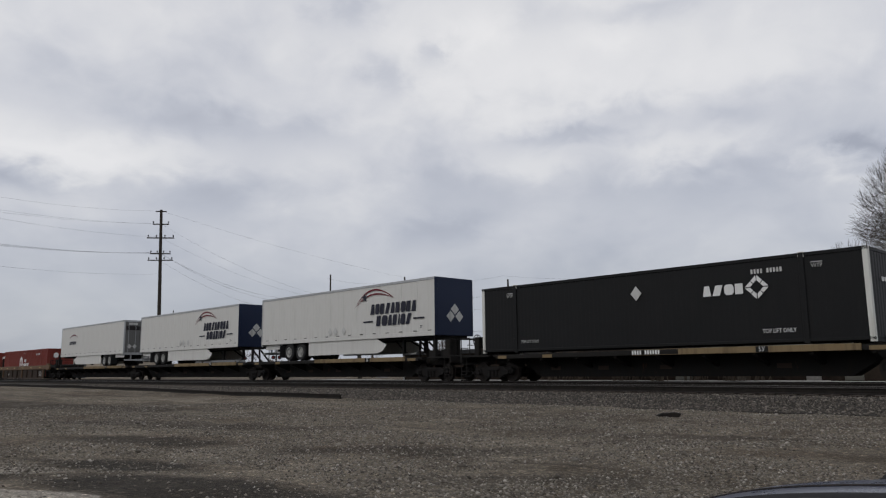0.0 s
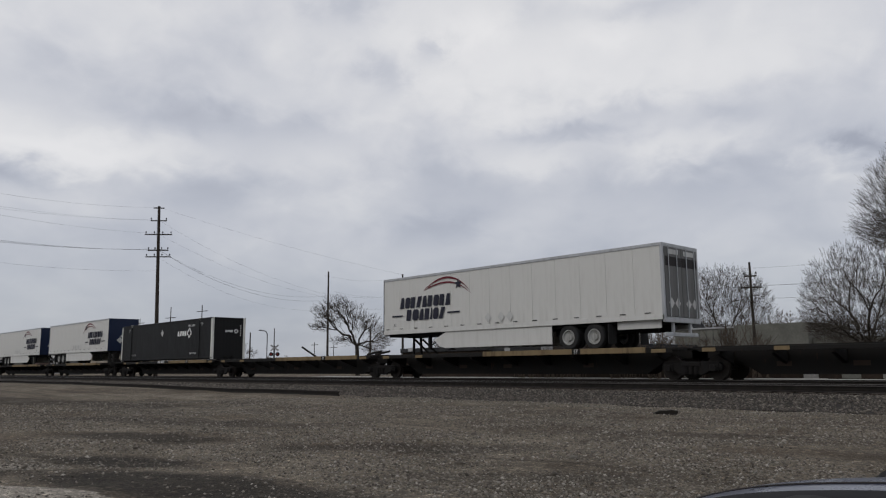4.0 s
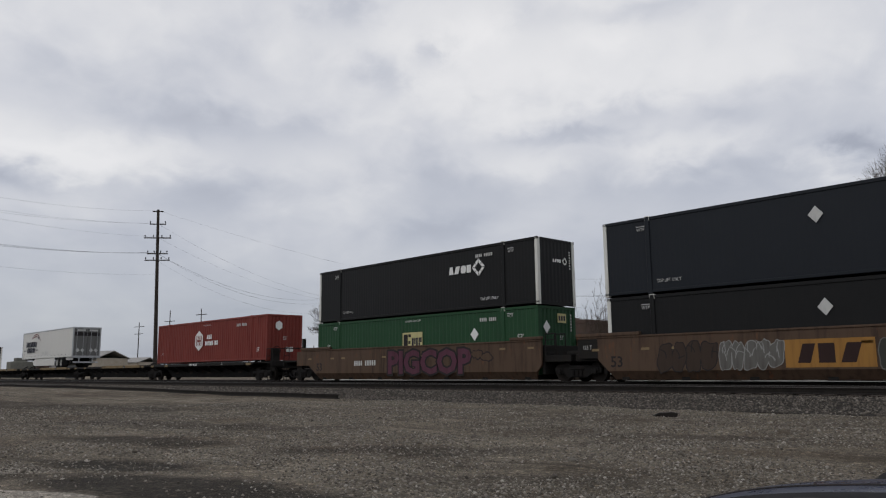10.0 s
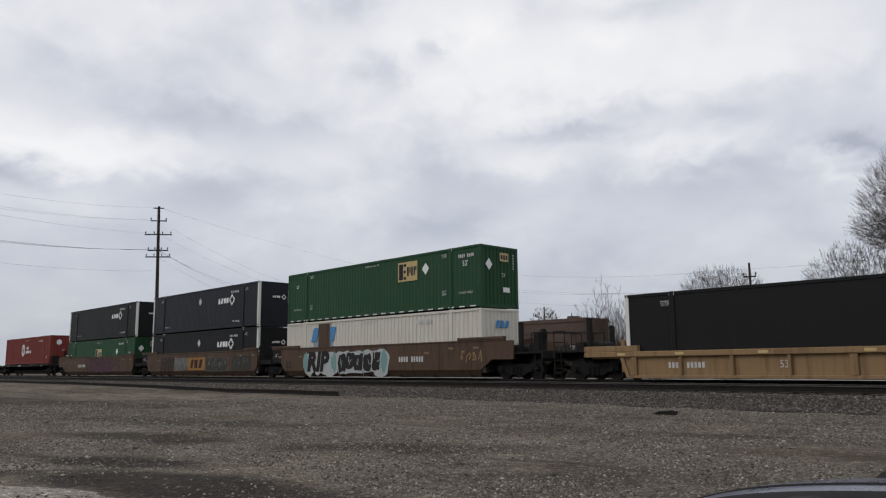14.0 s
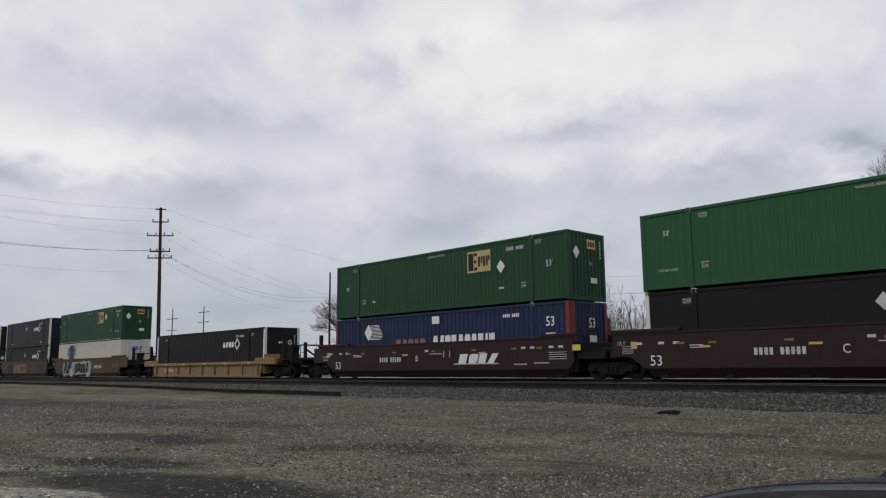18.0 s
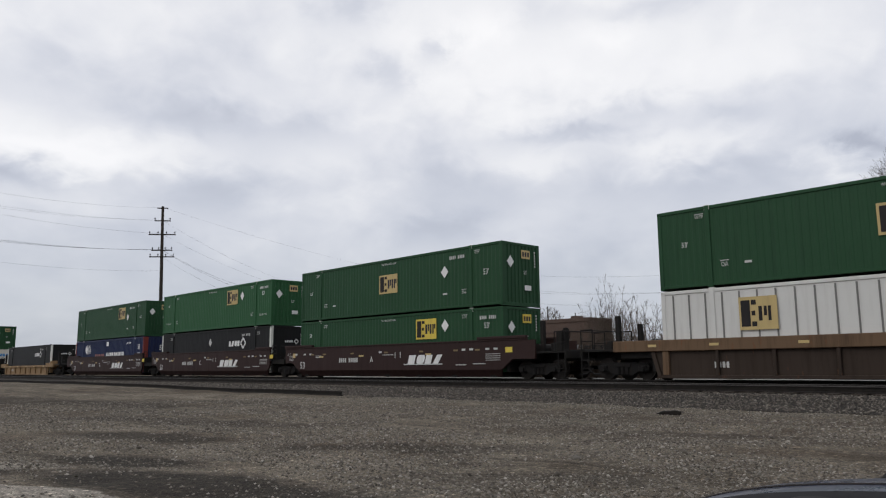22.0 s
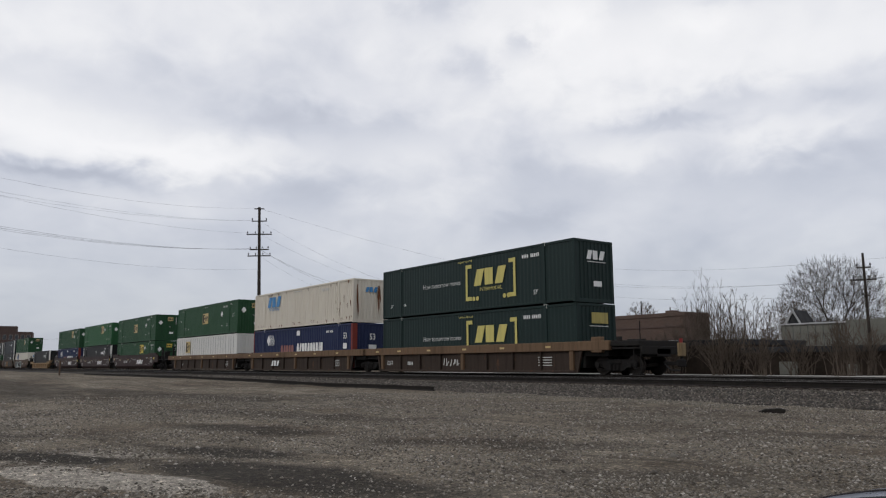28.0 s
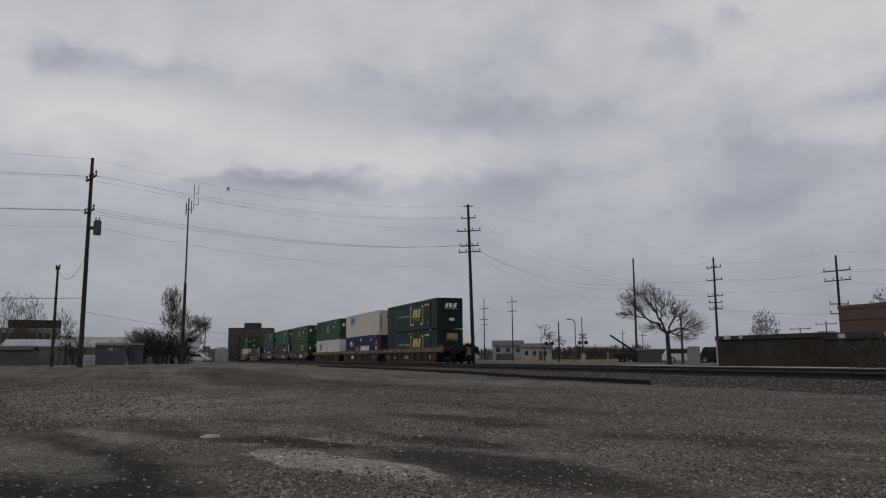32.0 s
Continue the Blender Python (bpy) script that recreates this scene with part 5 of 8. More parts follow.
        for px, pz, pw in ((3.55, 1.2, 0.5), (3.55, 1.12, 0.4), (9.6, 1.16, 0.9), (15.0, 0.62, 0.7), (16.1, 0.66, 0.8), (11.0, 1.0, 0.05), (10.6, 1.0, 0.05)):
            panel(c, px, px + pw, pz, pz + (0.035 if pw > 0.1 else 0.3), LETTER_DIM, y, "stencil_bar")
        for px in (1.4, 2.3, 2.9, 9.3, 15.4, 15.9, 16.9, 17.4):
            panel(c, px, px + 0.24, 1.28, 1.37, LETTER_DIM, y, "stencil_bar")
        if index:
            lettering(c, "125 T", 0.72, 1.34, 0.15, LETTER_DIM, y, width=0.8)
        panel(c, 1.15, 1.42, 1.14, 1.40, TAN, y, "label", "orange stencil panel")
        for px in (3.9, 7.6, 12.9):
            panel(c, px, px + 0.42, 1.12, 1.20, TAN, y, "reflector_strip")
        for k in range(4):
            panel(c, 16.9, 17.8, 0.82 + 0.09 * k, 0.845 + 0.09 * k, LETTER_DIM, y, "stencil_bar")
            panel(c, 0.75, 1.25, 0.98 + 0.08 * k, 1.0 + 0.08 * k, LETTER_DIM, y, "stencil_bar")
    else:
        zr = (top + {"tan": 0.86, "dull": 1.04}[kind]) / 2
        for px in (1.6, 4.0, 7.0, 10.2, 13.2, 16.4):
            reflector(c, px, zr, -1.535, 0.34, 0.09, TAN)
        if kind == "tan":
            bars(c, 4.2, 0.55, 0.2, 10, LETTER_DIM, y)
            lettering(c, "53", 7.6, 0.55, 0.26, LETTER_DIM, y)
        else:
            if index == 1:
                word_mark(c, (1.05, 1.05, 1.1), 6.6, 0.62, 0.40, LETTER, 0.1, y - 0.11, gap=0.12, seed=12)
            elif index == 2:
                lettering(c, "125-T", 3.0, 0.56, 0.25, LETTER, y - 0.11)
                bars(c, 5.0, 0.55, 0.2, 4, LETTER_DIM, y)
                scrawl(c, 8.2, 9.4, 0.6, 0.45, LETTER_DIM, y - 0.003, 44)
            else:
                bars(c, 4.2, 0.55, 0.2, 4, LETTER_DIM, y)
            for k in range(4):
                panel(c, 15.6, 16.5, 0.4 + 0.12 * k, 0.44 + 0.12 * k, LETTER_DIM, y, "stencil_bar")


def spine_car(label, xa, xb, first, last, index=0, stand_at=None, yellow=True):
    """One unit of an articulated spine car; origin over the left truck at rail level."""
    c = thing("spine_car", label, "railway wagon", Matrix.Identity(4), "cars of the train")
    L = xb - xa
    bm = bmesh.new()
    add_prism(bm, [(-0.3, 1.05), (L + 0.3, 1.05), (L + 0.3, 0.76), (L - 1.3, 0.76), (L - 2.2, 0.20), (2.2, 0.20), (1.3, 0.76), (-0.3, 0.76)], -0.38, 0.38)
    part("centre_sill", bm, SPINE_BLACK, c)
    y0 = -1.42
    for s in (-1, 1):
        bm = bmesh.new()
        add_box(bm, 0.3, L - 0.3, min(s * 0.75, s * 1.40), max(s * 0.75, s * 1.40), 1.08, 1.16)
        part("runway", bm, SPINE_BLACK, c)
        bm = bmesh.new()
        a, b = (L * 0.44, L * 0.91)
        add_box(bm, a, b, min(s * 1.40, s * 1.48), max(s * 1.40, s * 1.48), 0.98, 1.19, ch=0.01)
        part("side_channel", bm, SPINE_YELLOW if yellow else SPINE_BLACK, c, "worn yellow side channel" if yellow else "")
        bm = bmesh.new()
        add_box(bm, 0.5, a - 0.02, min(s * 1.36, s * 1.44), max(s * 1.36, s * 1.44), 0.98, 1.12, ch=0.01)
        part("side_channel", bm, SPINE_BLACK, c)
        bm = bmesh.new()
        add_box(bm, b + 0.02, L - 0.5, min(s * 1.36, s * 1.44), max(s * 1.36, s * 1.44), 0.98, 1.12, ch=0.01)
        part("side_channel", bm, SPINE_BLACK, c)
    n = 9
    for k in range(n):
        x = 1.2 + (L - 2.4) * k / (n - 1)
        def beam():
            bm2 = bmesh.new()
            add_profile(bm2, [(0.38, 1.02), (1.38, 1.02), (1.38, 0.90), (0.38, 0.55)], -0.07, 0.07)
            return finish(bm2, "outrigger", SPINE_BLACK)
        for turn in (0, 180):
            part("outrigger", shared("outrigger", beam), None, c, at=pose(x, 0, 0, 0, 0, turn))
    if stand_at is not None:
        bm = bmesh.new()
        for s in (-0.28, 0.28):
            rods(bm, [(stand_at, s, 1.05), (stand_at, s * 0.8, 2.05)], 0.07)
            rods(bm, [(stand_at + 1.3, s, 1.12), (stand_at + 0.1, s, 1.95)], 0.06)
        add_box(bm, stand_at - 0.3, stand_at + 0.35, -0.42, 0.42, 2.02, 2.14, ch=0.03)
        part("trailer_hitch", bm, SPINE_BLACK, c)
    else:
        bm = bmesh.new()
        add_box(bm, L - 2.2, L - 1.0, -0.4, 0.4, 1.06, 1.22, ch=0.03)
        rods(bm, [(L - 2.1, -0.28, 1.25), (L - 0.9, -0.28, 1.4)], 0.06)
        rods(bm, [(L - 2.1, 0.28, 1.25), (L - 0.9, 0.28, 1.4)], 0.06)
        part("folded_hitch", bm, SPINE_BLACK, c)
    for px in (0.9, 3.4, L * 0.94):
        reflector(c, px, 1.05, -1.445, 0.5 if px < 5 else 0.6, 0.13)
    for px in (3.0, 5.4, 8.2, 12.6):
        reflector(c, min(px, L - 2.6), 0.55, -0.385, 0.5, 0.16, WELL_DULL)
    panel(c, L * 0.72, L * 0.72 + 0.42, 0.985, 1.185, SPINE_BLACK, -1.484, "number_panel")
    lettering(c, "53'", L * 0.72 + 0.21, 1.085, 0.16, LETTER, -1.489)
    if index in (0, 4):
        panel(c, L * 0.40, L * 0.40 + 2.6, 1.0, 1.175, SPINE_BLACK, -1.484, "number_panel")
        bars(c, L * 0.40 + 1.3, 1.087, 0.15, 11, LETTER, -1.489)
    truck(c, 0.0)
    if last:
        truck(c, L)
        end_platform(c, L, 1, SPINE_BLACK)
    if first:
        end_platform(c, 0.0, -1, SPINE_BLACK, wheel=True)
    rides(c, xa, TRACK_Y, RAIL_Z)
    return c


def build_cars():
    j = (-82.6, -63.4, -43.7, -26.9)
    for i in range(3):
        spine_car("black spine car with worn yellow side channels under a trailer", j[i], j[i + 1], i == 0, i == 2, 2, stand_at=(j[i + 1] - j[i]) - (1.7 if i else 17.0))
    j = (-22.8, -5.9, 11.3, 28.8, 46.1, 62.7)
    say = ("carrying a black container", "riding empty", "under a white trailer", "riding empty", "carrying a red container")
    for i in range(5):
        spine_car("black spine car with worn yellow side channels, " + say[i], j[i], j[i + 1], i == 0, i == 4, i, stand_at=1.7 if i == 2 else None, yellow=i in (0, 1, 2, 3))
    for x in (-103.5, -123.1):
        well_car("weathered brown well car carrying one red container", "dull", x, x + 19.3, True, True, 0)
    j = (67.5, 87.15, 106.75, 126.4)
    say = ("orange-brown well car with faded pink graffiti", "orange-brown well car with a yellow panel and scrawled graffiti", "orange-brown well car with white and mint graffiti")
    for i in range(3):
        well_car(say[i], "brown", j[i], j[i + 1], i == 0, i == 2, i)
    well_car("tan ribbed well car carrying one black container", "tan", 130.4, 149.8, True, True)
    j = (154.2, 173.85, 193.45, 213.05)
    for i in range(3):
        well_car("dark maroon well car with white stencilled lettering", "maroon", j[i], j[i + 1], i == 0, i == 2, i)
    j = (217.2, 237.1, 257.0, 276.9)
    for i in range(3):
        well_car("dull brown ribbed well car with a yellowed top chord", "dull", j[i], j[i + 1], i == 0, i == 2, i)


# ---- road trailers ----
def tyre_mesh():
    bm = bmesh.new()
    prof = [(0.30, -0.12), (0.46, -0.13), (0.50, -0.08), (0.505, 0.08), (0.46, 0.13), (0.30, 0.12)]
    n = 28
    rings = [[bm.verts.new((r * math.cos(2 * math.pi * k / n), y, r * math.sin(2 * math.pi * k / n))) for r, y in prof] for k in range(n)]
    for k in range(n):
        a, b = rings[k], rings[(k + 1) % n]
        for i in range(len(prof)):
            q = (i + 1) % len(prof)
            bm.faces.new((a[i], b[i], b[q], a[q]))
    return finish(bm, "tyre", TYRE)


def rim_mesh():
    """The dished steel wheel inside a tyre, open towards its outer side."""
    bm = bmesh.new()
    n = 24
    prof = [(0.305, -0.125), (0.275, -0.13), (0.255, -0.06), (0.15, -0.03), (0.13, -0.11), (0.0, -0.12)]
    rings = [[bm.verts.new((r * math.cos(2 * math.pi * k / n), y, r * math.sin(2 * math.pi * k / n))) for r, y in prof[:-1]] for k in range(n)]
    tip = bm.verts.new((0, prof[-1][1], 0))
    for k in range(n):
        a, b = rings[k], rings[(k + 1) % n]
        for i in range(len(prof) - 2):
            bm.faces.new((a[i], b[i], b[i + 1], a[i + 1]))
        bm.faces.new((a[-1], b[-1], tip))
    for k in range(10):
        a = 2 * math.pi * k / 10
        add_tube(bm, (0.2 * math.cos(a), -0.075, 0.2 * math.sin(a)), (0.2 * math.cos(a), -0.04, 0.2 * math.sin(a)), 0.02, n=6)
    return finish(bm, "rim", paint("dirty_white_wheel", (0.38, 0.38, 0.36), 0.6, 0.7, (0.07, 0.06, 0.05)))


def trailer(label, x, nose_left, plain=False):
    """A 53 foot van trailer; the nose is at x = 0 in its own space, the tyres' foot at z = 0."""
    c = thing("semi_trailer", label, "trailer", Matrix.Identity(4), "trailers on the train")
    L, W, z0, H = 16.15, 1.29, 1.02, 2.85
    z1 = z0 + H
    n = 13
    for s in (-1, 1):
        for k in range(n):
            a, b = L * k / n, L * (k + 1) / n
            def sheet():
                bm2 = bmesh.new()
                add_box(bm2, 0.004, L / n - 0.004, 0, 0.03, z0 + 0.2, z1 - 0.12, ch=0.004)
                return finish(bm2, "side_sheet", WHITE)
            part("side_sheet", shared("side_sheet", sheet), None, c, at=Matrix.Translation((a, -W, 0)) if s < 0 else Matrix.Translation((b, W, 0)) @ Matrix.Rotation(math.pi, 4, "Z"))
        bm = bmesh.new()
        add_box(bm, 0.0, L, s * W - 0.02, s * W + 0.02, z0, z0 + 0.2, ch=0.008)
        part("bottom_rail", bm, WHITE, c)
        bm = bmesh.new()
        add_box(bm, 0.0, L, s * W - 0.025, s * W + 0.025, z1 - 0.12, z1, ch=0.008)
        part("top_rail", bm, ALU, c)
    bm = bmesh.new()
    add_box(bm, 0.02, L - 0.02, -W + 0.035, W - 0.035, z0 + 0.02, z1 - 0.02)
    part("inner_shell", bm, ALU, c)
    bm = bmesh.new()
    add_box(bm, -0.06, 0.02, -W + 0.1, W - 0.1, z0, z1, ch=0.03)
    part("nose", bm, WHITE if plain else TRAILER_BLUE, c)
    for s in (-1, 1):
        bm = bmesh.new()
        add_box(bm, -0.05, 0.03, s * (W - 0.05) - 0.07, s * (W - 0.05) + 0.07, z0, z1, ch=0.03)
        part("nose_post", bm, TRAILER_BLUE if not plain else ALU, c)
    # rear frame and doors
    bm = bmesh.new()
    add_box(bm, L - 0.08, L + 0.03, -W - 0.02, -W + 0.1, z0 - 0.05, z1, ch=0.01)
    add_box(bm, L - 0.08, L + 0.03, W - 0.1, W + 0.02, z0 - 0.05, z1, ch=0.01)
    add_box(bm, L - 0.08, L + 0.035, -W, W, z0 - 0.1, z0 + 0.1, ch=0.01)
    add_box(bm, L - 0.08, L + 0.035, -W, W, z1 - 0.14, z1, ch=0.01)
    part("rear_frame", bm, ALU, c)
    for s in (-1, 1):
        bm = bmesh.new()
        add_box(bm, L - 0.01, L + 0.05, min(s * 0.01, s * (W - 0.11)), max(s * 0.01, s * (W - 0.11)), z0 + 0.11, z1 - 0.15, ch=0.008)
        d = part("rear_door", bm, paint("grey_door_paint", (0.13, 0.13, 0.125), 0.5, 0.4, (0.07, 0.065, 0.06)), c)
        bm = bmesh.new()
        add_box(bm, L + 0.045, L + 0.056, min(s * 0.02, s * (W - 0.13)), max(s * 0.02, s * (W - 0.13)), z1 - 0.85, z1 - 0.5)
        part("door_band", bm, SPRAY_BLACK, d, "black band")
        bm = bmesh.new()
        rods(bm, [(L + 0.075, s * 0.35, z0 + 0.05), (L + 0.075, s * 0.35, z1 - 0.1)], 0.018)
        rods(bm, [(L + 0.075, s * 0.95, z0 + 0.05), (L + 0.075, s * 0.95, z1 - 0.1)], 0.018)
        part("lock_rod", bm, ALU, d)
        for k, zz in enumerate((0.62, 0.62, 1.3)):
            bm = bmesh.new()
            r = 0.2
            py = s * (0.62 + 0.0 * k) + (0.24 if k == 1 else -0.2)
            if k < 2 and abs(py) < 1.15:
                q = [(py, zz + z0 - r), (py + r, zz + z0), (py, zz + z0 + r), (py - r, zz + z0)]
                vs = [bm.verts.new((L + 0.054, a, b)) for a, b in q]
                bm.faces.new(vs)
                part("placard", flat(bm, "placard", LETTER_DIM), None, d)
            else:
                bm.free()
        bm = bmesh.new()
        add_box(bm, L + 0.045, L + 0.053, min(s * 0.2, s * 0.95), max(s * 0.2, s * 0.95), z1 - 0.4, z1 - 0.22)
        part("door_lettering_bar", bm, LETTER_DIM, d)
    bm = bmesh.new()
    for s in (-0.62, 0.62):
        add_box(bm, L - 0.12, L - 0.02, s - 0.05, s + 0.05, 0.45, z0 - 0.08, ch=0.01)
    add_box(bm, L - 0.14, L - 0.02, -1.15, 1.15, 0.42, 0.56, ch=0.015)
    part("bumper", bm, ALU, c)
    # floor, running gear
    bm = bmesh.new()
    add_box(bm, 0.1, L - 0.1, -1.0, 1.0, z0 - 0.12, z0 + 0.01)
    for s in (-0.5, 0.5):
        add_box(bm, 10.6, 15.4, s - 0.06, s + 0.06, 0.62, z0 - 0.1)
    part("underframe", bm, GEAR, c)
    for ax in (11.75, 13.0):
        bm = bmesh.new()
        add_tube(bm, (ax, -1.0, 0.5), (ax, 1.0, 0.5), 0.075, n=8)
        part("axle", bm, GEAR, c)
        for s in (-1, 1):
            for yy in (1.13, 0.80):
                t = part("wheel", shared("tyre", tyre_mesh), None, c, at=Matrix.Translation((ax, s * yy, 0.505)) @ (Matrix.Identity(4) if s < 0 else Matrix.Rotation(math.pi, 4, "Z")))
                part("rim", shared("rim", rim_mesh), None, t)
    for s in (-1, 1):
        bm = bmesh.new()
        add_box(bm, 13.75, 13.78, s * 1.13 - 0.28, s * 1.13 + 0.28, 0.2, 0.95)
        part("mud_flap", bm, TYRE, c)
        bm = bmesh.new()
        add_box(bm, 14.0, 15.9, s * 1.1 - 0.02, s * 1.1 + 0.02, 0.72, z0, ch=0.005)
        part("rear_skirt", bm, WHITE, c)
        bm = bmesh.new()
        ys = s * (W - 0.06)
        add_prism(bm, [(3.75, z0 - 0.35), (4.6, z0), (10.9, z0), (10.9, 0.26), (4.5, 0.26), (4.1, 0.36)], ys - 0.015, ys + 0.015)
        part("side_skirt", bm, WHITE, c)
        bm = bmesh.new()
        add_box(bm, 2.85, 3.02, s * 0.75 - 0.07, s * 0.75 + 0.07, 0.28, z0, ch=0.01)
        add_box(bm, 2.78, 3.09, s * 0.75 - 0.12, s * 0.75 + 0.12, 0.22, 0.28)
        rods(bm, [(2.95, s * 0.75, 0.4), (3.9, s * 0.5, z0 - 0.1)], 0.04)
        part("landing_leg", bm, GEAR, c)
    # dark dashes along the bottom rail, lettering
    side = Matrix.Translation((0, -W - 0.024, 0)) if nose_left else Matrix.Translation((0, W + 0.024, 0)) @ Matrix.Rotation(math.pi, 4, "Z")

    def put(made):
        for ob in made if isinstance(made, list) else [made]:
            ob.matrix_basis = side @ ob.matrix_basis
    sg = 1 if nose_left else -1
    for k in range(15):
        dx = 0.35 + k * 1.08
        put(panel(c, sg * dx - 0.13, sg * dx + 0.13, z0 + 0.24, z0 + 0.275, SPRAY_BLACK, -0.012, "marker_dash"))
    if not plain:
        lx = 3.15
        put(word_mark(c, (0.62, 0.66, 0.68, 0.72, 0.62, 0.66, 0.7, 0.66, 0.62), sg * lx, z0 + 1.53, 0.54, NAVY_INK, 0.12, -0.012, gap=0.10, seed=18))
        put(word_mark(c, (0.72, 0.85, 0.62, 0.66, 0.26, 0.68, 0.72), sg * lx + 0.05, z0 + 0.91, 0.54, NAVY_INK, 0.12, -0.012, gap=0.10, seed=19))
        for dx in (-2.05, 2.02):
            put(panel(c, sg * lx + dx - 0.42, sg * lx + dx + 0.42, z0 + 0.86, z0 + 0.94, NAVY_INK, -0.012, "line"))
        for k, (rise, th) in enumerate(((0.52, 0.10), (0.30, 0.08))):
            bm = bmesh.new()
            m = 16
            for i in range(m):
                u0, u1 = i / m, (i + 1) / m
                def pt(u, o):
                    return (sg * (3.05 + 3.3 * u), z0 + 2.03 + rise * math.sin(math.pi * min(1, u * 0.92)) ** 0.9 + o * th * math.sin(math.pi * u) ** 0.7 - 0.45 * u ** 4)
                add_poly(bm, [pt(u0, 0), pt(u1, 0), pt(u1, 1), pt(u0, 1)][::1], 0)
            put(part("swoosh", flat(bm, "swoosh", RED_INK), None, c, at=Matrix.Translation((0, -0.012, 0))))
        bm = bmesh.new()
        star = [(0.27 * (1 if k % 2 == 0 else 0.42) * math.cos(radians(90 + 36 * k)), 0.27 * (1 if k % 2 == 0 else 0.42) * math.sin(radians(90 + 36 * k))) for k in range(10)]
        add_poly(bm, star, 0)
        put(part("star", flat(bm, "star", NAVY_INK), None, c, at=Matrix.Translation((sg * 5.5, -0.016, z0 + 2.2))))
        for dx in (7.38, 8.16, 8.67):
            put(diamond(c, sg * dx, z0 + 0.52, 0.24, LETTER_DIM, -0.012))
        put(lettering(c, "53'", sg * 0.95, z0 + 0.45, 0.14, NAVY_INK, -0.012))
        # nose placards
        for dy, dz in ((-0.3, 0.95), (0.3, 0.95), (0.0, 1.3)):
            bm = bmesh.new()
            vs = [bm.verts.new((-0.066, dy + a, z0 + dz + b)) for a, b in ((0, -0.28), (-0.28, 0), (0, 0.28), (0.28, 0))]
            bm.faces.new(vs)
            part("placard", flat(bm, "placard", LETTER_DIM), None, c)
    else:
        put(word_mark(c, (0.6,) * 9, sg * 3.4, z0 + 1.3, 0.3, NAVY_INK, 0.2, -0.012, gap=0.08, seed=20))
        bm = bmesh.new()
        for i in range(12):
            u0, u1 = i / 12, (i + 1) / 12
            f = lambda u, o: (sg * 3.4 - 1.2 + 2.6 * u, z0 + 1.65 + 0.35 * math.sin(math.pi * u * 0.9) + o * 0.12 * math.sin(math.pi * u))
            add_poly(bm, [f(u0, 0), f(u1, 0), f(u1, 1), f(u0, 1)], 0)
        put(part("swoosh", flat(bm, "swoosh", RED_INK), None, c, at=Matrix.Translation((0, -0.012, 0))))
    if nose_left:
        rides(c, x, TRACK_Y, 1.635)
    else:
        rides(c, x + L, TRACK_Y, 1.635, 180)
    return c


def build_trailers():
    trailer("plain white van trailer with a small red swoosh", -81.4, True, True)
    trailer("white van trailer with blue nose and lettering, nose trailing", -61.7, False)
    trailer("white van trailer with blue nose and lettering, nose trailing", -42.5, False)
    trailer("white van trailer with blue lettering and red swoosh, doors trailing", 11.85, True)


# ---- ground and tracks ----
def smooth(a, b, v):
    t = min(1.0, max(0.0, (v - a) / (b - a)))
    return t * t * (3 - 2 * t)


def ground_z(x, y):
    lot = 0.52 * smooth(-26, -50, x) * (1 - 0.75 * smooth(7, 13, y))
    back = smooth(26.5, 30.5, y)
    return lot * (1 - back) + 0.38 * back


def build_ground():
    def steps(lo, hi, near, fine, coarse):
        out, v = [], near
        while v < hi:
            out.append(v)
            v += max(fine, abs(v - near) * coarse)
        out.append(hi)
        v = near - fine
        while v > lo:
            out.append(v)
            v -= max(fine, abs(v - near) * coarse)
        out.append(lo)
        return sorted(out)
    xs, ys = steps(-2500, 2500, -9, 0.22, 0.028), steps(-2500, 2500, 4, 0.22, 0.03)
    verts, faces = [], []
    for y in ys:
        for x in xs:
            near = 1.0 if -45 < x < 15 and -12 < y < 18 else 0.0
            b = near * (0.05 * (noise.noise((x * 0.35, y * 0.35, 1)) + 0.5 * noise.noise((x * 1.1, y * 1.1, 4))))
            verts.append((x, y, ground_z(x, y) + b))
    n = len(xs)
    for j in range(len(ys) - 1):
        for i in range(n - 1):
            faces.append((j * n + i, j * n + i + 1, (j + 1) * n + i + 1, (j + 1) * n + i))
    me = bpy.data.meshes.new("ground")
    me.from_pydata(verts, [], faces)
    me.materials.append(GROUND)
    me.shade_smooth()
    tagged(new("ground", me), "grey-brown gravel and packed dirt lot with damp dark stains", "ground", kind="structure")


def lot_height(x, y):
    return ground_z(x, y) + 0.05 * (noise.noise((x * 0.35, y * 0.35, 1)) + 0.5 * noise.noise((x * 1.1, y * 1.1, 4)))


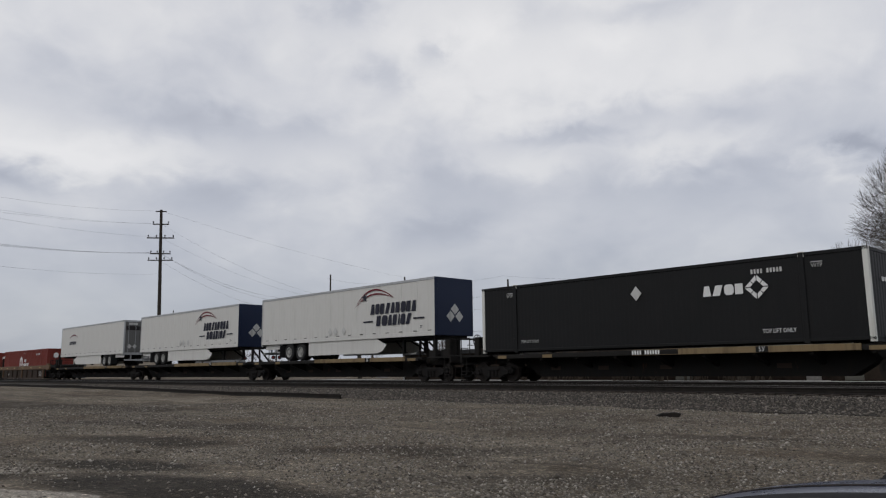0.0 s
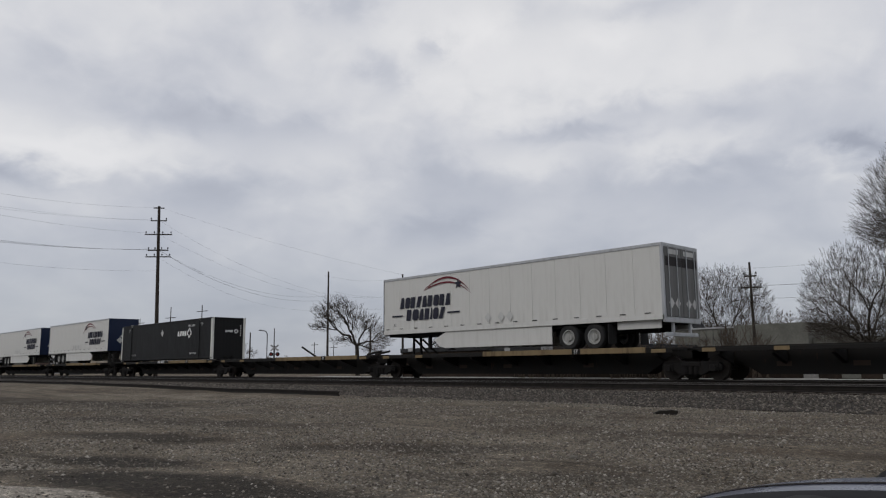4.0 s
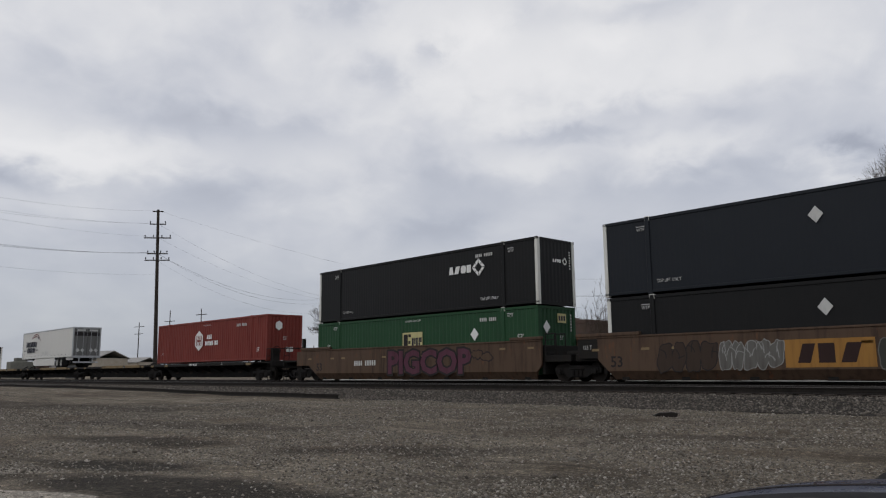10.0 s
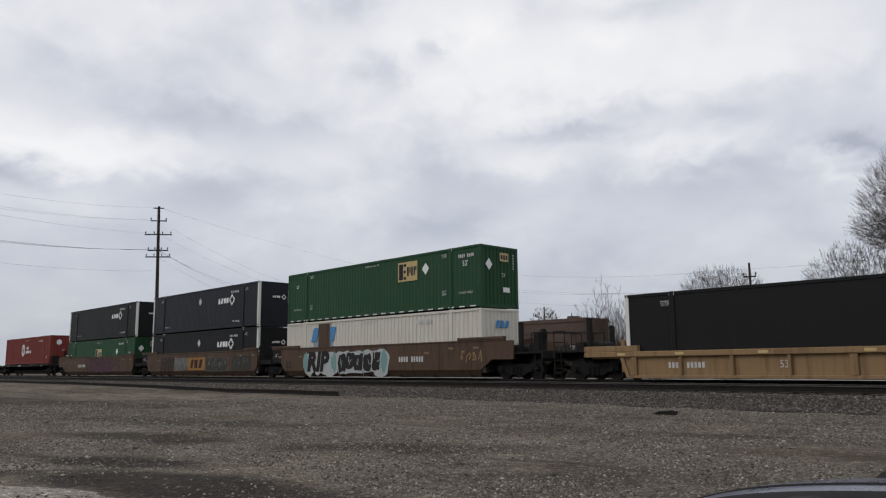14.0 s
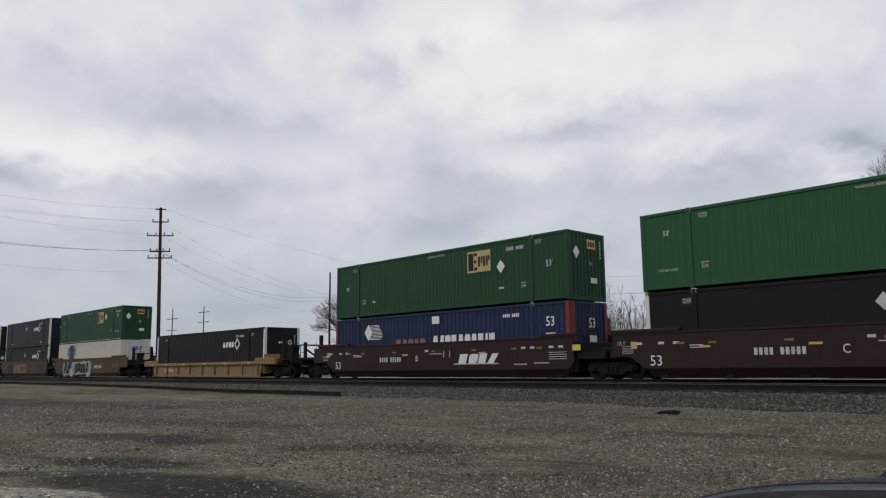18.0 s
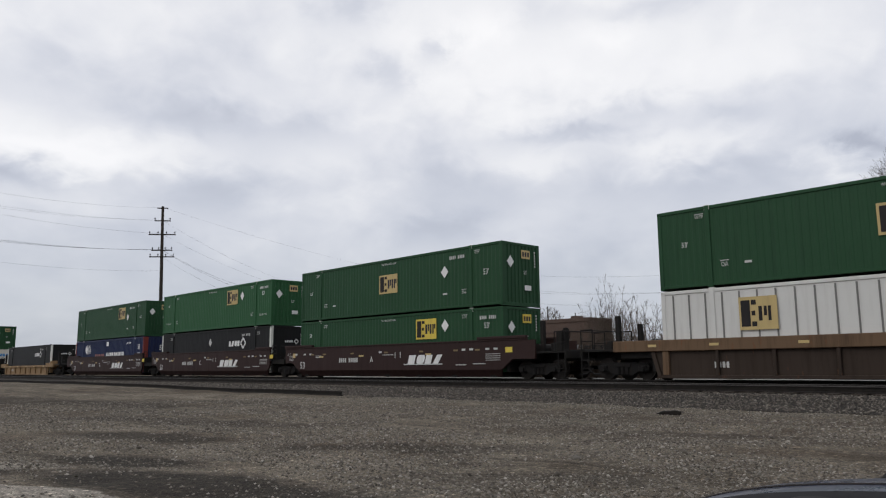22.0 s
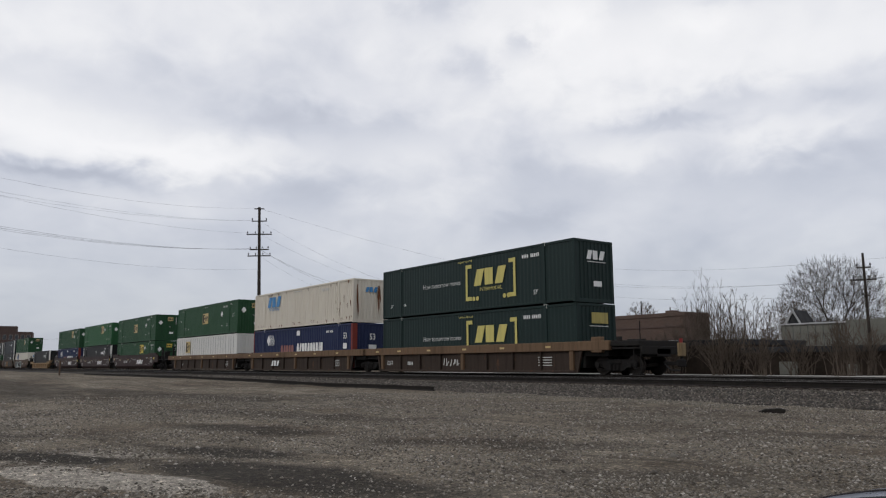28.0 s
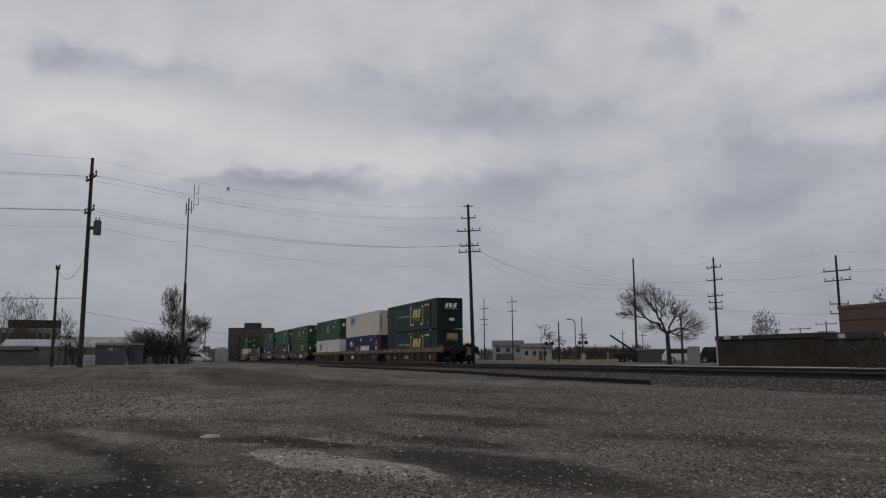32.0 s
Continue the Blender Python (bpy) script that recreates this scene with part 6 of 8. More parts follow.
def scatter(name, label, places, material, seed, flatten=0.6):
    """Many small stones in one mesh: places are rows of x, y, z and size."""
    rng = np.random.default_rng(seed)
    p = np.array(places, dtype=float)
    n = len(p)
    oct_v = np.array([(1, 0, 0), (-1, 0, 0), (0, 1, 0), (0, -1, 0), (0, 0, 1), (0, 0, -1)], float)
    tri = np.array([(0, 2, 4), (2, 1, 4), (1, 3, 4), (3, 0, 4), (2, 0, 5), (1, 2, 5), (3, 1, 5), (0, 3, 5)])
    v = oct_v[None] * rng.uniform(0.55, 1.15, (n, 6, 1))
    ang = rng.uniform(0, 2 * np.pi, n)
    tilt = rng.uniform(-0.5, 0.5, (n, 2))
    v[:, :, 2] = v[:, :, 2] * flatten + v[:, :, 0] * tilt[:, :1] + v[:, :, 1] * tilt[:, 1:]
    ca, sa = np.cos(ang)[:, None], np.sin(ang)[:, None]
    v = np.stack([v[:, :, 0] * ca - v[:, :, 1] * sa, v[:, :, 0] * sa + v[:, :, 1] * ca, v[:, :, 2]], 2)
    v = v * p[:, None, 3:4] + p[:, None, :3]
    f = (tri[None] + 6 * np.arange(n)[:, None, None]).reshape(-1, 3)
    me = bpy.data.meshes.new(name)
    me.vertices.add(n * 6)
    me.vertices.foreach_set("co", v.ravel())
    me.loops.add(len(f) * 3)
    me.loops.foreach_set("vertex_index", f.ravel().astype(np.int32))
    me.polygons.add(len(f))
    me.polygons.foreach_set("loop_start", np.arange(0, len(f) * 3, 3, dtype=np.int32))
    me.update(calc_edges=True)
    me.validate()
    me.materials.append(material)
    tagged(new(name, me), label, "gravel", kind="stuff")


def build_stones():
    rng = random.Random(5)
    rows = []
    while len(rows) < 105000:
        d = 5.2 + 22 * rng.random() ** 1.35
        a = radians(rng.uniform(8, 104))
        x, y = -math.sin(a) * d, math.cos(a) * d
        if y > 17.4:
            continue
        if noise.noise((x * 0.5, y * 0.5, 9)) + 0.35 * rng.uniform(-1, 1) < -0.22:
            continue
        damp = 0.0
        for cx, cy, rx, ry, turn, a in DAMP:
            u, v = x - cx, y - cy
            ca, sa = math.cos(radians(turn)), math.sin(radians(turn))
            if ((u * ca + v * sa) / rx) ** 2 + ((v * ca - u * sa) / ry) ** 2 < 0.9 + 0.8 * noise.noise((x * 1.1, y * 1.1, 2)):
                damp = max(damp, a)
        if rng.random() < damp * 1.05:
            continue
        s = 0.006 + 0.017 * rng.random() ** 3 + 0.0005 * d
        if rng.random() < 0.004:
            s *= 2.4
        rows.append((x, y, lot_height(x, y) + s * 0.15, s))
    for _ in range(5000):   # coarse pale gravel spread on the far corner of the lot
        x, y = rng.gauss(-24, 6), rng.gauss(-2.5, 1.8)
        if x < -12:
            s = rng.uniform(0.02, 0.05)
            rows.append((x, y, lot_height(x, y) + s * 0.2, s))
    scatter("loose_gravel", "loose grey and tan gravel scattered over packed dirt", rows, LOT_STONE, 1)
    rows = []
    for _ in range(30000):
        x = -60 + 66 * rng.random() ** 0.75
        y = 16.9 + 2.4 * rng.random() ** 0.9
        rows.append((x, y, ballast_z(y) + 0.008 * rng.uniform(-1, 1.5), rng.uniform(0.02, 0.046)))
    for _ in range(13000):
        x, y = rng.uniform(-60, 6), rng.uniform(19.3, 25.4)
        rows.append((x, y, ballast_z(y) + 0.005, rng.uniform(0.02, 0.04)))
    for _ in range(5000):
        x, y = rng.uniform(-70, 0), rng.uniform(27.2, 29.6)
        rows.append((x, y, ballast_z(y) + 0.005, rng.uniform(0.025, 0.045)))
    scatter("ballast_stones", "crushed grey ballast stones along the railway tracks", rows, BALLAST_STONE, 2, 0.75)


BED = [(16.9, 0.0), (17.6, 0.07), (18.9, 0.26), (22.9, 0.27), (23.6, 0.23), (24.2, 0.27), (28.4, 0.27), (29.8, 0.30), (30.2, 0.2)]


def ballast_z(y):
    return float(np.interp(y, [p[0] for p in BED], [p[1] for p in BED]))


RAIL_PROFILE = [(-0.07, 0.0), (0.07, 0.0), (0.07, 0.014), (0.012, 0.035), (0.010, 0.125), (0.036, 0.138), (0.036, 0.160), (-0.036, 0.160), (-0.036, 0.138), (-0.010, 0.125), (-0.012, 0.035), (-0.07, 0.014)]


def rail_bar(parent, y, z, x0, x1, head=True):
    bm = bmesh.new()
    add_profile(bm, [(y + a, z + b) for a, b in RAIL_PROFILE], x0, x1)
    r = part("rail", bm, RAIL_STEEL, parent)
    if head:
        bm = bmesh.new()
        add_profile(bm, [(y - 0.030, z + 0.160), (y + 0.030, z + 0.160), (y + 0.026, z + 0.170), (y - 0.026, z + 0.170)], x0, x1)
        part("rail_head", bm, RAIL_HEAD, r, "wheel-polished rail head")
    return r


def build_tracks():
    bm = bmesh.new()
    add_profile(bm, [(BED[0][0], -0.6)] + BED + [(BED[-1][0], -0.6)], -600, 320)
    solid("ballast_bed", bm, BALLAST, "raised bed of grey crushed stone under two tracks", "ballast", kind="structure")
    for name, yc in (("near_track", 20.85), ("far_track", TRACK_Y)):
        t = thing(name, "railway track with dark wooden sleepers and worn steel rails", "railway track", Matrix.Identity(4), kind="structure")
        for s in (-0.755, 0.755):
            rail_bar(t, yc + s, 0.30, -600, 320)
        for k in range(145):
            def tie():
                bm2 = bmesh.new()
                add_box(bm2, -0.115, 0.115, -1.3, 1.3, -0.12, 0.0, ch=0.012)
                return finish(bm2, "sleeper", TIE_WOOD)
            part("sleeper", shared("sleeper", tie), None, t, at=pose(-72 + 0.54 * k, yc + 0.02 * math.sin(k * 2.1), 0.302, 0, 0, 1.2 * math.sin(k * 3.7)))
        bm = bmesh.new()
        for k in range(300):
            add_profile(bm, [(yc - 1.3, 0.18), (yc + 1.3, 0.18), (yc + 1.3, 0.302), (yc - 1.3, 0.302)], -72.6 - 0.54 * k, -72.37 - 0.54 * k)
        me = finish(bm, "far_sleepers", TIE_WOOD)
        o = part("far_sleepers", me, None, t)
        o["kind"] = "stuff"
    # a loose rail left lying at the foot of the bank
    t = thing("loose_rail", "rusty length of spare rail lying on the gravel", "rail", pose(0, 0, 0), kind="")
    bm = bmesh.new()
    n = 14
    for k in range(n):
        xa, xb = -22.8 - 56 * k / n, -22.8 - 56 * (k + 1) / n
        ya, yb = 16.45 - 0.02 * k, 16.45 - 0.02 * (k + 1)
        za, zb = lot_height(xa, ya) + 0.0, lot_height(xb, yb) + 0.0
        lo, hi = [bm.verts.new((xa, ya + a, za + b)) for a, b in RAIL_PROFILE], [bm.verts.new((xb, yb + a, zb + b)) for a, b in RAIL_PROFILE]
        m = len(RAIL_PROFILE)
        for i in range(m):
            j = (i + 1) % m
            bm.faces.new((lo[i], lo[j], hi[j], hi[i]))
        if k == 0:
            bm.faces.new(lo[::-1])
        if k == n - 1:
            bm.faces.new(hi)
    bmesh.ops.remove_doubles(bm, verts=bm.verts, dist=0.002)
    part("rail", bm, RAIL_STEEL, t)
    # a rotten offcut of sleeper on the gravel
    bm = bmesh.new()
    add_prism(bm, [(-0.25, 0.0), (0.21, 0.0), (0.25, 0.09), (0.12, 0.11), (0.0, 0.09), (-0.12, 0.085), (-0.25, 0.03)], -0.09, 0.09)
    bmesh.ops.bevel(bm, geom=list(bm.edges), offset=0.012, segments=1, affect="EDGES")
    solid("timber_offcut", bm, RAIL_STEEL, "dark rotten timber offcut lying on the gravel", "timber", at=pose(-8.45, 14.3, lot_height(-8.45, 14.3) - 0.01, 0, 2, 32))
    bm = bmesh.new()
    bmesh.ops.create_icosphere(bm, subdivisions=2, radius=0.13)
    for v in bm.verts:
        v.co *= 1 + 0.3 * noise.noise(v.co * 7)
        v.co.z *= 0.25
    solid("pale_stone", bm, CONCRETE, "pale flat lump of concrete on the dirt", "stone", at=pose(-10.6, 0.78, lot_height(-10.6, 0.78) + 0.01))


# ---- poles and wires ----
def at_az(az, dist):
    return -math.sin(radians(az)) * dist, math.cos(radians(az)) * dist


def rel(el, dist):
    return EYE_Z + dist * math.tan(radians(el))


def crossarm(parent, z, length, turn, pegs=4, off=0.0):
    bm = bmesh.new()
    add_box(bm, -length / 2, length / 2, -0.05, 0.05, -0.05, 0.05, ch=0.01)
    a = part("crossarm", bm, POLE_WOOD, parent, at=pose(off, 0, z, 0, 0, turn))
    if pegs:
        def peg():
            bm2 = bmesh.new()
            add_tube(bm2, (0, 0, 0.05), (0, 0, 0.18), 0.03, n=6)
            add_tube(bm2, (0, 0, 0.16), (0, 0, 0.30), 0.07, 0.05, n=8)
            return finish(bm2, "insulator", WIRE)
        for k in range(pegs):
            part("insulator", shared("insulator", peg), None, a, at=Matrix.Translation(((-0.46 + 0.92 * k / (pegs - 1)) * length, 0, 0)))
    return a


def pole(name, label, az, dist, top_el, arms, r=0.17, base_z=None, lean=0.0):
    """A wooden pole that stands at a heading; lean: degrees to the right as the lot sees it."""
    x, y = at_az(az, dist)
    zb = ground_z(x, y) if base_z is None else base_z
    h = rel(top_el, dist) - zb
    foot = h * math.sin(radians(lean))   # the top stays at its heading
    p = thing(name, label, "utility pole", pose(x - foot * math.cos(radians(az)), y - foot * math.sin(radians(az)), zb, 0, 0, az) @ pose(0, 0, 0, 0, lean, 0), "utility poles")
    bm = bmesh.new()
    add_tube(bm, (0, 0, -0.3), (0, 0, h), r * 0.85, r * 0.52, n=12)
    part("pole_shaft", bm, POLE_WOOD, p)
    for el, length, turn, pegs in arms:
        crossarm(p, rel(el, dist) - zb, length, turn - az, pegs)
    return p


def wire(a, b, sag, r=0.016, n=14):
    """A hanging wire as one bar of short lengths."""
    a, b = Vector(a), Vector(b)
    pts = []
    for k in range(n + 1):
        t = k / n
        q = a.lerp(b, t)
        q.z -= 4 * sag * t * (1 - t)
        pts.append(q)
    side = (b - a).cross(Vector((0, 0, 1))).normalized()
    bm = bmesh.new()
    rings = []
    for q in pts:
        rings.append([bm.verts.new(q + side * r * math.cos(u) + Vector((0, 0, r * math.sin(u)))) for u in (0.5, 2.6, 4.7)])
    for m, k in zip(rings, rings[1:]):
        for i in range(3):
            bm.faces.new((m[i], m[(i + 1) % 3], k[(i + 1) % 3], k[i]))
    bm.faces.new(rings[0]), bm.faces.new(rings[-1])
    return solid("overhead_wire", bm, WIRE, "thin dark overhead wire hung between poles", "wire", "overhead wires")


def build_poles():
    def top(az, dist, el, side=0.0, turn=0.0):
        x, y = at_az(az, dist)
        return (x + side * math.cos(radians(turn)), y + side * math.sin(radians(turn)), rel(el, dist))
    main, left = (67.22, 78.0), (94.4, 50.0)
    p = pole("utility_pole", "tall weathered wooden utility pole with four crossarms", *main, 11.42,
             [(11.3, 1.0, 60, 0), (10.41, 1.5, 60, 3), (9.44, 2.5, 60, 4), (8.33, 1.9, 60, 4), (7.87, 2.3, 60, 4)], 0.24, lean=-1.4)
    q = pole("utility_pole", "thick wooden utility pole with crossarms and a transformer", *left, 13.65,
             [(12.28, 2.0, 20, 4), (10.02, 1.8, 20, 4)], 0.175, lean=0.0)
    bm = bmesh.new()
    zt = rel(8.9, 50) - ground_z(*at_az(*left))
    add_tube(bm, (0.1, 0.5, zt - 0.42), (0.1, 0.5, zt + 0.4), 0.22, n=14)
    add_tube(bm, (0.1, 0.5, zt + 0.4), (0.1, 0.5, zt + 0.48), 0.22, 0.12, n=14)
    for dy in (0.40, 0.60):
        add_tube(bm, (0.1, dy, zt + 0.42), (0.1, dy, zt + 0.66), 0.035, n=6)
    add_box(bm, -0.04, 0.04, 0.1, 0.4, zt - 0.1, zt + 0.1)
    part("transformer", bm, SHED_GREY, q, "grey can transformer", at=Matrix.Rotation(radians(-left[0]), 4, "Z"))
    pole("utility_pole", "bare wooden pole without crossarms", 55.05, 92, 7.1, [], 0.17)
    pole("utility_pole", "wooden utility pole with five crossarms", 49.5, 95, 6.93,
         [(6.22, 2.1, 10, 4), (5.33, 2.3, 10, 4), (4.21, 2.2, 10, 4), (3.75, 1.5, 60, 3), (3.3, 1.9, 10, 4)], 0.19)
    pole("utility_pole", "wooden utility pole with drooping crossarms", 41.72, 82, 6.65,
         [(5.61, 2.7, 14, 3), (4.97, 2.6, 14, 4), (3.4, 1.9, 70, 3), (2.75, 1.9, 70, 3)], 0.18)
    pole("utility_pole", "grey wooden utility pole in front of bare trees", 24.4, 62, 7.05,
         [(6.1, 0.9, 20, 2), (5.3, 1.5, 20, 4), (4.3, 0.9, 80, 2)], 0.15)
    for az, d, el, arms in ((68.1, 150, 3.5, [(3.2, 3.2, 10, 0), (2.7, 2.6, 10, 0)]), (66.1, 140, 4.36, [(3.6, 3.0, 10, 0), (2.8, 3.0, 10, 0), (2.4, 2.4, 10, 0)]),
                            (64.0, 130, 4.52, [(4.1, 2.8, 10, 0), (3.4, 2.6, 10, 0)]), (60.6, 95, 2.6, []), (58.9, 130, 2.9, []), (56.0, 160, 1.9, [(1.7, 2.6, 0, 0)]),
                            (51.9, 70, 2.9, []), (54.6, 180, 1.7, [(1.5, 3, 0, 0)]), (44.2, 130, 1.9, [(1.8, 3.2, 20, 3)]), (42.6, 130, 2.3, [(2.1, 3.2, 20, 3), (1.6, 2.6, 20, 0)]),
                            (38.9, 95, 4.4, []), (36.9, 110, 3.9, []), (86.4, 160, 2.6, []), (84.0, 150, 1.6, [])):
        pole("utility_pole", "distant thin wooden pole against the sky", az, d, el, arms, 0.13)
    pole("utility_pole", "short wooden service pole with small insulators", 96.1, 56, 6.2, [(6.0, 0.5, 30, 2)], 0.13)
    # radio mast: slim tube in two sections with small whip aerials
    x, y = at_az(87.9, 74)
    m = thing("antenna_mast", "slim grey two-section mast with whip antennas", "antenna mast", pose(x, y, ground_z(x, y)), "")
    h = rel(11.3, 74) - ground_z(x, y) + 1.1
    bm = bmesh.new()
    add_tube(bm, (0, 0, -0.2), (0.0, 0, h * 0.45), 0.16, 0.13, n=10)
    part("lower_section", bm, POLE_WOOD, m)
    bm = bmesh.new()
    add_tube(bm, (0, 0, h * 0.45), (0.15, 0, h - 1.0), 0.085, 0.06, n=8)
    part("upper_section", bm, SHED_GREY, m)
    bm = bmesh.new()
    rods(bm, [(0.15, -0.2, h - 2.6), (0.15, -0.2, h - 1.5)], 0.05)
    rods(bm, [(0.15, 0.25, h - 2.5), (0.15, 0.25, h - 1.2)], 0.04)
    rods(bm, [(0.15, -0.2, h - 2.1), (0.15, 0.45, h - 2.1)], 0.03)
    rods(bm, [(0.15, 0.45, h - 2.1), (0.15, 0.45, h + 0.3)], 0.03)
    rods(bm, [(0.15, 0.45, h - 0.5), (0.15, 0.85, h - 0.5), (0.15, 0.85, h + 0.3)], 0.025)
    rods(bm, [(0.15, 0.45, h - 1.6), (0.15, 0.85, h - 1.6), (0.15, 0.85, h - 0.9)], 0.025)
    part("antenna", bm, SHED_GREY, m)
    # wires between the poles
    for e0, e1, so in ((13.6, 11.35, 0.0), (12.35, 10.45, -0.9), (12.35, 10.45, 0.6), (12.35, 9.5, 0.95), (10.1, 8.4, -0.8), (10.1, 8.4, 0.0), (10.1, 8.4, 0.8), (9.0, 6.9, 0.1)):
        wire(top(left[0], left[1], e0, so, 65), top(main[0], main[1], e1, so, 60), 1.2 if e0 > 13 else 1.0, 0.009 if 9.5 < e0 < 11 else 0.006)
        wire(top(left[0], left[1], e0, so, 65), top(128, 75, e0 - 1.5, so, 90), 0.7, 0.009 if 9.5 < e0 < 11 else 0.006)
    wire(top(left[0], left[1], 4.1, 0.2), top(115, 60, 3.9), 0.2, 0.02)
    wire(top(96.1, 56, 5.9), top(left[0], left[1], 7.2), 1.0, 0.014)
    wire(top(left[0], left[1], 3.2), top(80.0, 150, 1.8), 0.8, 0.012)
    for e0, e1, az, d, sg in ((11.35, 6.9, 49.5, 95, 0.4), (10.45, 5.4, 55.05, 92, 0.9), (9.5, 5.2, 55.05, 92, 0.9), (8.4, 5.3, 55.05, 92, 1.6), (8.4, 5.0, 55.05, 92, 1.7), (7.9, 4.3, 55.05, 92, 1.7)):
        wire(top(main[0], main[1], e0), top(az, d, e1), sg, 0.010 if 8 < e0 < 9 else 0.006)
    chain = [(55.05, 92, 5.6), (49.5, 95, 5.4), (41.72, 82, 5.7), (24.4, 62, 5.4), (2.0, 66, 6.5)]
    for off, rise in ((-0.9, 0.0), (0.9, 0.0), (0.6, -0.9), (-0.6, 1.25)):
        for (a, da, ea), (b, db, eb) in zip(chain, chain[1:]):
            wire(top(a, da, ea + rise, off, 15), top(b, db, eb + rise, off, 15), 0.5, 0.007)
    wire(top(49.5, 95, 3.3), top(38, 110, 2.9), 0.6, 0.015)


# ---- trees ----
def grow(rng, start, way, length, radius, depth, spread, droop, out, kids=(2, 4), steps=4, taper=0.62):
    """Adds the limbs of a bare tree to out: rows of start, end, two radii and depth."""
    p, d = Vector(start), Vector(way).normalized()
    pts = [p.copy()]
    for k in range(steps):
        d = (d + Vector((rng.gauss(0, 0.13), rng.gauss(0, 0.13), rng.gauss(0, 0.1) - droop))).normalized()
        q = p + d * (length / steps)
        r0, r1 = radius * (1 - (1 - taper) * k / steps), radius * (1 - (1 - taper) * (k + 1) / steps)
        out.append((p.copy(), q.copy(), r0, r1, depth))
        p = q
        pts.append(p.copy())
    if depth <= 0:
        return
    n = rng.randint(*kids)
    for i in range(n):
        at = pts[-1] if i < 2 else pts[rng.randint(max(1, steps // 2), steps)]
        turn = rng.uniform(0, 2 * math.pi)
        tilt = radians(rng.uniform(spread * 0.45, spread * 1.25))
        u = d.orthogonal().normalized()
        v = d.cross(u)
        w = d * math.cos(tilt) + (u * math.cos(turn) + v * math.sin(turn)) * math.sin(tilt)
        grow(rng, at, w, length * rng.uniform(0.62, 0.86), radius * taper * rng.uniform(0.62, 0.9), depth - 1, spread, droop, out, kids, max(2, steps - 1), taper)


def limb_mesh(rows, name, material, n, rmin):
    """One mesh of round bars: rows of start, end and two radii."""
    me = bpy.data.meshes.new(name)
    a, b = np.array([q[0][:] for q in rows]), np.array([q[1][:] for q in rows])
    r = np.maximum(np.array([(q[2], q[3]) for q in rows]), rmin)
    d = b - a
    d /= np.maximum(np.linalg.norm(d, axis=1), 1e-9)[:, None]
    ref = np.where(np.abs(d[:, 2:3]) < 0.9, np.array([[0.0, 0, 1]]), np.array([[1.0, 0, 0]]))
    u = np.cross(d, ref)
    u /= np.linalg.norm(u, axis=1)[:, None]
    v = np.cross(d, u)
    t = 2 * np.pi * np.arange(n) / n
    ring = u[:, None] * np.cos(t)[None, :, None] + v[:, None] * np.sin(t)[None, :, None]
    co = np.concatenate([a[:, None] + ring * r[:, :1, None], b[:, None] + ring * r[:, 1:, None]], axis=1).reshape(-1, 3)
    i = np.arange(n)
    j = (i + 1) % n
    f = (np.stack([j, i, n + i, n + j], 1)[None] + 2 * n * np.arange(len(rows))[:, None, None]).reshape(-1, 4)
    me.vertices.add(len(co))
    me.vertices.foreach_set("co", co.ravel())
    me.loops.add(f.size)
    me.loops.foreach_set("vertex_index", f.ravel().astype(np.int32))
    me.polygons.add(len(f))
    me.polygons.foreach_set("loop_start", np.arange(0, f.size, 4, dtype=np.int32))
    me.update(calc_edges=True)
    me.validate()
    me.materials.append(material)
    return me


def bare_tree(label, az, dist, height, seed, spread=34, depth=6, trunk=0.22, lean=(0, 0), droop=0.0, r=None, base=None, kids=(2, 4), twig=0.012, name="bare_tree", mats=None, rise=0.28):
    x, y = at_az(az, dist)
    z = ground_z(x, y) if base is None else base
    rng = random.Random(seed)
    rows = []
    r = r or height * 0.022
    grow(rng, (0, 0, -0.2), (lean[0], lean[1], 1), height * trunk, r, depth, spread, droop, rows, kids, 4, 0.74)
    top = max(b.z for a, b, *_ in rows)
    k = height / top
    rows = [(a * k, b * k, r0, r1, d) for a, b, r0, r1, d in rows]
    t = thing(name, label, "tree", pose(x, y, z), "bare trees")
    bark, twigs = mats or (BARK, HAZY_TWIG)
    part("trunk", limb_mesh([q for q in rows if q[4] == depth], "trunk", bark, 10, 0.02), None, t)
    part("limbwork", limb_mesh([q for q in rows if depth > q[4] >= depth - 2], "limbwork", bark, 6, 0.016), None, t)
    part("branchwork", limb_mesh([q for q in rows if depth - 2 > q[4] > 0], "branchwork", twigs, 4, twig), None, t)
    part("crown", limb_mesh([q for q in rows if q[4] == 0], "crown", twigs, 3, twig), None, t)
    return t


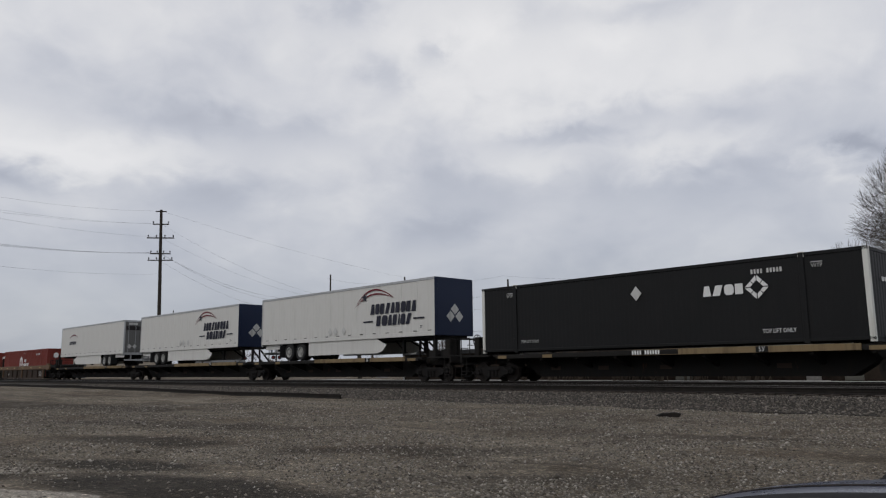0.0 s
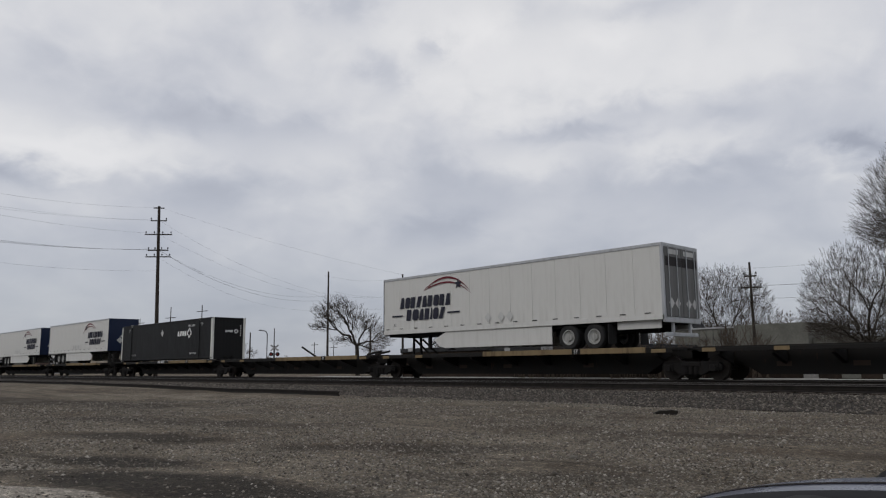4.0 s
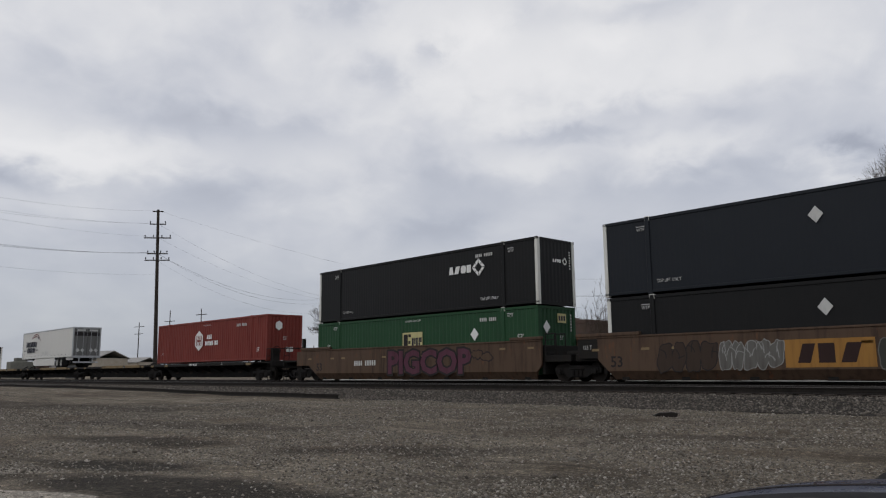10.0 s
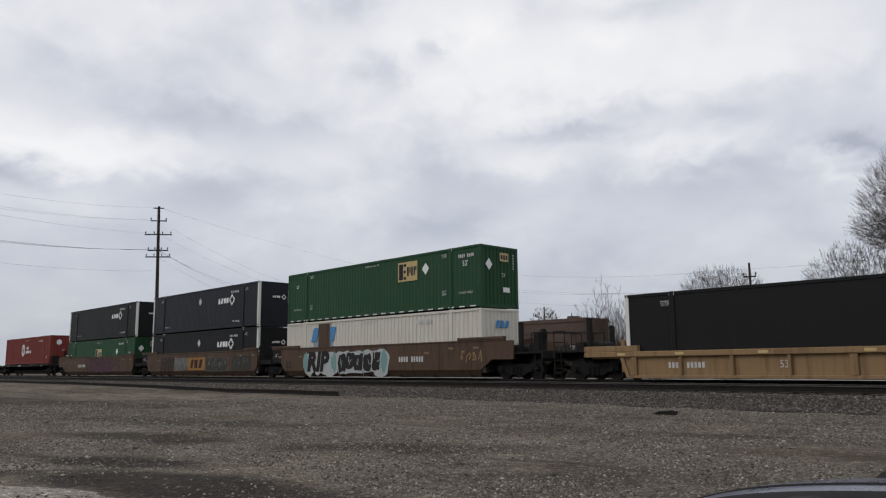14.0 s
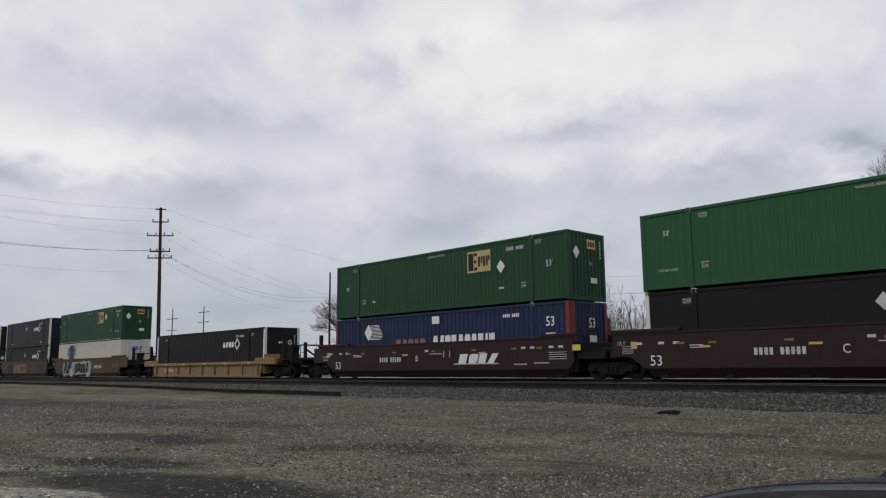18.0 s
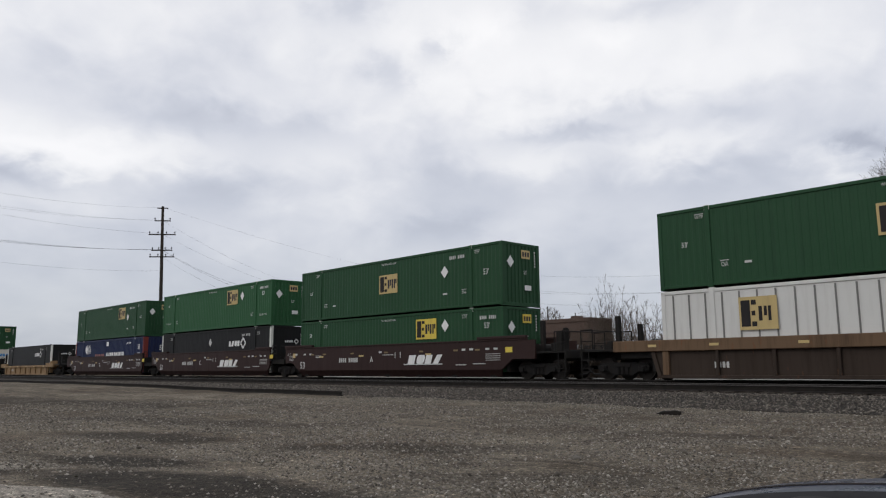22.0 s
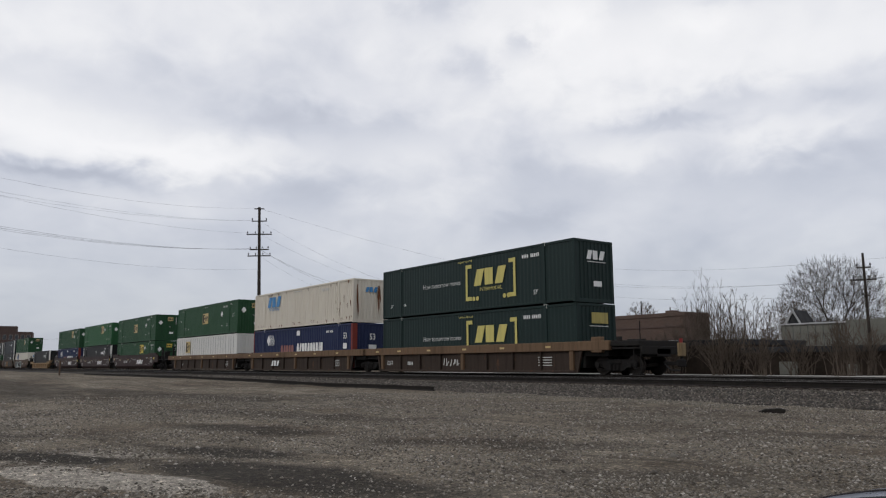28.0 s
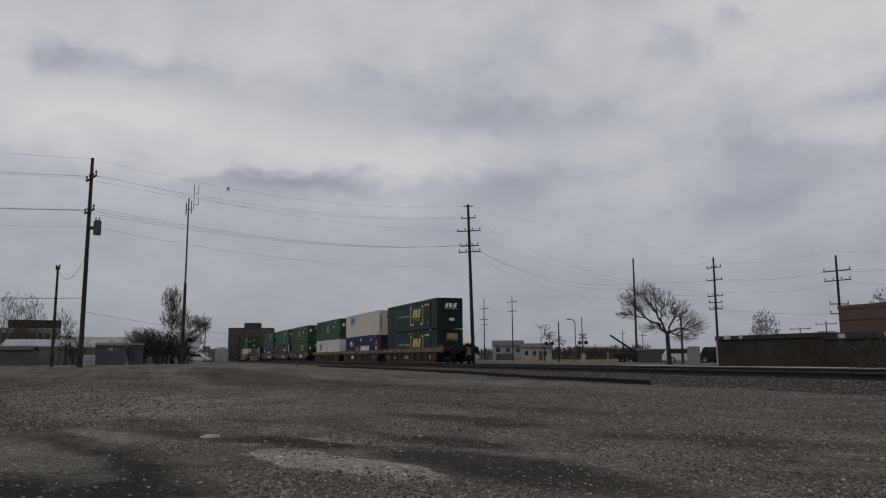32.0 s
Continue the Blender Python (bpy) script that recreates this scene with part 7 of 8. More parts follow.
def crown_tree(label, az, dist, height, width, seed, low=0.3, tips=1800, r=0.2, twig=0.008, mats=None, lean=0.0, fill=0.55, wob=0.10, skew=0.0, base=None, sides=0.30, blobs=None, sprays=3):
    """A bare tree whose boughs divide again and again until twigs fill a rounded crown."""
    x, y = at_az(az, dist)
    rng = np.random.default_rng(seed)
    fork = Vector((lean * height * low, 0, height * low))
    mid = height * (low + (1 - low) * sides)
    clumps = rng.normal(size=(9, 3))
    clumps /= np.linalg.norm(clumps, axis=1)[:, None]
    share = np.array([b[2] * b[3] for b in blobs]) if blobs else np.ones(1)
    share = share / share.sum()
    pts = []
    while len(pts) < tips:
        d = rng.normal(size=3)
        d /= np.linalg.norm(d)
        q = rng.random() ** fill
        if blobs:
            cx, cz, bx, bz = blobs[rng.choice(len(blobs), p=share)]
            pts.append((cx + d[0] * q * bx, d[1] * q * bx, cz + d[2] * q * bz))
            continue
        near = float(np.max(clumps @ d))
        q = 0.15 + 0.85 * q
        q *= 0.80 + 0.24 * near
        px, py = d[0] * q * width / 2, d[1] * q * width / 2
        pz = mid + d[2] * q * ((height - mid) if d[2] > 0 else (mid - height * low))
        pts.append((px + skew * (pz - fork.z), py, pz))
    pts = np.array(pts)
    rows = []

    def limb(p, q, d, r0, r1, level):
        """A bough from p to q that sets out along d; gives back the way it ends."""
        ln = (q - p).length
        steps = max(1, min(4, int(ln / (height * 0.03))))
        ctrl = p + d * ln * 0.5
        prev = p
        for k in range(1, steps + 1):
            t = k / steps
            g = ln * wob * (1 if k < steps else 0)
            at = p * (1 - t) ** 2 + ctrl * 2 * t * (1 - t) + q * t * t + Vector((rng.normal() * g, rng.normal() * g, rng.normal() * g * 0.6))
            rows.append((prev.copy(), at.copy(), r0 + (r1 - r0) * (k - 1) / steps, r0 + (r1 - r0) * t, level))
            prev = at
        return (q - ctrl).normalized() if ln > 1e-4 else d

    def divide(p, d, ids, rad, level):
        if len(ids) <= 3:
            for i in ids:
                tip = Vector(pts[i])
                limb(p, tip, (d + (tip - p).normalized() * 2.5).normalized(), max(rad * 0.7, twig), twig, 0)
                out = (tip - fork).normalized()
                for _ in range(sprays):   # a spray of fine twigs that reach outwards
                    s = (out + Vector(rng.normal(size=3)) * 0.32 + Vector((0, 0, 0.25))).normalized() * height * rng.uniform(0.025, 0.06)
                    rows.append((tip.copy(), tip + s, twig * 0.9, twig * 0.6, 0))
            return
        k = 2 if len(ids) < 40 else (3 if level else 6)
        seeds = pts[rng.choice(ids, k, replace=False)]
        for _ in range(4):
            own = np.argmin(((pts[ids][:, None] - seeds[None]) ** 2).sum(2), axis=1)
            seeds = np.array([pts[ids][own == j].mean(0) if (own == j).any() else seeds[j] for j in range(k)])
        for j in range(k):
            mine = ids[own == j]
            if len(mine) == 0:
                continue
            r1 = rad * (len(mine) / len(ids)) ** 0.48
            q = p.lerp(Vector(seeds[j]), 0.55 if len(mine) > 6 else 0.7)
            w = limb(p, q, (d + (q - p).normalized() * 2.0).normalized(), min(rad, r1 * 1.25), r1, level + 1)
            divide(q, w, mine, r1, level + 1)
    rows.append((Vector((0, 0, -0.3)), fork * 0.5 + Vector((0.04 * height * lean, 0, 0)), r * 1.15, r, -1))
    rows.append((fork * 0.5 + Vector((0.04 * height * lean, 0, 0)), fork, r, r * 0.9, -1))
    divide(fork, Vector((0, 0, 1)), np.arange(len(pts)), r * 0.9, 0)
    z = ground_z(x, y) if base is None else base
    # the crown spreads across the line of sight
    tr = thing("bare_tree", label, "tree", pose(x, y, z, 0, 0, az), "bare trees")
    bark, twigs = mats or (BARK, HAZY_TWIG)
    part("trunk", limb_mesh([q for q in rows if q[4] == -1], "trunk", bark, 10, 0.03), None, tr)
    part("limbwork", limb_mesh([q for q in rows if q[4] in (1, 2)], "limbwork", bark, 6, 0.012), None, tr)
    part("branchwork", limb_mesh([q for q in rows if q[4] > 2], "branchwork", bark, 4, twig), None, tr)
    part("crown", limb_mesh([q for q in rows if q[4] == 0], "crown", twigs, 3, twig), None, tr)
    return tr


def sapling(label, az, dist, height, width, seed, stems=11):
    """A clump of straight slender stems that fan out from one foot, with fine side twigs."""
    x, y = at_az(az, dist)
    rng = random.Random(seed)
    rows = []
    for k in range(stems):
        lean = rng.gauss(0, 0.5) * width / height
        away = rng.gauss(0, 0.12)
        tall = height * rng.uniform(0.62, 1.0) * (1 - 0.5 * min(1.0, abs(lean)))
        foot = Vector((rng.gauss(0, 0.08), rng.gauss(0, 0.08), -0.1))
        prev, n = foot, 7
        for i in range(1, n + 1):
            t = i / n
            at = foot + Vector((lean * tall * t ** 1.25, away * tall * t, tall * t)) + Vector((rng.gauss(0, 0.012), rng.gauss(0, 0.012), 0)) * tall * 0.5
            rows.append((prev, at, 0.022 * (1.1 - (t - 1 / n)) + 0.004, 0.022 * (1.1 - t) + 0.004, 1))
            way = (at - prev).normalized()
            if t > 0.25:
                for _ in range(4):
                    d = (way + Vector((rng.gauss(0, 0.42), rng.gauss(0, 0.42), 0.1))).normalized() * height * rng.uniform(0.07, 0.2) * (1.25 - 0.6 * t)
                    tip = at + d
                    rows.append((at.copy(), tip, 0.0062, 0.004, 0))
                    for _ in range(2):
                        e = (d.normalized() + Vector((rng.gauss(0, 0.4), rng.gauss(0, 0.4), 0.1))).normalized() * d.length * rng.uniform(0.3, 0.6)
                        rows.append((at.lerp(tip, rng.uniform(0.4, 0.9)), at.lerp(tip, 0.7) + e, 0.0045, 0.003, 0))
            prev = at
    tr = thing("bare_sapling", label, "tree", pose(x, y, ground_z(x, y), 0, 0, az), "bare saplings")
    part("stem_clump", limb_mesh([q for q in rows if q[4] == 1], "stem_clump", SHRUB, 5, 0.006), None, tr)
    part("crown", limb_mesh([q for q in rows if q[4] == 0], "crown", SHRUB, 3, 0.003), None, tr)
    return tr


def shrub(label, az, dist, height, width, seed, stems=14, depth=3, mats=None, base=None):
    """A thicket of thin stems from the ground."""
    x, y = at_az(az, dist)
    rng = random.Random(seed)
    rows = []
    for _ in range(stems):
        sx, sy = rng.gauss(0, width * 0.3), rng.gauss(0, width * 0.3)
        h = height * rng.uniform(0.5, 1.0) * math.exp(-(sx / width) ** 2)
        grow(rng, (sx, sy, -0.1), (sx * 0.12 + rng.gauss(0, 0.12), sy * 0.12 + rng.gauss(0, 0.12), 1), h * 0.42, 0.026, depth, 15, -0.02, rows, (2, 3), 3, 0.7)
    top = max(b.z for a, b, *_ in rows)
    k = height / top
    rows = [(a * Vector((1, 1, 1)) * 1.0, b * 1.0, r0, r1, d) for a, b, r0, r1, d in rows]
    rows = [(Vector((a.x, a.y, a.z * k)), Vector((b.x, b.y, b.z * k)), r0, r1, d) for a, b, r0, r1, d in rows]
    t = thing("bare_shrub", label, "shrub", pose(x, y, ground_z(x, y) if base is None else base), "bare shrubs")
    m = mats or SHRUB
    part("stem_clump", limb_mesh([q for q in rows if q[4] >= depth - 1], "stem_clump", m, 4, 0.010), None, t)
    part("crown", limb_mesh([q for q in rows if q[4] < depth - 1], "crown", m, 3, 0.0075), None, t)
    return t


def build_trees():
    crown_tree("gnarled bare tree with a dark bent trunk and drooping crown", 52.8, 62, 6.6, 6.2, 12, 0.36, 1700, 0.17, 0.0062, None, -0.04, 0.5, 0.07,
               blobs=[(-1.7, 5.5, 1.3, 0.9), (-2.9, 5.1, 0.9, 0.7), (-3.0, 3.9, 0.9, 0.5), (-2.0, 4.4, 1.1, 0.7), (0.7, 4.0, 1.4, 1.0), (1.8, 3.0, 1.2, 0.9), (1.0, 2.2, 1.1, 0.6), (-1.1, 2.8, 1.1, 0.5), (-0.5, 4.8, 1.1, 1.0)], sprays=2)
    crown_tree("round-crowned bare tree behind a low grey building", 26.3, 76, 10.0, 9.4, 21, 0.18, 5200, 0.20, 0.0054, None, 0.0, 0.42, 0.022)
    crown_tree("smaller pale bare tree beside a round-crowned one", 29.6, 78, 6.7, 4.4, 22, 0.22, 1100, 0.10, 0.0078, (SHRUB, SHRUB), 0.1, 0.42, 0.05, 0.1)
    crown_tree("wide bare tree with dense fine twigs", 17.5, 56, 8.5, 9.2, 33, 0.15, 5600, 0.21, 0.0046, None, 0.0, 0.42, 0.022)
    crown_tree("tall bare tree whose crown rises above the others", 13.2, 64, 16.6, 10.0, 34, 0.50, 4600, 0.28, 0.0054, None, 0.0, 0.42, 0.025)
    crown_tree("thin pale bare tree seen past the others", 22.4, 90, 6.2, 5.6, 35, 0.2, 1200, 0.10, 0.011, (SHRUB, SHRUB))
    crown_tree("small pale bare tree behind a low building", 46.4, 85, 5.4, 3.0, 41, 0.20, 700, 0.07, 0.0105, (SHRUB, SHRUB), 0.0, 0.45, 0.05)
    crown_tree("pale bare tree behind a brick building", 38.8, 100, 8.2, 5.0, 42, 0.3, 1000, 0.10, 0.012, (SHRUB, SHRUB), 0.0, 0.45, 0.05)
    crown_tree("spreading bare tree among bushes beside a slim mast", 88.6, 78, 7.4, 4.2, 51, 0.12, 3000, 0.12, 0.0085, None, 0.0, 0.5, 0.05,
               blobs=[(-0.2, 6.0, 1.0, 1.4), (0.3, 4.2, 1.5, 1.4), (2.4, 3.6, 1.1, 1.1), (-2.6, 2.6, 1.6, 0.8), (-1.0, 1.9, 2.6, 1.3), (-0.4, 1.2, 2.4, 0.9), (1.5, 2.2, 1.4, 1.0)])
    for k, (az, el, w) in enumerate(((34.3, 6.1, 1.7), (33.7, 5.6, 1.6), (33.0, 5.2, 1.7), (32.3, 5.0, 1.6), (31.6, 4.6, 1.6), (30.8, 4.0, 1.5), (34.9, 5.2, 1.5), (35.7, 4.0, 1.4))):
        sapling("clump of slender pale bare saplings in a thicket", az, 46 + 2 * (k % 3), rel(el, 46) - 0.38, w * 1.1, 300 + k)
    for k, (az, d, h, w) in enumerate(((98.6, 110, 9.0, 5.0), (97.4, 125, 9.5, 4.5), (95.6, 120, 7.5, 4.0))):
        crown_tree("pale distant bare tree", az, d, h, w, 330 + k, 0.25, 420, 0.12, 0.013, (SHRUB, SHRUB), 0.0, 0.45, 0.05)
    bare_tree("bare tree behind a beige house", 61.7, 125, 6.0, 56, 36, 5, 0.25, r=0.12, twig=0.022)
    for i, (az, h, w) in enumerate(((38.5, 2.2, 1.0), (36.6, 3.0, 0.8), (34.0, 2.6, 0.7), (32.9, 2.4, 0.9), (31.0, 2.3, 0.9), (28.6, 2.2, 0.9), (26.0, 2.6, 1.0), (24.9, 2.4, 1.0), (40.5, 1.6, 1.0))):
        shrub("tangle of bare brown stems beside the tracks", az, (31.2 + 0.9 * (i % 2)) / math.cos(radians(az)), h * 0.95, w, 60 + i, 20)
    for i, (az, d, h, w) in enumerate(((90.4, 80, 3.4, 2.5), (89.6, 78, 3.2, 2.2), (88.6, 77, 3.6, 2.2), (87.9, 79, 2.4, 1.8), (91.0, 79, 2.6, 1.4), (92.6, 82, 2.5, 1.4), (95.0, 70, 2.8, 1.6))):
        shrub("dark bare bushes at the edge of the lot", az, d, h, w, 80 + i, 34, 3, BARK)
    # far woods on the horizon, their haze painted by the paler shrub bark
    rng = random.Random(90)
    rows = []
    for k in range(260):
        az = rng.choice((rng.uniform(54.5, 62), rng.uniform(54.5, 62), rng.uniform(62, 72), rng.uniform(8, 50)))
        x, y = at_az(az, rng.uniform(190, 260))
        h = rng.uniform(1.6, 3.4)
        for _ in range(5):
            grow(rng, (x + rng.gauss(0, 1.2), y + rng.gauss(0, 1.2), 0.3), (rng.gauss(0, 0.2), rng.gauss(0, 0.2), 1), h * 0.5, 0.10, 2, 30, 0, rows, (2, 4), 2, 0.7)
    tagged(new("far_woods", limb_mesh(rows, "far_woods", SHRUB, 3, 0.05)), "hazy line of leafless woods on the horizon", "woods", kind="stuff")


# ---- buildings ----
def wall_box(parent, name, x0, x1, y0, y1, z0, z1, material, label=""):
    bm = bmesh.new()
    add_box(bm, x0, x1, y0, y1, z0, z1, ch=0.02)
    return part(name, bm, material, parent, label)


def windows(parent, xs, z0, z1, y, w, frame_mat):
    for x in xs:
        bm = bmesh.new()
        add_box(bm, x - w / 2 - 0.06, x + w / 2 + 0.06, y - 0.05, y + 0.05, z0 - 0.06, z1 + 0.06, ch=0.01)
        f = part("window", bm, frame_mat, parent)
        bm = bmesh.new()
        add_box(bm, x - w / 2, x + w / 2, y - 0.058, y - 0.03, z0, z1)
        part("pane", bm, GLASS, f)


def gable(parent, x0, x1, y0, y1, z0, z1, over, material):
    """A ridge roof along x."""
    bm = bmesh.new()
    ym = (y0 + y1) / 2
    add_profile(bm, [(y0 - over, z0), (ym, z1), (y1 + over, z0), (y1 + over, z0 - 0.12), (ym, z1 - 0.12), (y0 - over, z0 - 0.12)], x0 - over, x1 + over)
    return part("roof", bm, material, parent)


def build_buildings():
    # pale apron of worn concrete between the tracks and the low building
    bm = bmesh.new()
    rng = random.Random(17)
    x = -46.0
    while x < -3:
        w = rng.uniform(2.2, 3.4)
        add_box(bm, x, x + w - 0.05, 30.5 + rng.uniform(-0.1, 0.1), 32.7, 0.30, 0.405 + rng.uniform(-0.01, 0.015), ch=0.015)
        x += w
    solid("concrete_apron", bm, PALE_CONCRETE, "pale worn concrete apron beside the tracks", "pavement", kind="structure")
    # long low brown building close behind the tracks
    b = thing("low_building", "long low brown block building with a flat tar roof", "building", pose(-30, 33.0, 0.36))
    for i, (x0, x1, top) in enumerate(((-8.7, -0.5, 1.86), (-0.5, 9.0, 1.72), (9.0, 24.0, 1.30))):
        wall_box(b, "wall", x0, x1, 0, 6, -0.3, top - 0.26, RUST_WALL)
        wall_box(b, "roof", x0 - 0.06, x1 + 0.06, -0.12, 6.1, top - 0.26, top, ROOF_DARK, "black flat roof edge")
    wall_box(b, "corner_board", -8.78, -8.66, -0.06, 0.06, -0.1, 1.62, WHITE_WALL)
    for x, w, top in ((-7.9, 0.55, 1.86), (-6.6, 0.3, 1.86), (0.5, 0.4, 1.72), (3.2, 0.8, 1.72), (5.2, 0.6, 1.72), (16.2, 1.1, 1.3), (17.9, 0.5, 1.3)):
        bm = bmesh.new()
        add_prism(bm, [(x, top - 0.2), (x + w, top - 0.2), (x + w * 0.92, top + 0.03), (x - w * 0.05, top + 0.03)], -0.16, -0.13)
        part("roof_patch", bm, WHITE_WALL, b, "white patch on the roof edge")
    rng = random.Random(3)
    for k in range(9):
        x = 9.5 + 1.5 * k
        wall_box(b, "wall_panel", x, x + rng.uniform(0.4, 0.9), -0.03, 0.0, 0.05, rng.uniform(0.4, 0.9), rng.choice((CONCRETE, RUST_WALL, GREY_SIDING)))
    # brick building behind it
    b = thing("brick_building", "two-step brown brick building with a flat parapet", "building", pose(-46.5, 52.0, 0.38))
    wall_box(b, "wall", 0, 8.9, 0, 3.2, -0.3, 4.3, BRICK_BROWN)
    wall_box(b, "parapet", -0.05, 8.95, -0.06, 3.25, 4.3, 4.62, BRICK_BROWN)
    wall_box(b, "string_course", -0.03, 8.92, -0.05, -0.005, 3.4, 3.56, BRICK_RED)
    wall_box(b, "chimney", 5.6, 6.4, 1.8, 2.6, 4.6, 4.95, BRICK_BROWN)
    windows(b, (2.5, 4.8, 7.1), 1.2, 2.4, 0.0, 1.2, BRICK_RED)
    # grey building with a dormer
    b = thing("metal_building", "low grey-green metal building with a white-edged dormer", "building", pose(-34.3, 60, 0.38))
    wall_box(b, "wall", 0, 9.0, 0, 9, -0.3, 3.6, GREY_SIDING)
    wall_box(b, "wall", 5.6, 11.4, -0.4, 8, -0.3, 3.75, GREY_SIDING)
    wall_box(b, "wall", 11.4, 15.5, 0.3, 8, -0.3, 2.6, GREY_SIDING)
    wall_box(b, "corner_board", -0.1, 0.12, -0.05, 0.1, -0.2, 3.6, WHITE_WALL)
    wall_box(b, "gutter", 0, 9, -0.12, 0.02, 3.55, 3.68, WHITE_WALL)
    for k in range(14):
        wall_box(b, "wall_seam", 0.5 + k * 0.62, 0.54 + k * 0.62, -0.03, 0.0, -0.1, 3.5, SHED_GREY)
    bm = bmesh.new()
    add_prism(bm, [(0.14, 3.6), (1.72, 3.6), (1.02, 4.82)], 0.35, 2.6)
    part("dormer", bm, ROOF_DARK, b, "black dormer gable")
    bm = bmesh.new()
    add_prism(bm, [(0.12, 3.6), (0.45, 3.6), (1.02, 4.62), (1.6, 3.62), (1.74, 3.62), (1.05, 4.86)], 0.25, 0.346)
    part("dormer_edge", bm, WHITE_WALL, b, "white roof edge")
    # beige sheds down the line
    x, y = at_az(70.8, 125)
    b = thing("beige_house", "beige gabled shed with a dark garage door", "building", pose(x, y, 0.35, 0, 0, 25))
    wall_box(b, "wall", -3.4, 3.4, -3, 3, -0.3, 2.9, BEIGE_SIDING)
    gable(b, -3.4, 3.4, -3, 3, 2.9, 4.0, 0.25, CONCRETE)
    wall_box(b, "garage_door", -2.2, 1.0, -3.06, -3.0, 0.0, 2.1, SHED_GREY)
    x, y = at_az(68.2, 140)
    b = thing("beige_house", "low beige shed beside the railway", "building", pose(x, y, 0.35, 0, 0, 25))
    wall_box(b, "wall", -2.8, 2.8, -2.5, 2.5, -0.3, 2.5, BEIGE_SIDING)
    gable(b, -2.8, 2.8, -2.5, 2.5, 2.5, 3.3, 0.2, CONCRETE)
    x, y = at_az(62.25, 150)
    b = thing("beige_house", "low beige building with a dark hipped roof", "building", pose(x, y, 0.35, 0, 0, 62))
    wall_box(b, "wall", -2.8, 2.8, -2, 2, -0.3, 2.5, BEIGE_SIDING)
    gable(b, -2.8, 2.8, -2, 2, 2.5, 3.3, 0.25, SHED_GREY)
    windows(b, (-1.9, -0.4, 1.6), 1.0, 1.8, -2.0, 0.7, WHITE_WALL)
    wall_box(b, "door", 0.4, 1.1, -2.04, -2.0, 0.0, 1.8, SHED_GREY)
    x, y = at_az(64.35, 160)
    b = thing("white_house", "white two-storey house with dark windows and grey roof", "building", pose(x, y, 0.35, 0, 0, 64))
    wall_box(b, "wall", -3.0, 3.0, -2.5, 2.5, -0.3, 3.0, WHITE_WALL)
    gable(b, -3.0, 3.0, -2.5, 2.5, 3.0, 4.1, 0.3, SHED_GREY)
    windows(b, (-2.0, 0.0, 2.0), 1.7, 2.5, -2.5, 0.7, SHED_GREY)
    wall_box(b, "porch", -2.4, 1.0, -3.6, -2.5, 0.0, 1.4, SHED_GREY)
    # sheds and houses at the left edge of the lot
    def shed(label, az, dist, w, d, h, mat, roof, rise=0.3, base=0.5, turn=0):
        x, y = at_az(az, dist)
        s = thing("shed", label, "shed", pose(x, y, base, 0, 0, 90 + turn), "sheds by the lot")
        wall_box(s, "wall", -w / 2, w / 2, -d, 0, -0.4, h, mat)
        gable(s, -w / 2, w / 2, -d, 0, h, h + rise, 0.08, roof)
        wall_box(s, "door", -0.4, 0.5, -d - 0.03, -d, 0.0, h * 0.85, mat)
        return s
    s = shed("plain grey metal equipment shed", 92.5, 72, 2.2, 2.0, 1.7, SHED_GREY, SHED_GREY, 0.2)
    wall_box(s, "notice", -0.1, 0.18, -2.06, -2.035, 1.2, 1.42, WHITE_WALL, "small white notice")
    shed("small grey equipment cabinet", 90.9, 73, 1.1, 1.0, 1.75, SHED_GREY, SHED_GREY, 0.1)
    shed("whitewashed low building with a white roof", 94.8, 92, 7.0, 5.0, 1.75, GREY_SIDING, WHITE_WALL, 0.75)
    shed("long low building with a pale metal roof", 92.4, 130, 15.0, 9.0, 2.3, GREY_SIDING, CONCRETE, 1.5)
    shed("low grey shed with a white roof", 96.8, 80, 5.0, 4.0, 1.7, GREY_SIDING, WHITE_WALL, 0.6)
    shed("low dark shed with a tar roof", 99.2, 75, 6.0, 4.0, 1.3, SHED_GREY, ROOF_DARK, 0.3)
    bm = bmesh.new()
    add_box(bm, -0.4, 0.4, -0.4, 0.4, 0, 0.75, ch=0.05)
    x, y = at_az(93.9, 58)
    solid("utility_box", bm, WHITE_WALL, "small white utility box at the foot of a pole", "box", at=pose(x, y, ground_z(x, y)))
    # flats and works far off
    x, y = at_az(98.4, 190)
    b = thing("office_block", "long grey three-storey block with ribbon windows", "building", pose(x, y, 0.4, 0, 0, 95))
    wall_box(b, "wall", -9, 9, -6, 6, -0.5, 7.2, CONCRETE)
    wall_box(b, "roof_house", -1, 9, -4, 4, 7.2, 9.0, ROOF_DARK)
    for fl in range(2):
        windows(b, [-8.2 + 1.35 * k for k in range(13)], 1.2 + 3 * fl, 3.2 + 3 * fl, -6.0, 1.0, CONCRETE)
    x, y = at_az(83.15, 240)
    b = thing("brick_apartments", "six-storey red-brown brick apartment block", "building", pose(x, y, 0.4, 0, 0, 80))
    wall_box(b, "wall", -6.5, 6.5, -6, 6, -0.5, 9.6, BRICK_RED)
    wall_box(b, "roof_house", -2.2, 2.6, -3, 3, 9.6, 11.2, BRICK_RED)
    for fl in range(4):
        windows(b, [-5.6 + 1.4 * k for k in range(9)], 0.9 + 2.2 * fl, 2.1 + 2.2 * fl, -6.0, 0.7, CONCRETE)
    rng = random.Random(8)
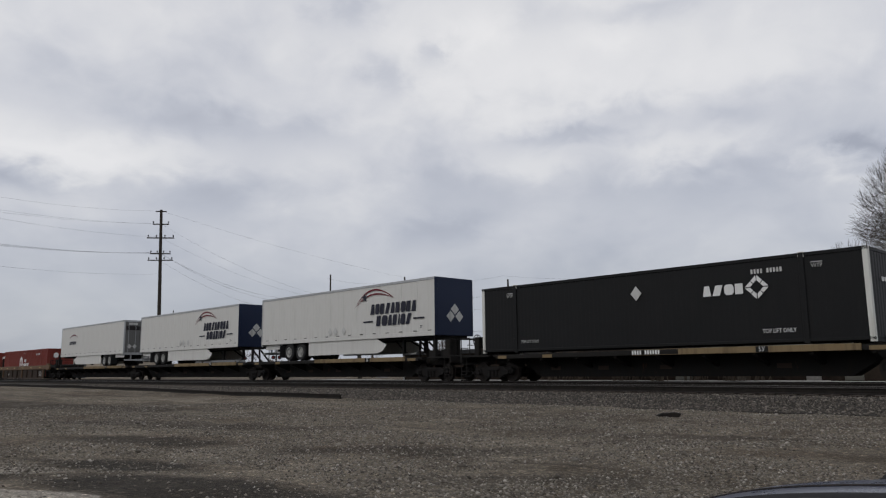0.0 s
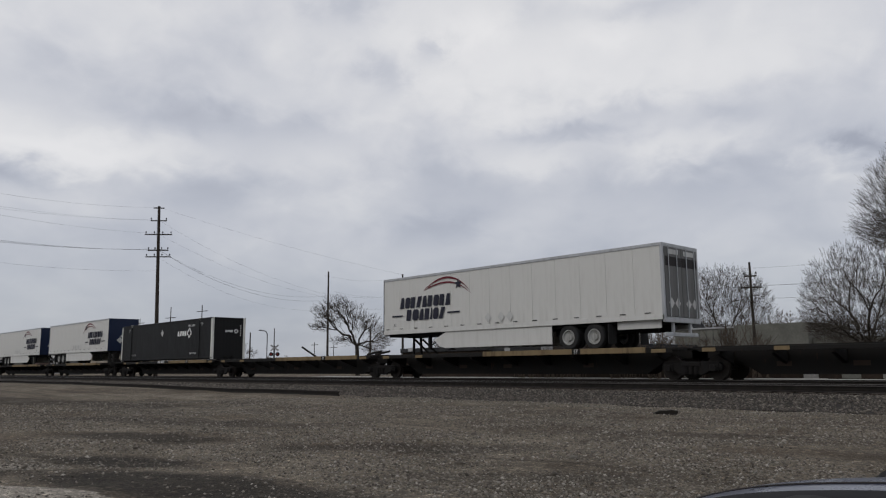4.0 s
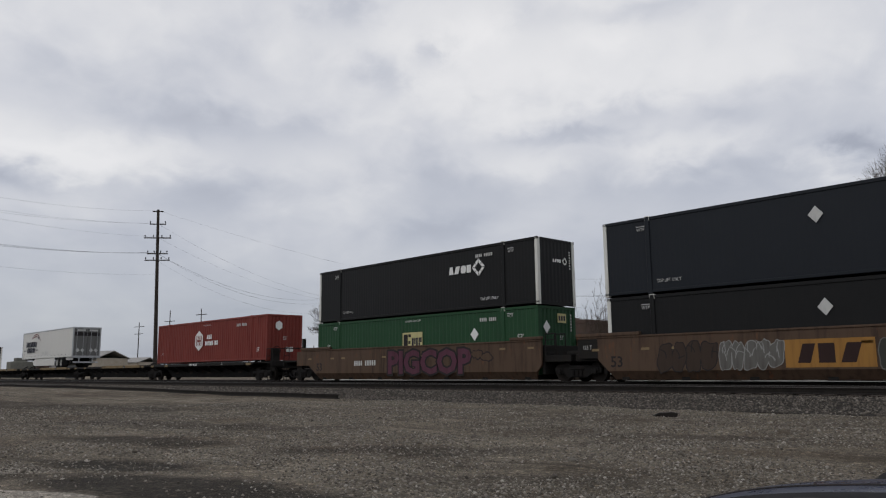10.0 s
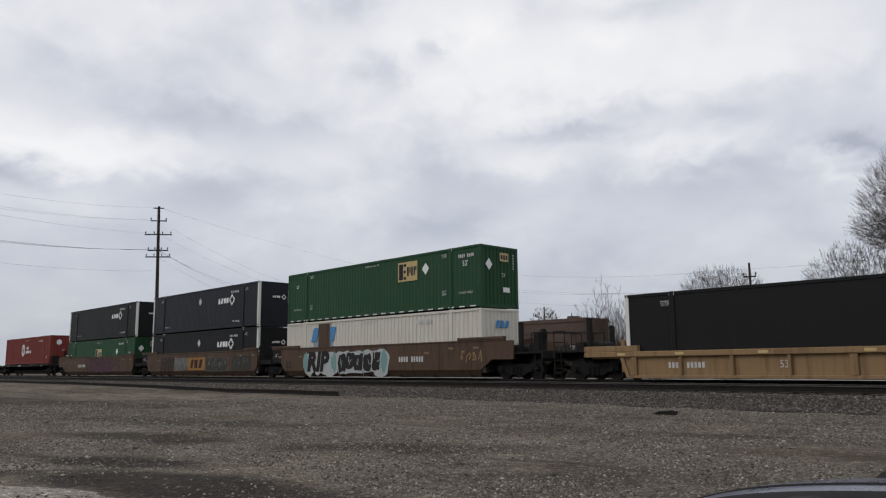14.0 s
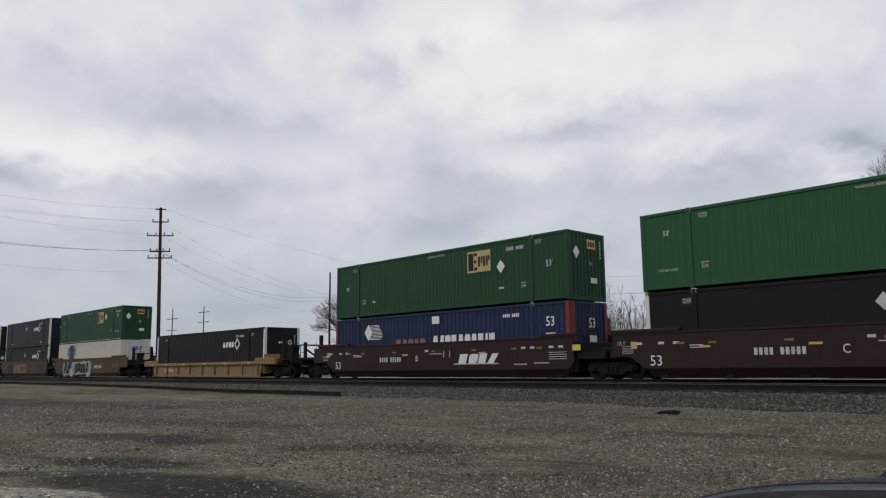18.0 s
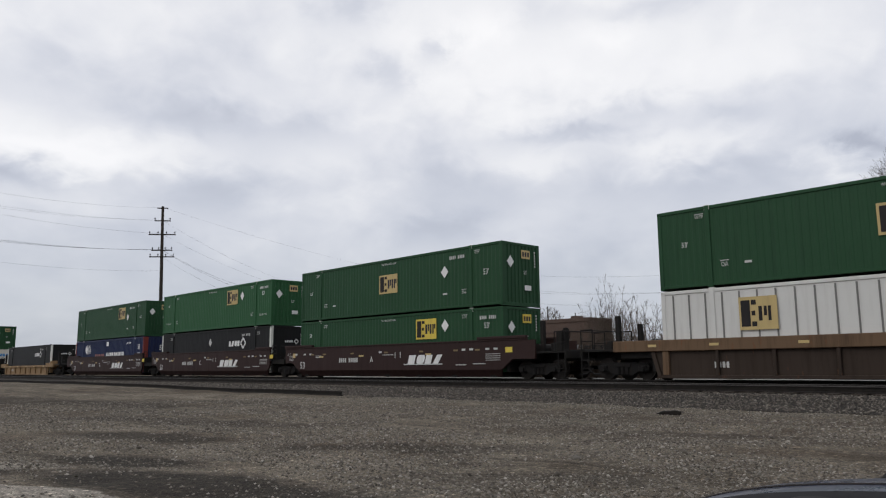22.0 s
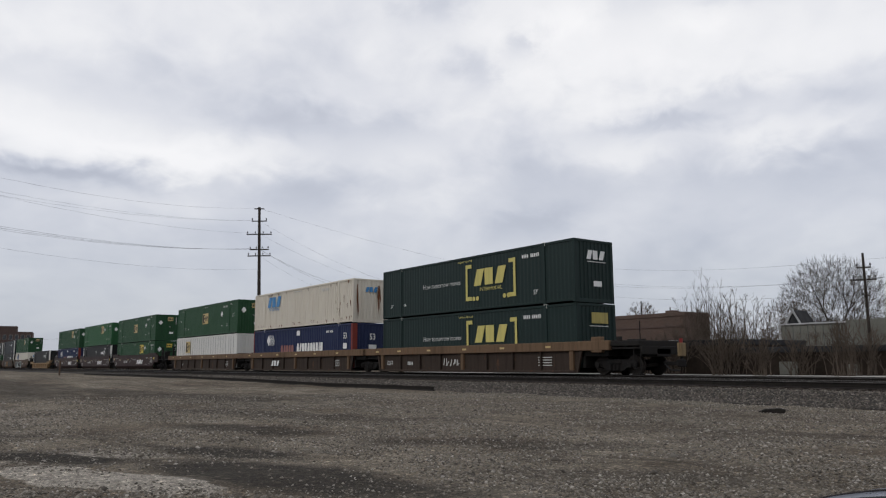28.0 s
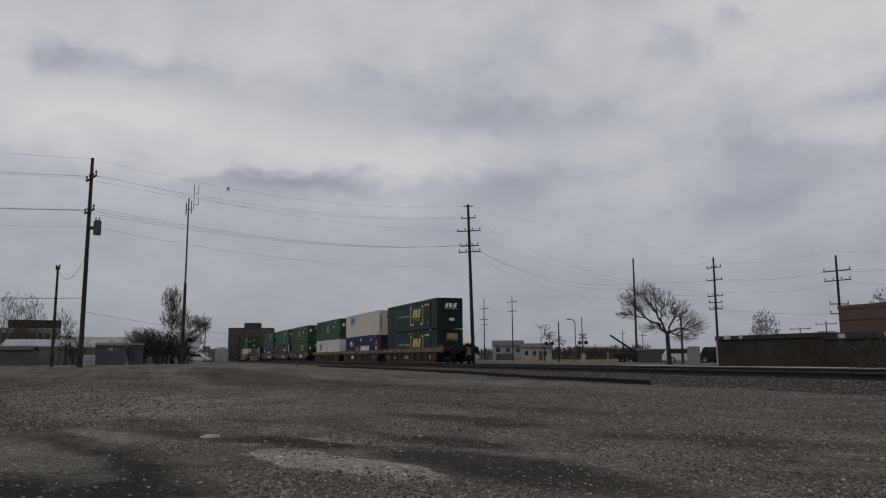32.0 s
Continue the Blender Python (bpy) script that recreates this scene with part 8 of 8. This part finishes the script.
    for k in range(16):   # works and tanks along the far line
        az = rng.uniform(84.8, 89.2) if k < 9 else rng.uniform(72, 81)
        x, y = at_az(az, rng.uniform(150, 210))
        w, h = rng.uniform(2, 5), rng.uniform(1.6, 3.4)
        bm = bmesh.new()
        add_box(bm, -w / 2, w / 2, -2, 2, -0.3, h, ch=0.1)
        add_box(bm, -w / 4, w / 4, -1, 1, h, h + rng.uniform(0.1, 0.8), ch=0.05)
        solid("depot_shed", bm, rng.choice((WHITE_WALL, SHED_GREY, CONCRETE, BRICK_RED, GREY_SIDING)), "small distant depot shed beside the line", "shed", "distant sheds", at=pose(x, y, 0.4, 0, 0, 85))


# ---- vehicles and small things ----
def parked_car(label, az, dist, turn, mat, base, name="parked_car"):
    x, y = at_az(az, dist)
    c = thing(name, label, "car", pose(x, y, base, 0, 0, turn), "parked cars")
    bm = bmesh.new()
    add_prism(bm, [(-2.2, 0.3), (2.2, 0.3), (2.25, 0.75), (1.3, 0.92), (-2.15, 0.95)], -0.88, 0.88)
    bmesh.ops.bevel(bm, geom=list(bm.edges), offset=0.06, segments=2, affect="EDGES")
    part("body", bm, mat, c)
    bm = bmesh.new()
    add_prism(bm, [(-2.05, 0.93), (1.2, 0.9), (0.5, 1.5), (-1.7, 1.52)], -0.78, 0.78)
    bmesh.ops.bevel(bm, geom=list(bm.edges), offset=0.08, segments=2, affect="EDGES")
    cab = part("cabin", bm, mat, c)
    for s in (-1, 1):
        bm = bmesh.new()
        add_prism(bm, [(-1.8, 1.0), (0.95, 0.98), (0.45, 1.42), (-1.6, 1.44)], s * 0.785 - 0.006, s * 0.785 + 0.006)
        part("side_window", bm, GLASS, cab)
    for ax in (-1.4, 1.4):
        for s in (-1, 1):
            t = part("wheel", shared("tyre", tyre_mesh), None, c, at=Matrix.Translation((ax, s * 0.8, 0.33)) @ Matrix.Diagonal((0.66, 0.8, 0.66, 1)) @ (Matrix.Identity(4) if s < 0 else Matrix.Rotation(math.pi, 4, "Z")))
            part("rim", shared("rim", rim_mesh), None, t)
    return c


def near_car():
    """The dark car beside the camera, of which the bonnet's edge shows."""
    c = thing("dark_car", "glossy dark car parked on the gravel, its bonnet reflecting the sky", "car", pose(-1.874, 3.225, 0, 0, 0, 0))
    def top(x, v):
        """Half-section of the body at x behind the nose: how far out and how high, v from -1 to 1 across."""
        plan = math.sqrt(max(0.0, 1 - max(0.0, 1 - x / 0.64) ** 2.2))
        w = 0.733 * (0.62 + 0.38 * plan)
        z = 0.364 + 0.171 * (1 - math.exp(-x / 0.35)) + 0.05 * min(x, 2.6) - 0.166 * abs(v) ** 2.6
        return x + 0.22 * abs(v) ** 2.2 * math.exp(-x / 0.6), v * w, z
    bm = bmesh.new()
    m = 40
    xs = [1.6 * (k / 30) ** 1.6 for k in range(31)] + [1.6 + 2.7 * k / 14 for k in range(1, 15)]
    rings = []
    for x in xs:
        tail = 0.05 * smooth(3.7, 4.3, x)
        ring = [bm.verts.new(Vector(top(x, -1 + 2 * k / m)) - Vector((0, 0, tail))) for k in range(m + 1)]
        x1, y1, z1 = top(x, 1.0)
        ring += [bm.verts.new((x1, y1 * 1.01, z1 * 0.75)), bm.verts.new((x1, y1 * 0.96, 0.22)), bm.verts.new((x1, -y1 * 0.96, 0.22)), bm.verts.new((x1, -y1 * 1.01, z1 * 0.75))]
        rings.append(ring)
    n = len(rings[0])
    for p, q in zip(rings, rings[1:]):
        for k in range(n):
            if k < 14 or k == n - 1:
                continue
            bm.faces.new((p[k], p[(k + 1) % n], q[(k + 1) % n], q[k]))
    bm.faces.new(rings[0][::-1]), bm.faces.new(rings[-1])
    body = part("body", bm, CAR_BLUE, c, smooth=True)
    # near side of the bonnet: the lack of sky reflection is coloured in
    bm = bmesh.new()
    side = [[bm.verts.new(Vector(top(x, -1 + 2 * k / m)) - Vector((0, 0, 0.05 * smooth(3.7, 4.3, x)))) for k in range(15)] for x in xs]
    for p, q in zip(side, side[1:]):
        for k in range(14):
            bm.faces.new((p[k], p[k + 1], q[k + 1], q[k]))
    part("side_panel", bm, rough_mat("unreflecting_black", (0.006, 0.006, 0.007), (0.011, 0.011, 0.012), 3, 0.8, 0.1, 0.002), c, "near side of the bonnet, dull black in place of dark reflections", smooth=True)
    bm = bmesh.new()
    cab = [(1.55, 0.60, 0.56), (2.15, 0.98, 0.54), (2.6, 1.06, 0.52), (3.2, 1.05, 0.52), (3.7, 0.94, 0.53), (4.1, 0.66, 0.55)]
    rings = []
    for x, z1, w in cab:
        rings.append([bm.verts.new(v) for v in ((x, -w - 0.06, 0.50), (x, -w, z1 - 0.06), (x, -w * 0.8, z1), (x, w * 0.8, z1), (x, w, z1 - 0.06), (x, w + 0.06, 0.50))])
    for a, b in zip(rings, rings[1:]):
        for k in range(5):
            bm.faces.new((a[k], b[k], b[k + 1], a[k + 1]))
    bm.faces.new(rings[0]), bm.faces.new(rings[-1][::-1])
    cabin = part("cabin", bm, GLASS, c, "dark glass cabin", smooth=True)
    for side in (-0.10, 0.74):
        bm = bmesh.new()
        rods(bm, [top(0.12 + 0.1 * k, side) for k in range(15)], 0.007)
        part("bonnet_seam", bm, SPRAY_BLACK, body)
    for s in (-1, 1):
        bm = bmesh.new()
        add_box(bm, 0.12, 0.30, s * 0.40 - 0.1, s * 0.40 + 0.1, 0.27, 0.36, ch=0.03)
        part("headlight", bm, GLASS, body)
    for ax in (0.85, 3.45):
        for s in (-1, 1):
            t = part("wheel", shared("tyre", tyre_mesh), None, c, at=Matrix.Translation((ax, s * 0.66, 0.29)) @ Matrix.Diagonal((0.58, 0.7, 0.58, 1)) @ (Matrix.Identity(4) if s < 0 else Matrix.Rotation(math.pi, 4, "Z")))
            part("rim", shared("rim", rim_mesh), None, t)


def build_small():
    near_car()
    parked_car("black station wagon parked beyond the tracks", 54.8, 95, 20, CAR_BLACK, 0.3)
    parked_car("pale parked car half hidden by a tree", 51.7, 80, 60, WHITE, 0.3)
    parked_car("dark parked car beside a low building", 49.2, 78, 10, CAR_BLACK, 0.36)
    parked_car("white car far down the line", 86.8, 150, 70, WHITE, 0.4)
    # crossing signal masts
    for az, d in ((58.85, 100), (90.0, 105), (61.3, 104)):
        x, y = at_az(az, d)
        s = thing("crossing_signal", "railway crossing signal with twin lamps and a white arm", "signal", pose(x, y, 0.3, 0, 0, 50), "crossing signals")
        bm = bmesh.new()
        add_tube(bm, (0, 0, -0.2), (0, 0, 3.6), 0.06, n=8)
        part("mast", bm, SHED_GREY, s)
        bm = bmesh.new()
        for a in (35, -35):
            add_box(bm, -0.6, 0.6, -0.1, -0.07, 3.2, 3.4)
            vs = list(bm.verts)[-8:]
            bmesh.ops.rotate(bm, cent=(0, -0.08, 3.3), matrix=Matrix.Rotation(radians(a), 3, "Y"), verts=vs)
        part("crossbuck", bm, WHITE_WALL, s)
        for dx in (-0.4, 0.4):
            bm = bmesh.new()
            add_tube(bm, (dx, -0.2, 2.5), (dx, -0.12, 2.5), 0.26, n=14)
            lamp = part("lamp_board", bm, SPRAY_BLACK, s)
            bm = bmesh.new()
            add_tube(bm, (dx, -0.26, 2.5), (dx, -0.2, 2.5), 0.11, n=12)
            part("lens", bm, LIGHT_RED, lamp)
        bm = bmesh.new()
        add_box(bm, -0.25, 0.25, -0.2, 0.2, -0.1, 1.1, ch=0.03)
        part("gate_box", bm, WHITE_WALL, s)
    # street lamp
    x, y = at_az(59.4, 105)
    s = thing("street_lamp", "grey street lamp on a curved arm", "street lamp", pose(x, y, 0.35))
    bm = bmesh.new()
    rods(bm, [(0, 0, 0), (0, 0, 5.2), (-0.4, 0, 5.6), (-1.6, 0, 5.8)], 0.07)
    part("lamp_post", bm, SHED_GREY, s)
    bm = bmesh.new()
    add_box(bm, -2.1, -1.5, -0.12, 0.12, 5.72, 5.86, ch=0.03)
    part("lamp_head", bm, SHED_GREY, s)
    # a loading boom on a truck
    x, y = at_az(55.2, 90)
    s = thing("mobile_crane", "small truck crane with its dark boom raised", "crane", pose(x, y, 0.35, 0, 0, 50))
    bm = bmesh.new()
    add_box(bm, -2.2, 2.2, -0.9, 0.9, 0.5, 1.0, ch=0.05)
    part("chassis", bm, SPRAY_BLACK, s)
    bm = bmesh.new()
    add_box(bm, 1.2, 2.4, -0.85, 0.85, 0.85, 1.5, ch=0.1)
    part("cab", bm, WHITE_WALL, s, "white cab")
    bm = bmesh.new()
    rods(bm, [(0.2, 0, 1.1), (-2.7, 0.0, 3.1)], 0.11)
    part("boom", bm, SPRAY_BLACK, s)
    for ax in (-1.4, 1.4):
        for sd in (-1, 1):
            part("wheel", shared("tyre", tyre_mesh), None, s, at=Matrix.Translation((ax, sd * 0.8, 0.36)) @ Matrix.Diagonal((0.72, 0.8, 0.72, 1)))
    # yard clutter beside the low building
    x, y = at_az(51.15, 66)
    bm = bmesh.new()
    add_box(bm, -0.5, 0.5, -0.12, 0.12, -0.3, 1.45, ch=0.04)
    solid("concrete_slab", bm, CONCRETE, "upright grey concrete slab in the yard", "slab", at=pose(x, y, 0.36, 0, 0, 50))
    x, y = at_az(49.3, 82)
    s = thing("dark_shed", "low dark shed in the yard behind the tracks", "shed", pose(x, y, 0.36, 0, 0, 49))
    wall_box(s, "wall", -1.3, 1.3, 0, 2.4, -0.3, 1.25, ROOF_DARK)
    wall_box(s, "roof", -1.4, 1.4, -0.1, 2.5, 1.25, 1.36, SHED_GREY)
    wall_box(s, "door", -0.5, 0.3, -0.03, 0.0, 0.0, 1.0, SHED_GREY)
    x, y = at_az(53.9, 84)
    s = thing("dark_shed", "low grey fence-side shed beyond a tree", "shed", pose(x, y, 0.36, 0, 0, 52))
    wall_box(s, "wall", -1.6, 1.6, 0, 2.4, -0.3, 1.35, SHED_GREY)
    wall_box(s, "roof", -1.7, 1.7, -0.1, 2.5, 1.35, 1.45, WHITE_WALL)
    # marker post beside the line
    for az, d in ((79.9, 62), (57.1, 85)):
        x, y = at_az(az, d)
        bm = bmesh.new()
        add_box(bm, -0.07, 0.07, -0.05, 0.05, -0.3, 1.0, ch=0.02)
        add_box(bm, -0.09, 0.09, -0.06, 0.06, 1.0, 1.12, ch=0.02)
        solid("marker_post", bm, CONCRETE if az < 70 else WELL_BROWN, "short square marker post beside the line", "post", "marker posts", at=pose(x, y, ground_z(x, y)))
    # end-of-train device on the last coupler
    e = thing("end_of_train_marker", "small yellow end-of-train device on the last coupler", "marker lamp", Matrix.Identity(4))
    bm = bmesh.new()
    add_box(bm, -0.1, 0.12, -0.16, 0.16, 0.0, 0.55, ch=0.03)
    part("housing", bm, SPINE_YELLOW, e)
    bm = bmesh.new()
    add_tube(bm, (0.0, 0, 0.55), (0.0, 0, 0.72), 0.07, n=10)
    part("marker_lens", bm, LIGHT_RED, e)
    bm = bmesh.new()
    add_box(bm, -0.04, 0.04, -0.05, 0.05, -0.12, 0.0)
    part("clamp", bm, GEAR, e)
    rides(e, 276.9 + 2.6, TRACK_Y, RAIL_Z + 0.76)


BIRD = []
BIRD_WAY = ((0, 150, 120, 16.0), (24, 128, 110, 14.0), (27.5, 106, 80, 12.0), (28.5, 93.5, 62, 11.3), (29.4, 86.3, 55.8, 11.74), (29.8, 85.9, 55.6, 11.9), (30.2, 85.4, 55.6, 12.2), (30.6, 85.28, 55.6, 12.32), (31.0, 85.25, 55.6, 12.3), (31.3, 85.2, 55.6, 12.27), (32, 85.2, 55.6, 12.27))


def build_bird():
    b = thing("bird", "small dark bird settling on an overhead wire", "bird", Matrix.Identity(4))
    bm = bmesh.new()
    rings = [(-0.16, 0.01), (-0.10, 0.035), (0.0, 0.055), (0.08, 0.045), (0.11, 0.03), (0.15, 0.034), (0.18, 0.008)]
    for (xa, ra), (xb, rb) in zip(rings, rings[1:]):
        add_tube(bm, (xa, 0, 0), (xb, 0, 0), ra, rb, n=8)
    part("body", bm, SPRAY_BLACK, b)
    wings = []
    for s in (-1, 1):
        bm = bmesh.new()
        add_prism(bm, [(0.07, 0.0), (0.05, s * 0.16), (-0.03, s * 0.30), (-0.06, s * 0.15), (-0.07, 0.0)], -0.006, 0.006)
        bmesh.ops.rotate(bm, cent=(0, 0, 0), matrix=Matrix.Rotation(radians(-90), 3, "X"), verts=bm.verts)
        wings.append((part("wing", bm, SPRAY_BLACK, b), s))
    BIRD.append((b, wings))


def fly():
    for b, wings in BIRD:
        walk(b, [(t, pose(*at_az(az, d), rel(el, d), 0, 0, 20)) for t, az, d, el in BIRD_WAY])
        for w, s in wings:
            rows = [(0, pose(0, 0, 0.03))] + [(27 + 0.1 * k, pose(0, 0, 0.03, s * (35 if k % 2 else -25), 0, 0)) for k in range(43)]
            walk(w, rows + [(31.5, pose(0, 0, 0.0, -s * 62, 0, 0)), (32, pose(0, 0, 0.0, -s * 62, 0, 0))])


def motions():
    """The train rolls past; each wheelset turns as far as it rolls."""
    fly()
    times = [k * 1.0 for k in range(33)]
    for ob, x, y, z, turn in MOVERS:
        walk(ob, [(t, pose(x - shift(t), y, z, 0, 0, turn)) for t in times])
    spins = [k / FPS for k in range(32 * FPS + 1)]
    for w, dx, z in WHEELSETS:
        walk(w, [(t, pose(dx, 0, z, 0, -math.degrees(shift(t) / 0.42), 0)) for t in spins])


build_ground()
build_tracks()
build_buildings()
build_poles()
build_trees()
build_cars()
build_trailers()
build_containers()
build_small()
build_bird()
build_stones()
motions()
